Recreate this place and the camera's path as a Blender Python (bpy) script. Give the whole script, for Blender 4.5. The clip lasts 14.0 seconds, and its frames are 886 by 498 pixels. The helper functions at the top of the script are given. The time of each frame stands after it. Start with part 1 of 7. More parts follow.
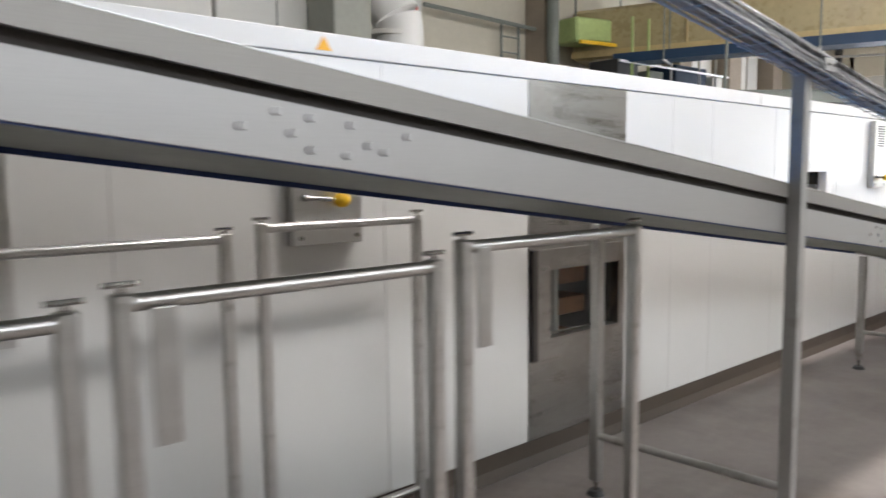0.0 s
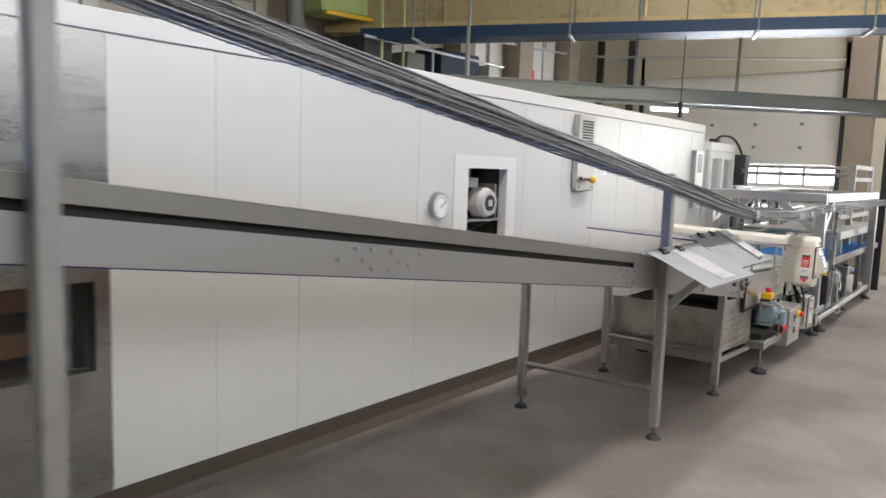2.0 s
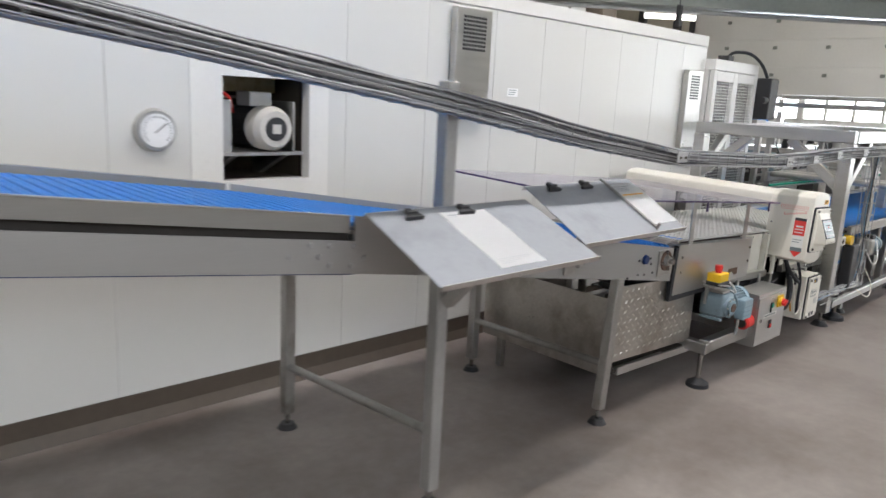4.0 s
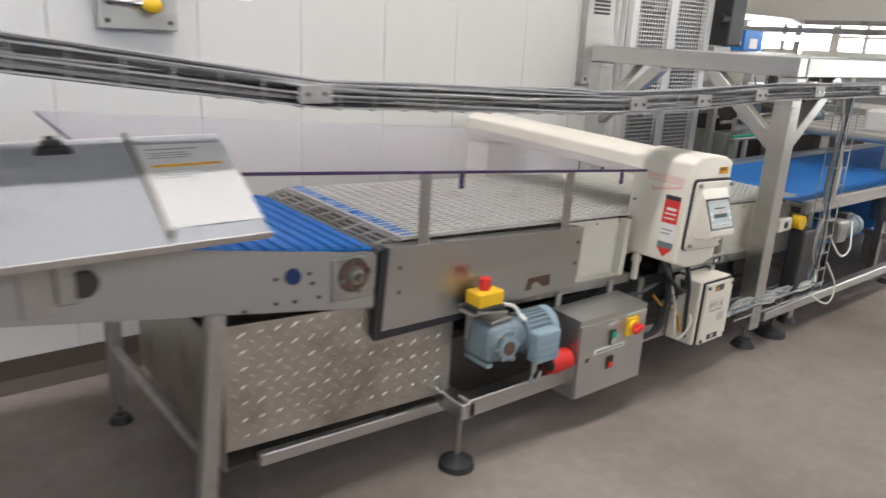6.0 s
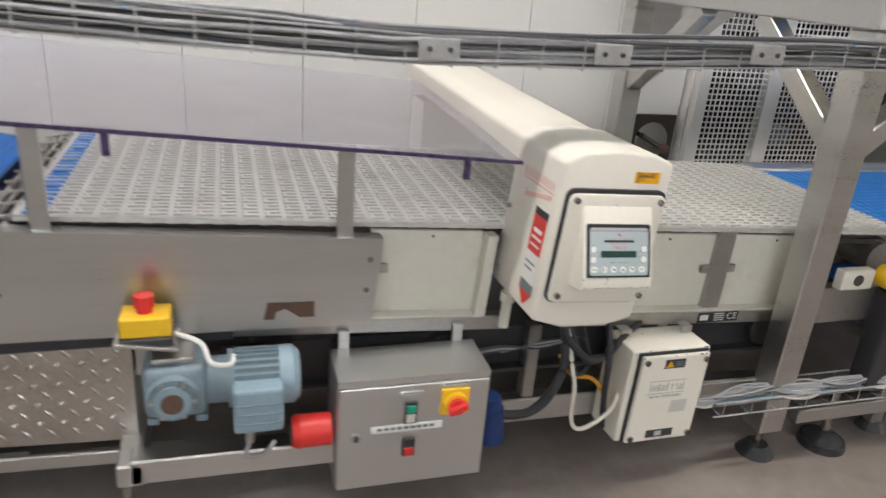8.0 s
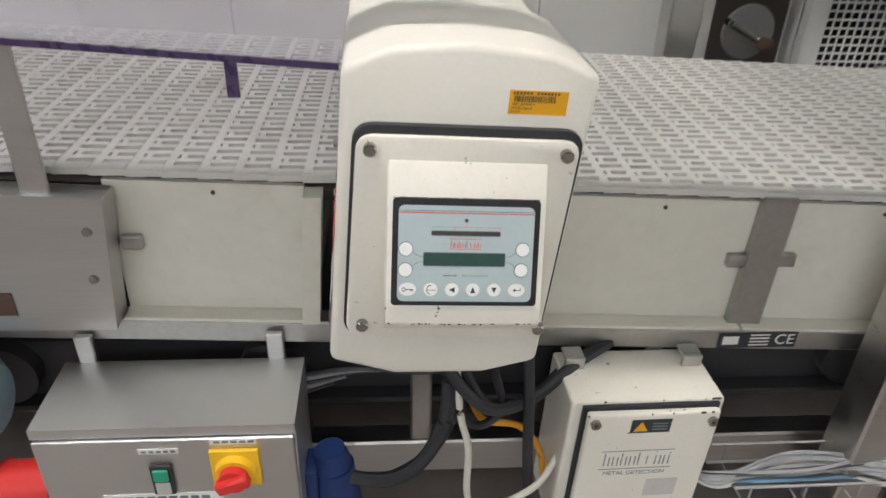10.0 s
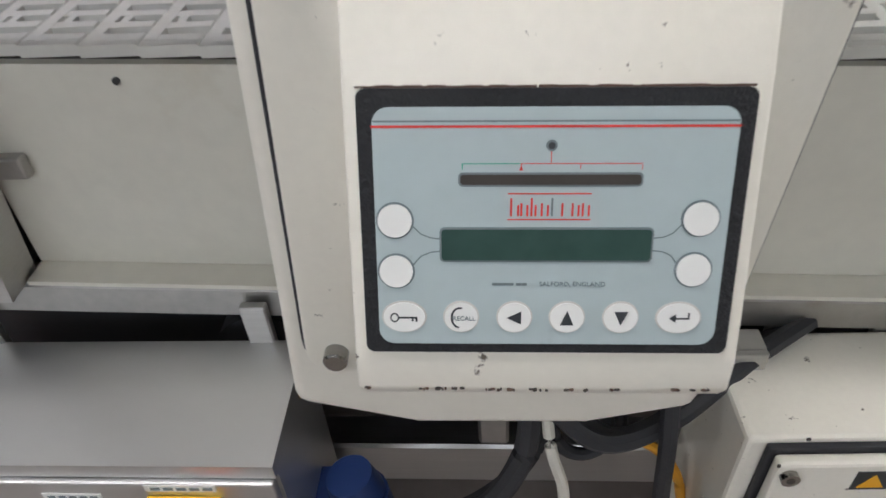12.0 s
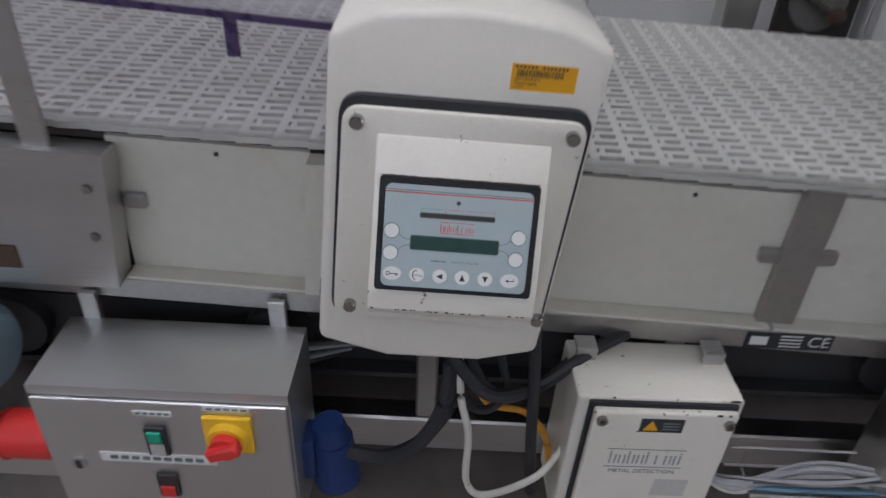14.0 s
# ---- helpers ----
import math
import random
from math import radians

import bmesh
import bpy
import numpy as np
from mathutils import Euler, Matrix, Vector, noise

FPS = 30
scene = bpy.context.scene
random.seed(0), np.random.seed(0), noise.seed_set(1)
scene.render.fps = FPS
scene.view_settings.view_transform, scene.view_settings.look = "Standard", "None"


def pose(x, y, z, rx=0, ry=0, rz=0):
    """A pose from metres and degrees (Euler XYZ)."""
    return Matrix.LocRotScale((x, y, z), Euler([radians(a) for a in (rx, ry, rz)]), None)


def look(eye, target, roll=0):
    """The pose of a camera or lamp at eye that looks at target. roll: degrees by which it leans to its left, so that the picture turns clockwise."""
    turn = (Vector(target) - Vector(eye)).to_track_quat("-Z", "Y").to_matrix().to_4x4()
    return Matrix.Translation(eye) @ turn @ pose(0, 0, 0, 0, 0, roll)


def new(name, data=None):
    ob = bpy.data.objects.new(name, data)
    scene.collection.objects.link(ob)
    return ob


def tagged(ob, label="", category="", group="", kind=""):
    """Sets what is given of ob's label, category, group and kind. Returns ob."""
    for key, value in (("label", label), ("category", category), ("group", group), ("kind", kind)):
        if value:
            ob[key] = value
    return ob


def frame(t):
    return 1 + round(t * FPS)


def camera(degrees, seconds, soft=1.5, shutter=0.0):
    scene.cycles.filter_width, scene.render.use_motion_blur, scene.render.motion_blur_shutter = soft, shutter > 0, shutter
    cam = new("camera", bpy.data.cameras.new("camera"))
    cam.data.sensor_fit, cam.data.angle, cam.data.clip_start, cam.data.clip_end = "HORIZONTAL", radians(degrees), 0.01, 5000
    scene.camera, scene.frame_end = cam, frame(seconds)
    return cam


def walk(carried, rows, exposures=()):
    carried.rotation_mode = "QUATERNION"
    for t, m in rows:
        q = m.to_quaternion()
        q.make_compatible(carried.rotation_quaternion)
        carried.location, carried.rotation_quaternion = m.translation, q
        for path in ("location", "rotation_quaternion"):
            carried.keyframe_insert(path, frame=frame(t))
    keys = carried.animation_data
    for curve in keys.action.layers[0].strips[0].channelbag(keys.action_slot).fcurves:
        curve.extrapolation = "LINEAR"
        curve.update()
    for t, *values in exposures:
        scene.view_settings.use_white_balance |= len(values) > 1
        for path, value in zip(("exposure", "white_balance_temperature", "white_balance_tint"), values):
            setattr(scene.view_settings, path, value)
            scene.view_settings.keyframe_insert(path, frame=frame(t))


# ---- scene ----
cam = camera(63.7, 14.0, shutter=0.5)
METRES, EYE, TILT, LEAN, TURN = 8.0, 1.5, 0.0, 0.0, 0.0
PATH = [
    (0, (-1.237, 0.021, 1.522), (0.054, 1.535, 1.32), -0.7),
    (0.5, (-0.733, -0.056, 1.514), (0.641, 1.385, 1.321), -1.1),
    (1, (-0.19, -0.156, 1.526), (1.257, 1.209, 1.325), 0.7),
    (1.5, (0.37, -0.259, 1.498), (1.914, 1.0, 1.314), 0.8),
    (2, (0.901, -0.348, 1.518), (2.445, 0.903, 1.293), 1.9),
    (2.2, (1.094, -0.378, 1.519), (2.623, 0.887, 1.266), 1.8),
    (4.3, (3.507, -0.54, 1.452), (4.813, 0.911, 1.021), 3.1),
    (4.5, (3.735, -0.527, 1.419), (5.012, 0.947, 0.978), 2.9),
    (5, (4.292, -0.523, 1.426), (5.547, 0.956, 0.934), 2.1),
    (5.5, (4.831, -0.551, 1.435), (6.04, 0.945, 0.887), 2.7),
    (6, (5.353, -0.467, 1.422), (6.544, 1.031, 0.841), 3.0),
    (6.5, (5.854, -0.468, 1.407), (6.957, 1.091, 0.811), 3.7),
    (7, (6.285, -0.41, 1.42), (7.178, 1.264, 0.786), 3.8),
    (7.5, (6.651, -0.351, 1.4), (7.364, 1.389, 0.719), 3.5),
    (8, (6.999, -0.343, 1.379), (7.571, 1.424, 0.638), 4.9),
    (8.5, (7.297, -0.169, 1.324), (7.79, 1.604, 0.541), 5.4),
    (8.7, (7.408, -0.102, 1.313), (7.845, 1.684, 0.526), 4.9),
    (10.8, (7.802, 0.496, 1.147), (7.829, 2.108, -0.037), -0.9),
    (11, (7.812, 0.541, 1.131), (7.812, 2.132, -0.081), -1.7),
    (11.5, (7.823, 0.64, 1.065), (7.722, 2.211, -0.168), -2.6),
    (12, (7.817, 0.722, 1.005), (7.661, 2.247, -0.279), -4.7),
    (12.5, (7.822, 0.763, 0.981), (7.673, 2.261, -0.336), -5.0),
    (13, (7.826, 0.746, 1.008), (7.724, 2.238, -0.32), -3.7),
    (13.5, (7.814, 0.6, 1.108), (7.808, 2.15, -0.156), -0.5),
    (14, (7.828, 0.347, 1.21), (7.822, 2.01, 0.098), 2.6),
]
walk(cam, [(t, look(eye, target, roll)) for t, eye, target, roll in PATH],
     [(0, 0.26, 6400, 14), (0.6, -0.07, 6500, 14), (1.6, -0.17, 6500, 14), (4.3, -0.11, 6250, 13), (6, -0.11, 6480, 14), (8.7, -0.07, 6530, 14), (11, -0.31, 6250, 12), (12.5, -0.6, 6150, 15), (13, -0.9, 6100, 15), (13.6, -1.12, 5950, 16), (14, -0.93, 5800, 18)])

# ---- light ----
world = bpy.data.worlds.new("sky")
scene.world = world
world.use_nodes = True
wn = world.node_tree.nodes
sky = wn.new("ShaderNodeTexSky")
sky.sky_type, sky.sun_disc, sky.sun_elevation, sky.sun_rotation = "NISHITA", False, radians(35), radians(200)
world.node_tree.links.new(sky.outputs[0], wn["Background"].inputs[0])
wn["Background"].inputs[1].default_value = 0.015


def area_lamp(name, m, sx, sy, power, color):
    d = bpy.data.lights.new(name, "AREA")
    d.shape, d.size, d.size_y, d.energy, d.color = "RECTANGLE", sx, sy, power, color
    ob = new(name, d)
    ob.matrix_world = m
    return ob


DAY, WARM = (0.88, 0.94, 1.0), (1.0, 0.965, 0.915)
area_lamp("south_window_light", pose(4.0, -6.9, 4.1, 90, 0, 0), 15.0, 1.0, 200, DAY)
area_lamp("east_window_light", pose(14.93, 3.7, 1.57, 90, 0, 90), 2.7, 0.34, 260, DAY)
for lx in (2.2, 7.3, 12.4):
    for ly, watts in ((-3.0, 45), (0.6, 165)):
        area_lamp("ceiling_lamp_light", pose(lx, ly, 5.38), 2.6, 0.3, watts, WARM)


# ---- materials ----
def base_mat(name, color, rough, metal=0.0, var=0.08, scale=6.0, fine=60.0, bump=0.05, stretch=(1, 1, 1), rvar=0.1, spec=0.5, piece=0.0):
    """Principled surface with variation at two scales, in metres."""
    m = bpy.data.materials.new(name)
    m.use_nodes = True
    n, l = m.node_tree.nodes, m.node_tree.links
    b = n["Principled BSDF"]
    co = n.new("ShaderNodeTexCoord")
    mp = n.new("ShaderNodeMapping")
    mp.inputs["Scale"].default_value = stretch
    l.new(co.outputs["Object"], mp.inputs[0])
    big, small = n.new("ShaderNodeTexNoise"), n.new("ShaderNodeTexNoise")
    big.inputs["Scale"].default_value, small.inputs["Scale"].default_value = scale, fine
    big.inputs["Detail"].default_value, small.inputs["Detail"].default_value = 5, 3
    l.new(mp.outputs[0], big.inputs["Vector"])
    l.new(mp.outputs[0], small.inputs["Vector"])
    add = n.new("ShaderNodeMath")
    add.operation = "ADD"
    l.new(big.outputs["Fac"], add.inputs[0])
    l.new(small.outputs["Fac"], add.inputs[1])
    half = n.new("ShaderNodeMath")
    half.operation = "MULTIPLY"
    half.inputs[1].default_value = 0.5
    l.new(add.outputs[0], half.inputs[0])
    ramp = n.new("ShaderNodeMapRange")
    ramp.inputs["From Min"].default_value, ramp.inputs["From Max"].default_value = 0.32, 0.68
    ramp.inputs["To Min"].default_value, ramp.inputs["To Max"].default_value = 1 - var, 1 + var
    l.new(half.outputs[0], ramp.inputs[0])
    mul = n.new("ShaderNodeVectorMath")
    mul.operation = "SCALE"
    mul.inputs[0].default_value = color
    l.new(ramp.outputs[0], mul.inputs["Scale"])
    out = mul.outputs[0]
    if piece:
        info = n.new("ShaderNodeObjectInfo")
        pr = n.new("ShaderNodeMapRange")
        pr.inputs["To Min"].default_value, pr.inputs["To Max"].default_value = 1 - piece, 1 + piece
        l.new(info.outputs["Random"], pr.inputs[0])
        m2 = n.new("ShaderNodeVectorMath")
        m2.operation = "SCALE"
        l.new(out, m2.inputs[0])
        l.new(pr.outputs[0], m2.inputs["Scale"])
        out = m2.outputs[0]
    l.new(out, b.inputs["Base Color"])
    rr = n.new("ShaderNodeMapRange")
    rr.inputs["From Min"].default_value, rr.inputs["From Max"].default_value = 0.3, 0.7
    rr.inputs["To Min"].default_value, rr.inputs["To Max"].default_value = max(0.02, rough - rvar), min(1, rough + rvar)
    l.new(half.outputs[0], rr.inputs[0])
    l.new(rr.outputs[0], b.inputs["Roughness"])
    b.inputs["Metallic"].default_value = metal
    b.inputs["Specular IOR Level"].default_value = spec
    if bump:
        bp = n.new("ShaderNodeBump")
        bp.inputs["Strength"].default_value, bp.inputs["Distance"].default_value = bump, 0.004
        l.new(small.outputs["Fac"], bp.inputs["Height"])
        l.new(bp.outputs[0], b.inputs["Normal"])
    return m


def worn(m, color, scale, low, high, rough=0.7):
    """Patches of another colour and gloss over a surface: stains, chips, rust."""
    n, l = m.node_tree.nodes, m.node_tree.links
    b = n["Principled BSDF"]
    co = n.new("ShaderNodeTexCoord")
    tex = n.new("ShaderNodeTexNoise")
    tex.inputs["Scale"].default_value, tex.inputs["Detail"].default_value, tex.inputs["Roughness"].default_value = scale, 8, 0.65
    l.new(co.outputs["Object"], tex.inputs["Vector"])
    rg = n.new("ShaderNodeMapRange")
    rg.inputs["From Min"].default_value, rg.inputs["From Max"].default_value = low, high
    l.new(tex.outputs["Fac"], rg.inputs[0])
    mix = n.new("ShaderNodeMix")
    mix.data_type = "RGBA"
    old = b.inputs["Base Color"].links[0].from_socket
    l.new(rg.outputs[0], mix.inputs[0])
    l.new(old, mix.inputs[6])
    mix.inputs[7].default_value = (*color, 1)
    l.new(mix.outputs[2], b.inputs["Base Color"])
    oldr = b.inputs["Roughness"].links[0].from_socket
    mr = n.new("ShaderNodeMix")
    l.new(rg.outputs[0], mr.inputs[0])
    l.new(oldr, mr.inputs[2])
    mr.inputs[3].default_value = rough
    l.new(mr.outputs[0], b.inputs["Roughness"])
    return m


def clear_mat(name, tint, haze, gloss):
    m = bpy.data.materials.new(name)
    m.use_nodes = True
    n, l = m.node_tree.nodes, m.node_tree.links
    n.remove(n["Principled BSDF"])
    tr, gl, df = n.new("ShaderNodeBsdfTransparent"), n.new("ShaderNodeBsdfGlossy"), n.new("ShaderNodeBsdfDiffuse")
    tr.inputs[0].default_value = (*tint, 1)
    gl.inputs["Roughness"].default_value = 0.08
    df.inputs[0].default_value = (0.75, 0.75, 0.78, 1)
    a, b = n.new("ShaderNodeMixShader"), n.new("ShaderNodeMixShader")
    tex = n.new("ShaderNodeTexNoise")
    tex.inputs["Scale"].default_value, tex.inputs["Detail"].default_value = 9.0, 6
    rg = n.new("ShaderNodeMapRange")
    rg.inputs["To Min"].default_value, rg.inputs["To Max"].default_value = haze * 0.5, haze * 1.5
    l.new(tex.outputs["Fac"], rg.inputs[0])
    l.new(rg.outputs[0], a.inputs[0])
    l.new(tr.outputs[0], a.inputs[1])
    l.new(df.outputs[0], a.inputs[2])
    b.inputs[0].default_value = gloss
    l.new(a.outputs[0], b.inputs[1])
    l.new(gl.outputs[0], b.inputs[2])
    l.new(b.outputs[0], n["Material Output"].inputs[0])
    return m


def glow(name, color, strength):
    m = bpy.data.materials.new(name)
    m.use_nodes = True
    b = m.node_tree.nodes["Principled BSDF"]
    b.inputs["Base Color"].default_value = (*color, 1)
    b.inputs["Emission Color"].default_value = (*color, 1)
    b.inputs["Emission Strength"].default_value = strength
    return m


M_PANEL = base_mat("white_panel_paint", (0.71, 0.705, 0.68), 0.24, var=0.012, scale=0.5, fine=3, bump=0.0, rvar=0.01)
M_TRIM = base_mat("white_trim_paint", (0.78, 0.77, 0.74), 0.35, var=0.02, bump=0.0)
M_STEEL = base_mat("brushed_stainless", (0.56, 0.55, 0.53), 0.34, 1.0, var=0.10, scale=2.5, fine=90, bump=0.06, stretch=(1, 1, 9))
M_STEELH = base_mat("brushed_stainless_lengthwise", (0.56, 0.555, 0.54), 0.36, 1.0, var=0.08, scale=2.5, fine=70, bump=0.05, stretch=(0.15, 1, 6))
# darker brownish steel: reflections of dim hall and floor put into the colour
M_STEELP = worn(base_mat("reflection_darkened_steel", (0.36, 0.35, 0.33), 0.30, 1.0, var=0.06, scale=2.0, fine=80, bump=0.02, stretch=(1, 1, 7)), (0.22, 0.19, 0.16), 1.5, 0.5, 0.8, 0.45)
M_MOTORL = base_mat("light_blue_motor_cover", (0.25, 0.35, 0.41), 0.42, var=0.1, scale=12, fine=90, bump=0.05)
M_CABST = base_mat("satin_stainless_cabinet", (0.62, 0.62, 0.61), 0.42, 1.0, var=0.02, scale=2, fine=60, bump=0.004, stretch=(0.5, 1, 3), rvar=0.02)
M_POST = worn(base_mat("satin_steel_post", (0.40, 0.395, 0.38), 0.5, 0.6, var=0.1, scale=4, fine=80, bump=0.05), (0.25, 0.22, 0.18), 5, 0.58, 0.85, 0.6)
M_RECESS = worn(base_mat("dark_brown_recess", (0.10, 0.085, 0.06), 0.55, var=0.2, scale=4, fine=30, bump=0.05), (0.05, 0.04, 0.03), 5, 0.45, 0.7, 0.4)
M_SIDE = base_mat("matt_steel_side", (0.45, 0.443, 0.43), 0.5, 0.75, var=0.04, scale=2, fine=60, bump=0.02, stretch=(0.2, 1, 5), rvar=0.04)
M_OLDRUST = base_mat("old_brown_rust", (0.11, 0.065, 0.045), 0.75, var=0.3, scale=20, fine=120, bump=0.1)
M_RAIL = base_mat("warm_steel_rail", (0.33, 0.315, 0.295), 0.5, 0.7, var=0.06, scale=2, fine=60, bump=0.02, stretch=(0.2, 1, 5), rvar=0.04)
M_DULL = worn(base_mat("dull_stainless", (0.47, 0.46, 0.44), 0.45, 1.0, var=0.12, scale=4, fine=80, bump=0.08), (0.25, 0.22, 0.18), 5, 0.55, 0.8, 0.6)
M_GALV = base_mat("galvanised_wire", (0.46, 0.46, 0.455), 0.46, 0.45, var=0.15, scale=20, fine=120, bump=0.05)
# wear and stains, toned darker to include the shade under the conveyor
M_ALU = worn(base_mat("worn_shaded_aluminium", (0.53, 0.505, 0.465), 0.36, 1.0, var=0.14, scale=6, fine=70, bump=0.08), (0.27, 0.215, 0.165), 4, 0.48, 0.8, 0.6)
M_FLOOR = worn(base_mat("resin_floor", (0.30, 0.264, 0.242), 0.46, var=0.17, scale=1.2, fine=18, bump=0.05, rvar=0.14), (0.085, 0.057, 0.043), 0.55, 0.44, 0.74, 0.40)
M_SKIRT = base_mat("brown_resin_skirting", (0.085, 0.066, 0.05), 0.5, var=0.15, scale=3, fine=30, bump=0.1)
M_BLUE = base_mat("blue_belt_plastic", (0.02, 0.20, 0.60), 0.42, var=0.10, scale=8, fine=60, bump=0.05)
M_BLUED = base_mat("dark_blue_plastic", (0.008, 0.03, 0.13), 0.5, var=0.10)
M_WBELT = worn(base_mat("white_belt_plastic", (0.58, 0.575, 0.53), 0.5, var=0.06, scale=8, fine=60, bump=0.05), (0.42, 0.40, 0.34), 6, 0.55, 0.85, 0.6)
M_WPLATE = worn(base_mat("white_plastic_plate", (0.68, 0.66, 0.58), 0.45, var=0.05, scale=5, fine=50, bump=0.04), (0.50, 0.45, 0.34), 4, 0.58, 0.85, 0.5)
M_CREAM = base_mat("cream_powder_coat", (0.825, 0.79, 0.70), 0.38, var=0.025, scale=5, fine=140, bump=0.06, rvar=0.05)
M_CHIPS = worn(base_mat("chipped_cream_coat", (0.83, 0.795, 0.70), 0.36, var=0.03, scale=5, fine=140, bump=0.06), (0.16, 0.13, 0.10), 70, 0.66, 0.70, 0.7)
M_RUBBER = base_mat("black_rubber", (0.025, 0.026, 0.03), 0.6, var=0.2, scale=20, fine=200, bump=0.1)
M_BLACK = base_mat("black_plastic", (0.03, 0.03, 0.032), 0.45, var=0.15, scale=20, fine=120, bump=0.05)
M_LEATHER = base_mat("grained_black_vinyl", (0.010, 0.011, 0.013), 0.6, var=0.3, scale=60, fine=420, bump=0.5)
M_CHROME = base_mat("polished_bolt", (0.36, 0.35, 0.33), 0.13, 1.0, var=0.1, scale=40, fine=200, bump=0.03)
M_FASCIA = worn(base_mat("pale_grey_green_fascia", (0.42, 0.50, 0.51), 0.38, var=0.03, scale=8, fine=90, bump=0.02), (0.30, 0.33, 0.33), 30, 0.62, 0.8, 0.5)
M_LCD = base_mat("green_lcd_glass", (0.035, 0.075, 0.065), 0.15, var=0.12, scale=20, fine=90, bump=0.0)
M_INK = base_mat("dark_ink", (0.03, 0.035, 0.04), 0.5, var=0.05, bump=0.0)
M_GREYINK = base_mat("grey_ink", (0.16, 0.20, 0.21), 0.5, var=0.05, bump=0.0)
M_FADERED = base_mat("faded_red_ink", (0.74, 0.20, 0.17), 0.5, var=0.15, scale=30, bump=0.0)
M_REDINK = base_mat("red_ink", (0.72, 0.05, 0.04), 0.5, var=0.05, bump=0.0)
M_WHITE = base_mat("white_plastic", (0.80, 0.80, 0.77), 0.4, var=0.02, bump=0.0)
M_PRINT = base_mat("pale_grey_print", (0.74, 0.745, 0.76), 0.7, var=0.05, bump=0.0)
M_PAPER = base_mat("white_paper", (0.90, 0.90, 0.90), 0.7, var=0.02, bump=0.0)
M_YELLOW = base_mat("yellow_plastic", (0.85, 0.52, 0.02), 0.4, var=0.06, bump=0.03)
M_ORANGE = base_mat("orange_yellow_label", (0.85, 0.42, 0.01), 0.45, var=0.04, bump=0.0)
M_RED = base_mat("red_plastic", (0.70, 0.035, 0.03), 0.4, var=0.06, bump=0.03)
M_GREEN = base_mat("green_plastic", (0.02, 0.35, 0.22), 0.45, var=0.06, bump=0.03)
M_MOTOR = worn(base_mat("blue_grey_motor_paint", (0.185, 0.25, 0.285), 0.5, var=0.12, scale=12, fine=90, bump=0.1), (0.10, 0.09, 0.08), 12, 0.58, 0.8, 0.7)
M_FAN = base_mat("pale_motor_paint", (0.60, 0.58, 0.54), 0.45, var=0.06, scale=12, fine=90, bump=0.05)
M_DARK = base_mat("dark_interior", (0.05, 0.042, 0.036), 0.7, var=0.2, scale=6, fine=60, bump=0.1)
M_RUST = base_mat("brown_product", (0.30, 0.13, 0.06), 0.7, var=0.25, scale=10, fine=60, bump=0.1)
M_CABLE = base_mat("grey_cable", (0.36, 0.365, 0.37), 0.45, var=0.2, scale=15, fine=80, bump=0.03)
M_CABLEB = base_mat("light_blue_cable", (0.20, 0.36, 0.50), 0.45, var=0.1, bump=0.0)
M_CABLEK = base_mat("dark_cable", (0.07, 0.072, 0.08), 0.45, var=0.2, bump=0.0)
M_CABLEO = base_mat("orange_cable", (0.75, 0.36, 0.03), 0.45, var=0.1, bump=0.0)
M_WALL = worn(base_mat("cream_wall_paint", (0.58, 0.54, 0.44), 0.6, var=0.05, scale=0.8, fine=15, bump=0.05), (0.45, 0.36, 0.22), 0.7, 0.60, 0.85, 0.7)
# dim tone gives the unseen walls the gloom of the far hall
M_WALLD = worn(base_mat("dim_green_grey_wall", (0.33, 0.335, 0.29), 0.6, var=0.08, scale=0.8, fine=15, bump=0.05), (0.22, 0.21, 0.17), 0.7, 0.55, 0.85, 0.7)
M_CEIL = base_mat("ceiling_panel", (0.34, 0.335, 0.31), 0.7, var=0.08, scale=1, fine=10, bump=0.05)
M_DOOR = base_mat("white_sectional_door", (0.66, 0.65, 0.61), 0.45, var=0.03, scale=2, fine=30, bump=0.04)
M_COLUMN = base_mat("brown_grey_concrete", (0.30, 0.25, 0.20), 0.8, var=0.12, scale=3, fine=30, bump=0.2)
M_BEAM = base_mat("grey_green_steel_paint", (0.20, 0.215, 0.19), 0.5, var=0.1, scale=3, fine=30, bump=0.05)
M_TRAYB = base_mat("blue_painted_tray", (0.007, 0.032, 0.075), 0.5, var=0.12, scale=5, fine=40, bump=0.1)
M_DUCTC = worn(base_mat("aged_cream_duct", (0.44, 0.36, 0.19), 0.3, var=0.1, scale=1.5, fine=15, bump=0.03), (0.34, 0.25, 0.12), 2, 0.55, 0.85, 0.6)
M_DUCT = worn(base_mat("cream_duct_paint", (0.55, 0.42, 0.20), 0.5, var=0.12, scale=2, fine=20, bump=0.05), (0.35, 0.22, 0.08), 3, 0.5, 0.8, 0.6)
M_LIME = base_mat("pale_green_paint", (0.42, 0.52, 0.20), 0.6, var=0.12, scale=2, fine=20, bump=0.05)
M_ACRYL = clear_mat("clear_acrylic", (0.90, 0.89, 0.92), 0.10, 0.05)
M_EDGE = base_mat("dark_violet_acrylic_edge", (0.07, 0.045, 0.12), 0.3, var=0.1, bump=0.0)
M_GLASS = clear_mat("window_glass", (0.9, 0.93, 0.92), 0.002, 0.03)
M_SKYGLOW = glow("overcast_sky", (0.92, 0.97, 1.0), 4.0)
M_LAMP = glow("lamp_diffuser", (1.0, 0.95, 0.86), 6.0)


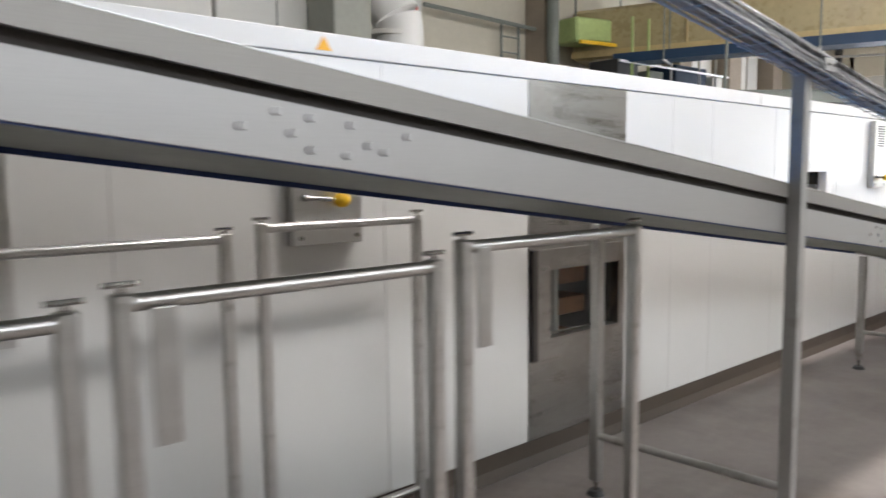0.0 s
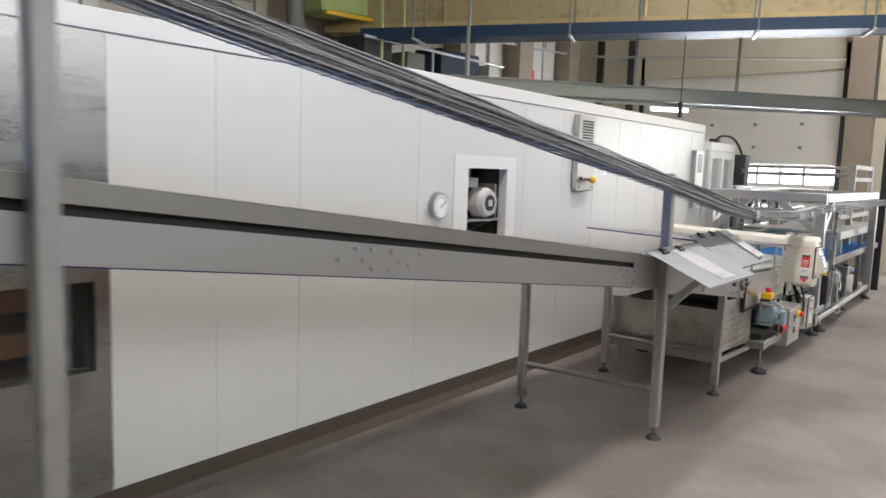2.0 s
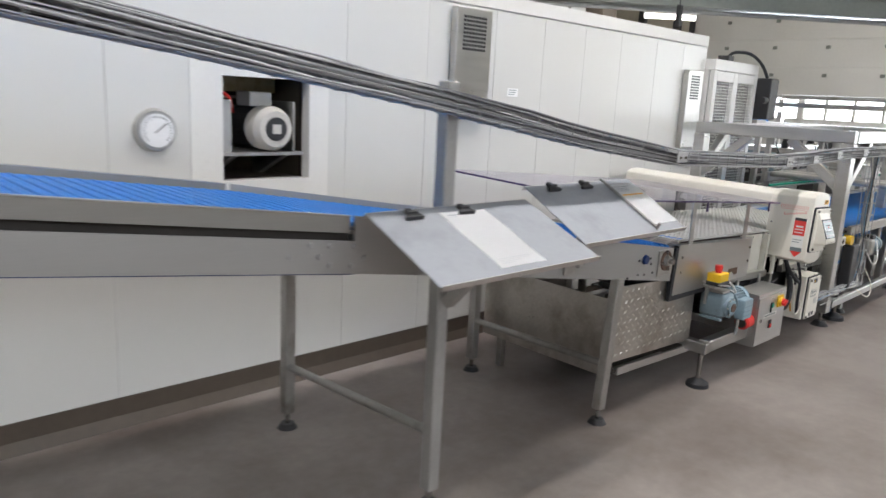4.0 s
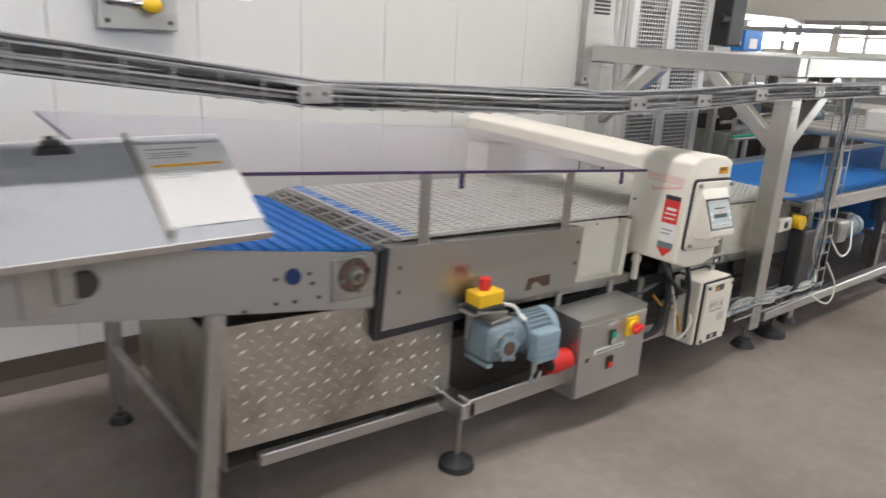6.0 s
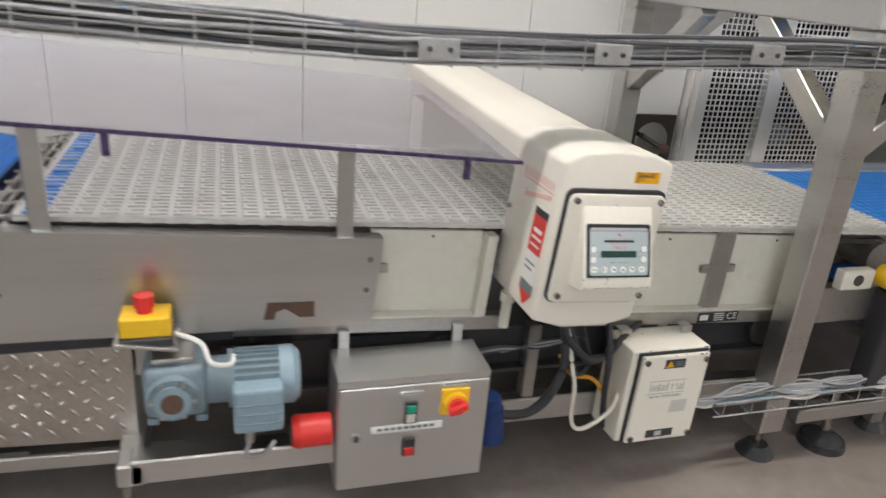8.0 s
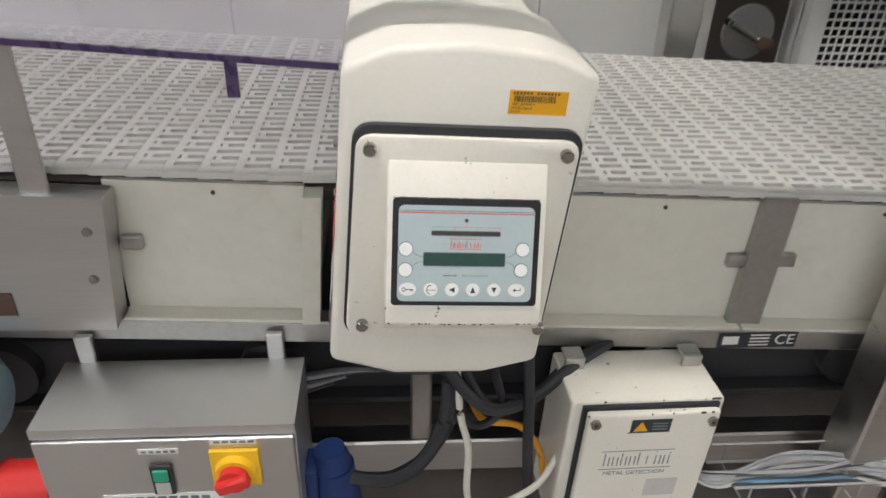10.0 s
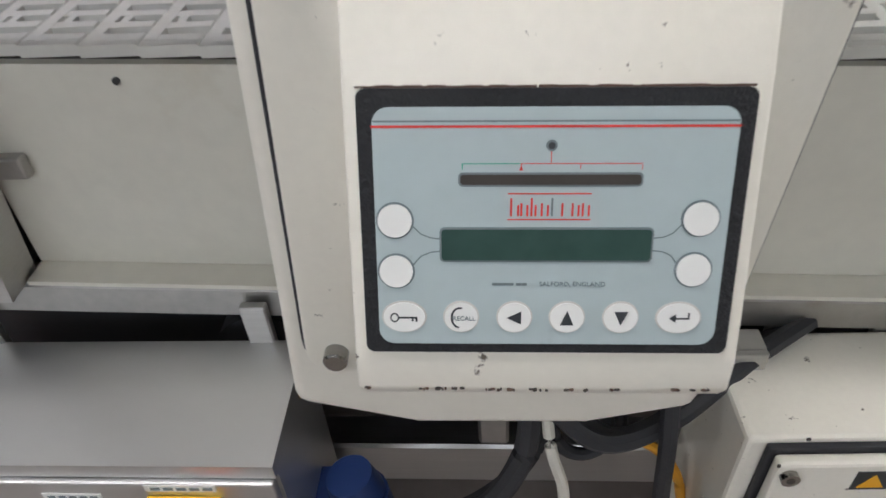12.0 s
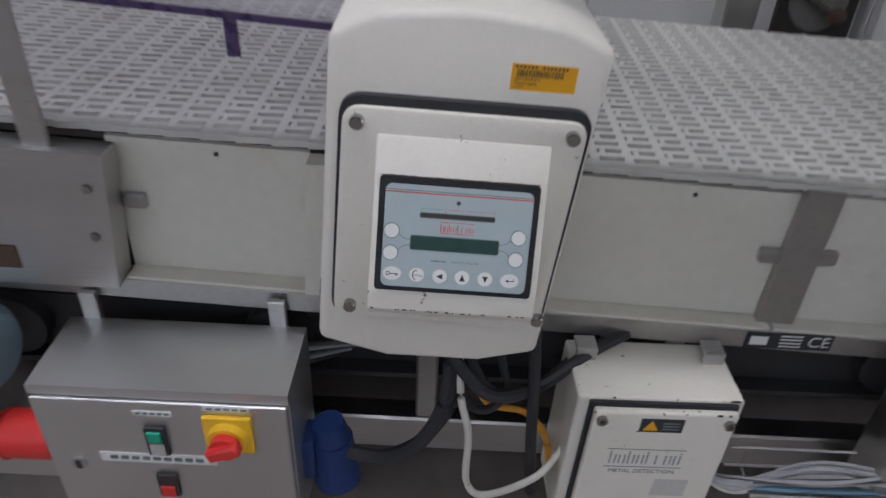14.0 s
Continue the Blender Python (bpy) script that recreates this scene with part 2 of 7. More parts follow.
# ---- mesh helpers ----
def link(name, bm, material, parent=None, label="", smooth=False):
    me = bpy.data.meshes.new(name)
    bm.normal_update()
    bm.to_mesh(me)
    bm.free()
    me.materials.append(material)
    if smooth:
        me.shade_smooth()
        me.set_sharp_from_angle(angle=radians(40))
    ob = new(name, me)
    if parent:
        ob.parent = parent
    if label:
        tagged(ob, label)
    return ob


def part(name, bm, material, parent, label="", smooth=False):
    return link(name, bm, material, parent, label, smooth)


def thing(name, label, category, at=(0, 0, 0), group="", kind=""):
    """An empty at its base; the parts keep world coordinates when at is the origin."""
    ob = new(name)
    ob.empty_display_size = 0.05
    ob.location = at
    return tagged(ob, label, category, group, kind)


def BM():
    return bmesh.new()


def box(bm, x0, x1, y0, y1, z0, z1, bevel=0.0, m=None, seg=2):
    r = bmesh.ops.create_cube(bm, size=1.0)
    vs = r["verts"]
    for v in vs:
        v.co = Vector((x0 + (v.co.x + 0.5) * (x1 - x0), y0 + (v.co.y + 0.5) * (y1 - y0), z0 + (v.co.z + 0.5) * (z1 - z0)))
    if bevel:
        es = list({e for v in vs for e in v.link_edges})
        r = bmesh.ops.bevel(bm, geom=es, offset=bevel, segments=seg, affect="EDGES", profile=0.5)
        vs = list({v for f in r["faces"] for v in f.verts} | {v for v in vs if v.is_valid})
    if m is not None:
        bmesh.ops.transform(bm, matrix=m, verts=vs)
    return bm


def frame_to(p, q):
    p, q = Vector(p), Vector(q)
    d = (q - p)
    z = d.normalized()
    up = Vector((0, 0, 1)) if abs(z.z) < 0.98 else Vector((0, 1, 0))
    x = up.cross(z).normalized()
    y = z.cross(x)
    m = Matrix((x, y, z)).transposed().to_4x4()
    return Matrix.Translation(p) @ m, d.length


def rod(bm, p, q, r, n=10):
    m, L = frame_to(p, q)
    bmesh.ops.create_cone(bm, cap_ends=True, segments=n, radius1=r, radius2=r, depth=L, matrix=m @ Matrix.Translation((0, 0, L / 2)))
    return bm


def cone(bm, p, q, r1, r2, n=16):
    m, L = frame_to(p, q)
    bmesh.ops.create_cone(bm, cap_ends=True, segments=n, radius1=r1, radius2=r2, depth=L, matrix=m @ Matrix.Translation((0, 0, L / 2)))
    return bm


def bar(bm, p, q, w, h, bevel=0.004):
    """A square tube from p to q: w across, h upright."""
    m, L = frame_to(p, q)
    return box(bm, -w / 2, w / 2, -h / 2, h / 2, 0, L, bevel, m, 1)


def ball(bm, c, r, n=14, sx=1, sy=1, sz=1):
    bmesh.ops.create_uvsphere(bm, u_segments=n, v_segments=max(6, n // 2), radius=r, matrix=Matrix.Translation(c) @ Matrix.Diagonal((sx, sy, sz, 1)))
    return bm


def prism(bm, pts, axis, a, b):
    """A polygon given in the plane across the axis, drawn out from a to b."""
    def co(u, v, w):
        return {"x": (w, u, v), "y": (u, w, v), "z": (u, v, w)}[axis]
    va = [bm.verts.new(co(u, v, a)) for u, v in pts]
    vb = [bm.verts.new(co(u, v, b)) for u, v in pts]
    n = len(pts)
    bm.faces.new(va)
    bm.faces.new(vb[::-1])
    for i in range(n):
        bm.faces.new((va[i], vb[i], vb[(i + 1) % n], va[(i + 1) % n]))
    bmesh.ops.recalc_face_normals(bm, faces=bm.faces[:])
    return bm


def pipe(bm, pts, r, n=7):
    """A bent round pipe or cable through the points."""
    pts = [Vector(p) for p in pts]
    rings = []
    for i, p in enumerate(pts):
        d = (pts[min(i + 1, len(pts) - 1)] - pts[max(i - 1, 0)]).normalized()
        up = Vector((0, 0, 1)) if abs(d.z) < 0.95 else Vector((0, 1, 0))
        x = up.cross(d).normalized()
        y = d.cross(x)
        rings.append([bm.verts.new(p + x * (r * math.cos(a)) + y * (r * math.sin(a))) for a in (2 * math.pi * k / n for k in range(n))])
    for a, b in zip(rings, rings[1:]):
        for k in range(n):
            bm.faces.new((a[k], a[(k + 1) % n], b[(k + 1) % n], b[k]))
    bm.faces.new(rings[0][::-1])
    bm.faces.new(rings[-1])
    return bm


def curve_pts(pts, steps=8):
    """A smooth line through the points."""
    p = [Vector(a) for a in pts]
    p = [2 * p[0] - p[1]] + p + [2 * p[-1] - p[-2]]
    out = []
    for i in range(1, len(p) - 2):
        for k in range(steps):
            t = k / steps
            out.append(0.5 * ((2 * p[i]) + (p[i + 1] - p[i - 1]) * t + (2 * p[i - 1] - 5 * p[i] + 4 * p[i + 1] - p[i + 2]) * t * t
                              + (3 * p[i] - p[i - 1] - 3 * p[i + 1] + p[i + 2]) * t ** 3))
    return out + [p[-2]]


def words(name, text, size, m, material, parent, align="CENTER"):
    c = bpy.data.curves.new(name, "FONT")
    c.body, c.size, c.align_x, c.align_y, c.extrude = text, size, align, "CENTER", 0.0002
    ob = bpy.data.objects.new(name, c)
    scene.collection.objects.link(ob)
    me = bpy.data.meshes.new_from_object(ob.evaluated_get(bpy.context.evaluated_depsgraph_get()))
    bpy.data.objects.remove(ob)
    me.transform(m)
    me.materials.clear()
    me.materials.append(material)
    o = new(name, me)
    o.parent = parent
    return o


def wall_with_holes(bm, x0, x1, z0, z1, y0, y1, holes):
    """A wall along x with rectangular openings (x0, x1, z0, z1) that go through it."""
    xs = sorted({x0, x1, *[h[0] for h in holes], *[h[1] for h in holes]})
    for a, b in zip(xs, xs[1:]):
        cuts = sorted((h[2], h[3]) for h in holes if h[0] <= a and h[1] >= b)
        z = z0
        for c, d in cuts:
            if c > z:
                box(bm, a, b, y0, y1, z, c)
            z = d
        if z < z1:
            box(bm, a, b, y0, y1, z, z1)
    return bm


class Boxes:
    """Many small boxes gathered into one mesh."""

    def __init__(self):
        self.v, self.f = [], []

    def add(self, x0, x1, y0, y1, z0, z1, skew=0.0):
        b = len(self.v)
        for z in (z0, z1):
            self.v += [(x0, y0, z), (x1, y0, z), (x1 + skew, y1, z), (x0 + skew, y1, z)]
        self.f += [tuple(b + i for i in q) for q in ((3, 2, 1, 0), (4, 5, 6, 7), (0, 1, 5, 4), (1, 2, 6, 5), (2, 3, 7, 6), (3, 0, 4, 7))]

    def mesh(self, name, material):
        me = bpy.data.meshes.new(name)
        me.from_pydata(self.v, [], self.f)
        me.materials.append(material)
        return me


# ---- hall ----
HX0, HX1, HY0, HY1, HZ = -9.0, 15.0, -7.0, 7.5, 5.6
box(b := BM(), HX0 - 0.3, HX1 + 0.3, HY0 - 0.3, HY1 + 0.3, -0.2, 0.0)
tagged(link("floor", b, M_FLOOR), "worn grey-brown resin factory floor with stains", "floor", kind="structure")
# ceiling colour is lowered to deepen the shadows below
box(b := BM(), HX0 - 0.3, HX1 + 0.3, HY0 - 0.3, HY1 + 0.3, HZ, HZ + 0.2)
tagged(link("ceiling", b, M_CEIL), "plain factory hall ceiling, darkened to cut fill light", "ceiling", kind="structure")
# west and south walls are unseen and darkened to reduce bounce and reflections
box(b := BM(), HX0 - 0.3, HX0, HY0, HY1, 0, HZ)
tagged(link("wall_west", b, M_WALLD), "unseen hall wall, darkened grey-green to cut bounced light", "wall", kind="structure")
box(b := BM(), HX0, HX1, HY1, HY1 + 0.3, 0, HZ)
tagged(link("wall_north", b, M_WALL), "cream painted hall wall behind the housing", "wall", kind="structure")
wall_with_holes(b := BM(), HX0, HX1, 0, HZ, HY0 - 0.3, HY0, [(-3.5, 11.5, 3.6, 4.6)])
tagged(link("wall_south", b, M_WALLD), "unseen hall wall with a long window, darkened to cut bounced light", "wall", kind="structure")
box(b := BM(), -16.0, 24.0, HY0 - 2.0, HY0 - 1.9, -2.0, 11.0)
tagged(link("backdrop", b, M_SKYGLOW), "bright overcast sky outside the window", "sky", kind="structure")

# housing of the proofing line: white insulated panels
YW, HT = 2.5, 2.09
housing = tagged(new("wall_housing"), "long white panelled machine housing with brown skirting", "wall", kind="structure")
box(b := BM(), -8.0, 9.0, YW + 0.07, YW + 3.2, HT - 0.06, HT)
part("roof", b, M_TRIM, housing)
box(b := BM(), 8.94, 9.0, YW + 0.07, YW + 3.2, 0, HT - 0.06)
part("end_wall", b, M_PANEL, housing)
# inner faces coloured dark, shade of the closed interior included
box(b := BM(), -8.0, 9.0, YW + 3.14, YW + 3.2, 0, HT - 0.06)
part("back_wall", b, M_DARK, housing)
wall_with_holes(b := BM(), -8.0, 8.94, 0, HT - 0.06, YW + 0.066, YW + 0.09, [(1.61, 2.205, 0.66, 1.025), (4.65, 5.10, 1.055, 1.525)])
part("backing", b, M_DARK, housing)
SEAMS = [-8.0, -6.9, -5.8, -4.7, -3.6, -2.5, -1.5, -0.55, 0.55, 1.452]
SEAMS2 = [2.274, 2.767, 3.25, 4.155, 5.32, 5.86, 6.40, 6.855, 7.291, 7.728, 8.21, 8.62, 9.0]
for seams in (SEAMS, SEAMS2):
    for a, c in zip(seams, seams[1:]):
        holes = [(4.65, 5.10, 1.055, 1.525)] if a < 4.65 < c else []
        wall_with_holes(b := BM(), a + 0.0013, c - 0.0013, 0.13, 2.0, YW, YW + 0.06, holes)
        part("panel", b, M_PANEL, housing)
for a, c in ((-8.0, -2.0), (-2.0, 3.9), (3.903, 9.0)):
    box(b := BM(), a, c, YW - 0.006, YW + 0.06, 2.004, HT, 0.004)
    part("top_trim", b, M_TRIM, housing)
prism(b := BM(), [(YW - 0.035, 0.0), (YW + 0.05, 0.0), (YW + 0.05, 0.128), (YW - 0.004, 0.128), (YW - 0.008, 0.05)], "x", -8.0, 9.0)
part("skirting", b, M_SKIRT, housing, "brown coved resin skirting")
# stainless panel with a window opening
wall_with_holes(b := BM(), 1.455, 2.271, 0.13, 1.07, YW - 0.004, YW + 0.055, [(1.61, 2.205, 0.66, 1.025)])
part("steel_panel", b, M_STEELP, housing, "brushed stainless panel with a viewing window")
box(b := BM(), 1.455, 2.271, YW - 0.004, YW + 0.055, 1.074, 2.0)
part("steel_panel", b, M_STEELP, housing, "brushed stainless panel")
for q in ((1.502, 1.61, 0.64, 1.138), (2.205, 2.25, 0.64, 1.138), (1.61, 2.205, 1.025, 1.138), (1.61, 2.205, 0.64, 0.66)):
    box(b := BM(), q[0], q[1], YW - 0.016, YW - 0.0045, q[2], q[3], 0.002)
    part("window_frame", b, M_STEELP, housing)
# dark strip stands in for the shadow gap at the hinge side
box(b := BM(), 1.460, 1.496, YW - 0.03, YW - 0.005, 0.555, 1.14, 0.004)
part("hinge_strip", b, M_DARK, housing)
box(b := BM(), 1.61, 2.205, YW + 0.02, YW + 0.026, 0.66, 1.025)
o = part("window_pane", b, M_GLASS, housing)
o.visible_shadow = False
rack = thing("tray_rack", "brown trays on a dark rack behind the housing window", "rack")
for z in (0.5, 0.72, 0.90):
    box(b := BM(), 1.45, 2.12, YW + 0.16, YW + 0.6, z, z + 0.10, 0.01)
    part("tray", b, M_RUST, rack)
for x in (1.80, 2.15):
    bar(b := BM(), (x, YW + 0.13, 0), (x, YW + 0.13, 1.7), 0.04, 0.04)
    part("post", b, M_DULL, rack)

# hatch further back along the housing
wall_with_holes(b := BM(), -1.62, -0.84, 1.02, 1.62, YW - 0.012, YW - 0.001, [(-1.55, -0.91, 1.12, 1.52)])
part("hatch_frame", b, M_STEEL, housing)
box(b := BM(), -1.55, -0.91, YW - 0.005, YW - 0.001, 1.12, 1.52)
part("hatch", b, M_DARK, housing)

# motor recess
wall_with_holes(b := BM(), 4.50, 5.21, 0.96, 1.61, YW - 0.006, YW - 0.001, [(4.65, 5.10, 1.055, 1.525)])
part("recess_plate", b, M_TRIM, housing)
# recess lined in dark brown with near-black patches
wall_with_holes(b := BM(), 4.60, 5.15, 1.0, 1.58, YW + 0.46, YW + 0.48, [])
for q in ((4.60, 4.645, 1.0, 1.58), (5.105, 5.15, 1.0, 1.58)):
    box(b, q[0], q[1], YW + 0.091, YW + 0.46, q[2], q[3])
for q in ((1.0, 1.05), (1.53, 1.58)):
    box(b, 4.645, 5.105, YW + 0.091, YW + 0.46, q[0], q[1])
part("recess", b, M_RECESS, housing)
box(b := BM(), 4.66, 5.09, YW + 0.30, YW + 0.34, 1.455, 1.525, 0.003)
part("recess_bar", b, M_DUCTC, housing)
for k in range(5):
    box(b := BM(), 4.70 + 0.0, 5.08, YW + 0.42, YW + 0.43, 1.22 + 0.05 * k, 1.235 + 0.05 * k)
    part("recess_rib", b, M_DULL, housing)
motor = thing("recess_motor", "pale fan-cooled electric motor in a dark wall recess", "motor")
cone(b := BM(), (4.93, YW + 0.06, 1.29), (4.93, YW + 0.40, 1.29), 0.085, 0.085, 24)
for k in range(20):
    a = 2 * math.pi * k / 20
    bar(b, (4.93 + 0.09 * math.cos(a), YW + 0.13, 1.29 + 0.09 * math.sin(a)), (4.93 + 0.09 * math.cos(a), YW + 0.38, 1.29 + 0.09 * math.sin(a)), 0.004, 0.02, 0)
part("body", b, M_BLACK, motor, smooth=True)
cone(b := BM(), (4.93, YW + 0.015, 1.29), (4.93, YW + 0.05, 1.29), 0.085, 0.105, 32)
cone(b, (4.93, YW + 0.05, 1.29), (4.93, YW + 0.13, 1.29), 0.105, 0.107, 32)
part("fan_cover", b, M_FAN, motor, "pale fan cover", True)
cone(b := BM(), (4.93, YW + 0.010, 1.29), (4.93, YW + 0.016, 1.29), 0.056, 0.056, 28)
part("fan_grille", b, M_BLACK, motor)
box(b := BM(), 4.908, 4.952, YW + 0.006, YW + 0.011, 1.268, 1.312)
part("nameplate", b, M_FAN, motor)
box(b := BM(), 4.87, 4.99, YW + 0.16, YW + 0.3, 1.39, 1.46, 0.008)
part("terminal_box", b, M_FAN, motor)
box(b := BM(), 4.66, 5.09, YW + 0.03, YW + 0.40, 1.165, 1.18)
part("mounting_plate", b, M_DULL, motor)
for x in (4.72, 4.99):
    prism(b := BM(), [(YW + 0.05, 1.164), (YW + 0.35, 1.164), (YW + 0.35, 1.051), (YW + 0.3, 1.051)], "x", x, x + 0.03)
    part("bracket", b, M_DULL, motor)
pipe(b := BM(), curve_pts([(4.66, YW + 0.1, 1.47), (4.74, YW + 0.12, 1.43), (4.80, YW + 0.2, 1.36)]), 0.008)
part("cable", b, M_RED, motor)
box(b := BM(), 4.67, 4.72, YW + 0.05, YW + 0.2, 1.181, 1.42, 0.004)
part("side_bracket", b, M_DULL, motor)
box(b := BM(), 5.04, 5.055, YW + 0.05, YW + 0.3, 1.181, 1.42, 0.003)
part("side_bracket", b, M_DULL, motor)

# dial on the housing
dial = thing("dial_gauge", "round dial gauge with a steel rim on the white housing", "gauge")
g0 = Vector((4.345, YW, 1.283))
bmesh.ops.create_cone(b := BM(), cap_ends=True, segments=36, radius1=0.092, radius2=0.082, depth=0.03, matrix=Matrix.Translation(g0 + Vector((0, -0.016, 0))) @ pose(0, 0, 0, 90))
part("rim", b, M_STEEL, dial, smooth=True)
cone(b := BM(), g0 + Vector((0, -0.0335, 0)), g0 + Vector((0, -0.031, 0)), 0.07, 0.07, 36)
part("face", b, M_PAPER, dial)
for k in range(25):
    a = radians(-225 + 270 * k / 24) if k else radians(-225)
    d = Vector((math.cos(-a), 0, math.sin(-a)))
    rod(b := BM(), g0 + d * 0.052 + Vector((0, -0.0345, 0)), g0 + d * 0.062 + Vector((0, -0.0345, 0)), 0.0012, 4)
    part("tick", b, M_INK, dial)
rod(b := BM(), g0 + Vector((-0.012, -0.036, -0.01)), g0 + Vector((0.04, -0.036, 0.03)), 0.002, 5)
part("needle", b, M_INK, dial)


def switch_plate(x0, x1, z0, z1, louvre, knob):
    """Narrow stainless cabinet on the housing with a yellow-ended lever."""
    t = thing("wall_switch_cabinet", "narrow stainless wall cabinet with a yellow-tipped lever", "cabinet", group="lever cabinets on the housing")
    box(b := BM(), x0, x1, YW - 0.055, YW - 0.0065, z0, z1, 0.005)
    part("body", b, M_STEEL, t)
    if louvre:
        for r in range(9):
            for c in range(8):
                x = x0 + 0.06 + c * (x1 - x0 - 0.12) / 7
                z = z1 - 0.05 - r * 0.022
                box(b := BM(), x - 0.009, x + 0.009, YW - 0.0575, YW - 0.0548, z - 0.007, z + 0.007)
                part("vent_slot", b, M_BLACK, t)
    if knob:
        kx, kz = knob
        rod(b := BM(), (kx - 0.14, YW - 0.07, kz + 0.01), (kx - 0.02, YW - 0.095, kz), 0.009)
        ball(b, (kx - 0.14, YW - 0.066, kz + 0.01), 0.016)
        part("lever", b, M_CHROME, t, smooth=True)
        ball(b := BM(), (kx, YW - 0.10, kz), 0.03, 18, 1.25)
        part("knob", b, M_YELLOW, t, "yellow lever knob", True)
    for x in (x0 + 0.03, x1 - 0.03):
        cone(b := BM(), (x, YW - 0.062, z0 + 0.03), (x, YW - 0.054, z0 + 0.03), 0.009, 0.009, 10)
        part("screw", b, M_CHROME, t)
    return t


switch_plate(0.085, 0.40, 1.262, 1.925, False, (0.275, 1.437))
switch_plate(6.02, 6.305, 1.373, 1.98, True, (6.20, 1.463))
switch_plate(8.64, 8.88, 1.17, 1.80, True, None)
st = thing("wall_label", "small white paper label stuck on the housing", "label")
box(b := BM(), 6.53, 6.63, YW - 0.002, YW - 0.0002, 1.505, 1.555)
part("sheet", b, M_PAPER, st)
for k in range(3):
    box(b := BM(), 6.54, 6.62 - 0.012 * k, YW - 0.003, YW - 0.0021, 1.542 - 0.013 * k, 1.546 - 0.013 * k)
    part("print_line", b, M_GREYINK, st)
warn = thing("warning_triangle", "small orange warning triangle sticker on the housing trim", "sticker")
prism(b := BM(), [(0.235, 2.02), (0.305, 2.02), (0.27, 2.075)], "y", YW - 0.0085, YW - 0.0062)
part("sheet", b, M_ORANGE, warn)

# ---- inclined infeed conveyor ----
CY0, CY1, KX = 1.22, 2.04, 4.45


def top_z(x):
    return 1.108 - (0.126 if x < KX else 0.158) * (x - KX)


def low_z(x):
    return 0.924 - (0.125 if x < KX else 0.152) * (x - KX)


conv = thing("inclined_conveyor", "long inclined stainless belt conveyor with a blue modular belt", "conveyor")
XA, XB = -4.5, 6.44
for y in (CY0, CY1 - 0.006):
    prism(b := BM(), [(XA, low_z(XA)), (KX, low_z(KX)), (KX, top_z(KX) - 0.080), (XA, top_z(XA) - 0.080)], "y", y, y + 0.006)
    part("side_plate", b, M_SIDE, conv)
    prism(b := BM(), [(XA, top_z(XA) - 0.052), (KX - 0.02, top_z(KX) - 0.052), (KX - 0.02, top_z(KX)), (XA, top_z(XA))], "y", y - 0.004 if y < 1.5 else y, y + 0.012)
    part("edge_rail", b, M_RAIL, conv)
    prism(b := BM(), [(XA, top_z(XA) + 0.0002), (KX - 0.02, top_z(KX) + 0.0002), (KX - 0.02, top_z(KX) + 0.003), (XA, top_z(XA) + 0.003)], "y", y - 0.006 if y < 1.5 else y, y + 0.012)
    part("rolled_lip", b, M_STEELH, conv)
    prism(b := BM(), [(KX, low_z(KX)), (XB, low_z(XB)), (XB, top_z(XB)), (KX, top_z(KX))], "y", y, y + 0.006)
    part("side_plate", b, M_SIDE, conv)
# dark strip behind the open slot stands in for its inner shade
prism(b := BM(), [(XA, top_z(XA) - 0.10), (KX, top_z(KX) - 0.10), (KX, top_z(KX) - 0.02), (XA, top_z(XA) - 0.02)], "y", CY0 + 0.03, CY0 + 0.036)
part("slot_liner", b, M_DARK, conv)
prism(b := BM(), [(XA, low_z(XA) + 0.012), (KX, low_z(KX) + 0.012), (XB, low_z(XB) + 0.012), (XB, low_z(XB) + 0.022), (KX, low_z(KX) + 0.022), (XA, low_z(XA) + 0.022)], "y", CY0 + 0.02, CY1 - 0.02)
part("return_belt", b, M_BEAM, conv)
for y in (CY0 + 0.0065, CY1 - 0.018):
    prism(b := BM(), [(XA, low_z(XA) - 0.004), (KX, low_z(KX) - 0.004), (KX, low_z(KX) + 0.012), (XA, low_z(XA) + 0.012)], "y", y, y + 0.010)
    part("belt_edge", b, M_BLUED, conv, "dark blue belt edge")
for px in (-0.50, 2.525, 4.40):
    for dx, dz in ((-0.18, 0.05), (-0.11, 0.088), (-0.08, 0.053), (-0.04, 0.027), (-0.04, 0.087), (0.05, 0.088), (0.04, 0.027), (0.09, 0.053), (0.13, 0.046), (0.19, 0.086)):
        if px > 4 and dx > 0.1:
            continue
        x = px + dx
        z = low_z(x) + dz
        cone(b := BM(), (x, CY0 - 0.006, z), (x, CY0 + 0.002, z), 0.007, 0.010, 10)
        part("bolt", b, M_GALV, conv)
row = BM()
for k in range(38):
    box(row, -0.0175, 0.0185, CY0 + 0.04 + k * 0.0197, CY0 + 0.0515 + k * 0.0197, -0.003, 0.0016)
box(row, -0.0225, 0.0225, CY0 + 0.03, CY1 - 0.03, -0.012, -0.001, 0.003, seg=1)
box(row, -0.0235, -0.0165, CY0 + 0.03, CY1 - 0.03, -0.004, 0.0035, 0.0015, seg=1)
row_me = bpy.data.meshes.new("belt_slat")
row.to_mesh(row_me)
row.free()
row_me.materials.append(M_BLUE)
x = 2.6
while x < XB + 0.03:
    o = new("belt_slat", row_me)
    o.parent = conv
    o.location = (x, 0, top_z(x) - 0.026 + 0.034 * min(1.0, max(0.0, (x - 5.5) / 0.95)))
    o.rotation_euler = (0, math.atan(0.126 if x < KX else 0.158), 0)
    x += 0.0485
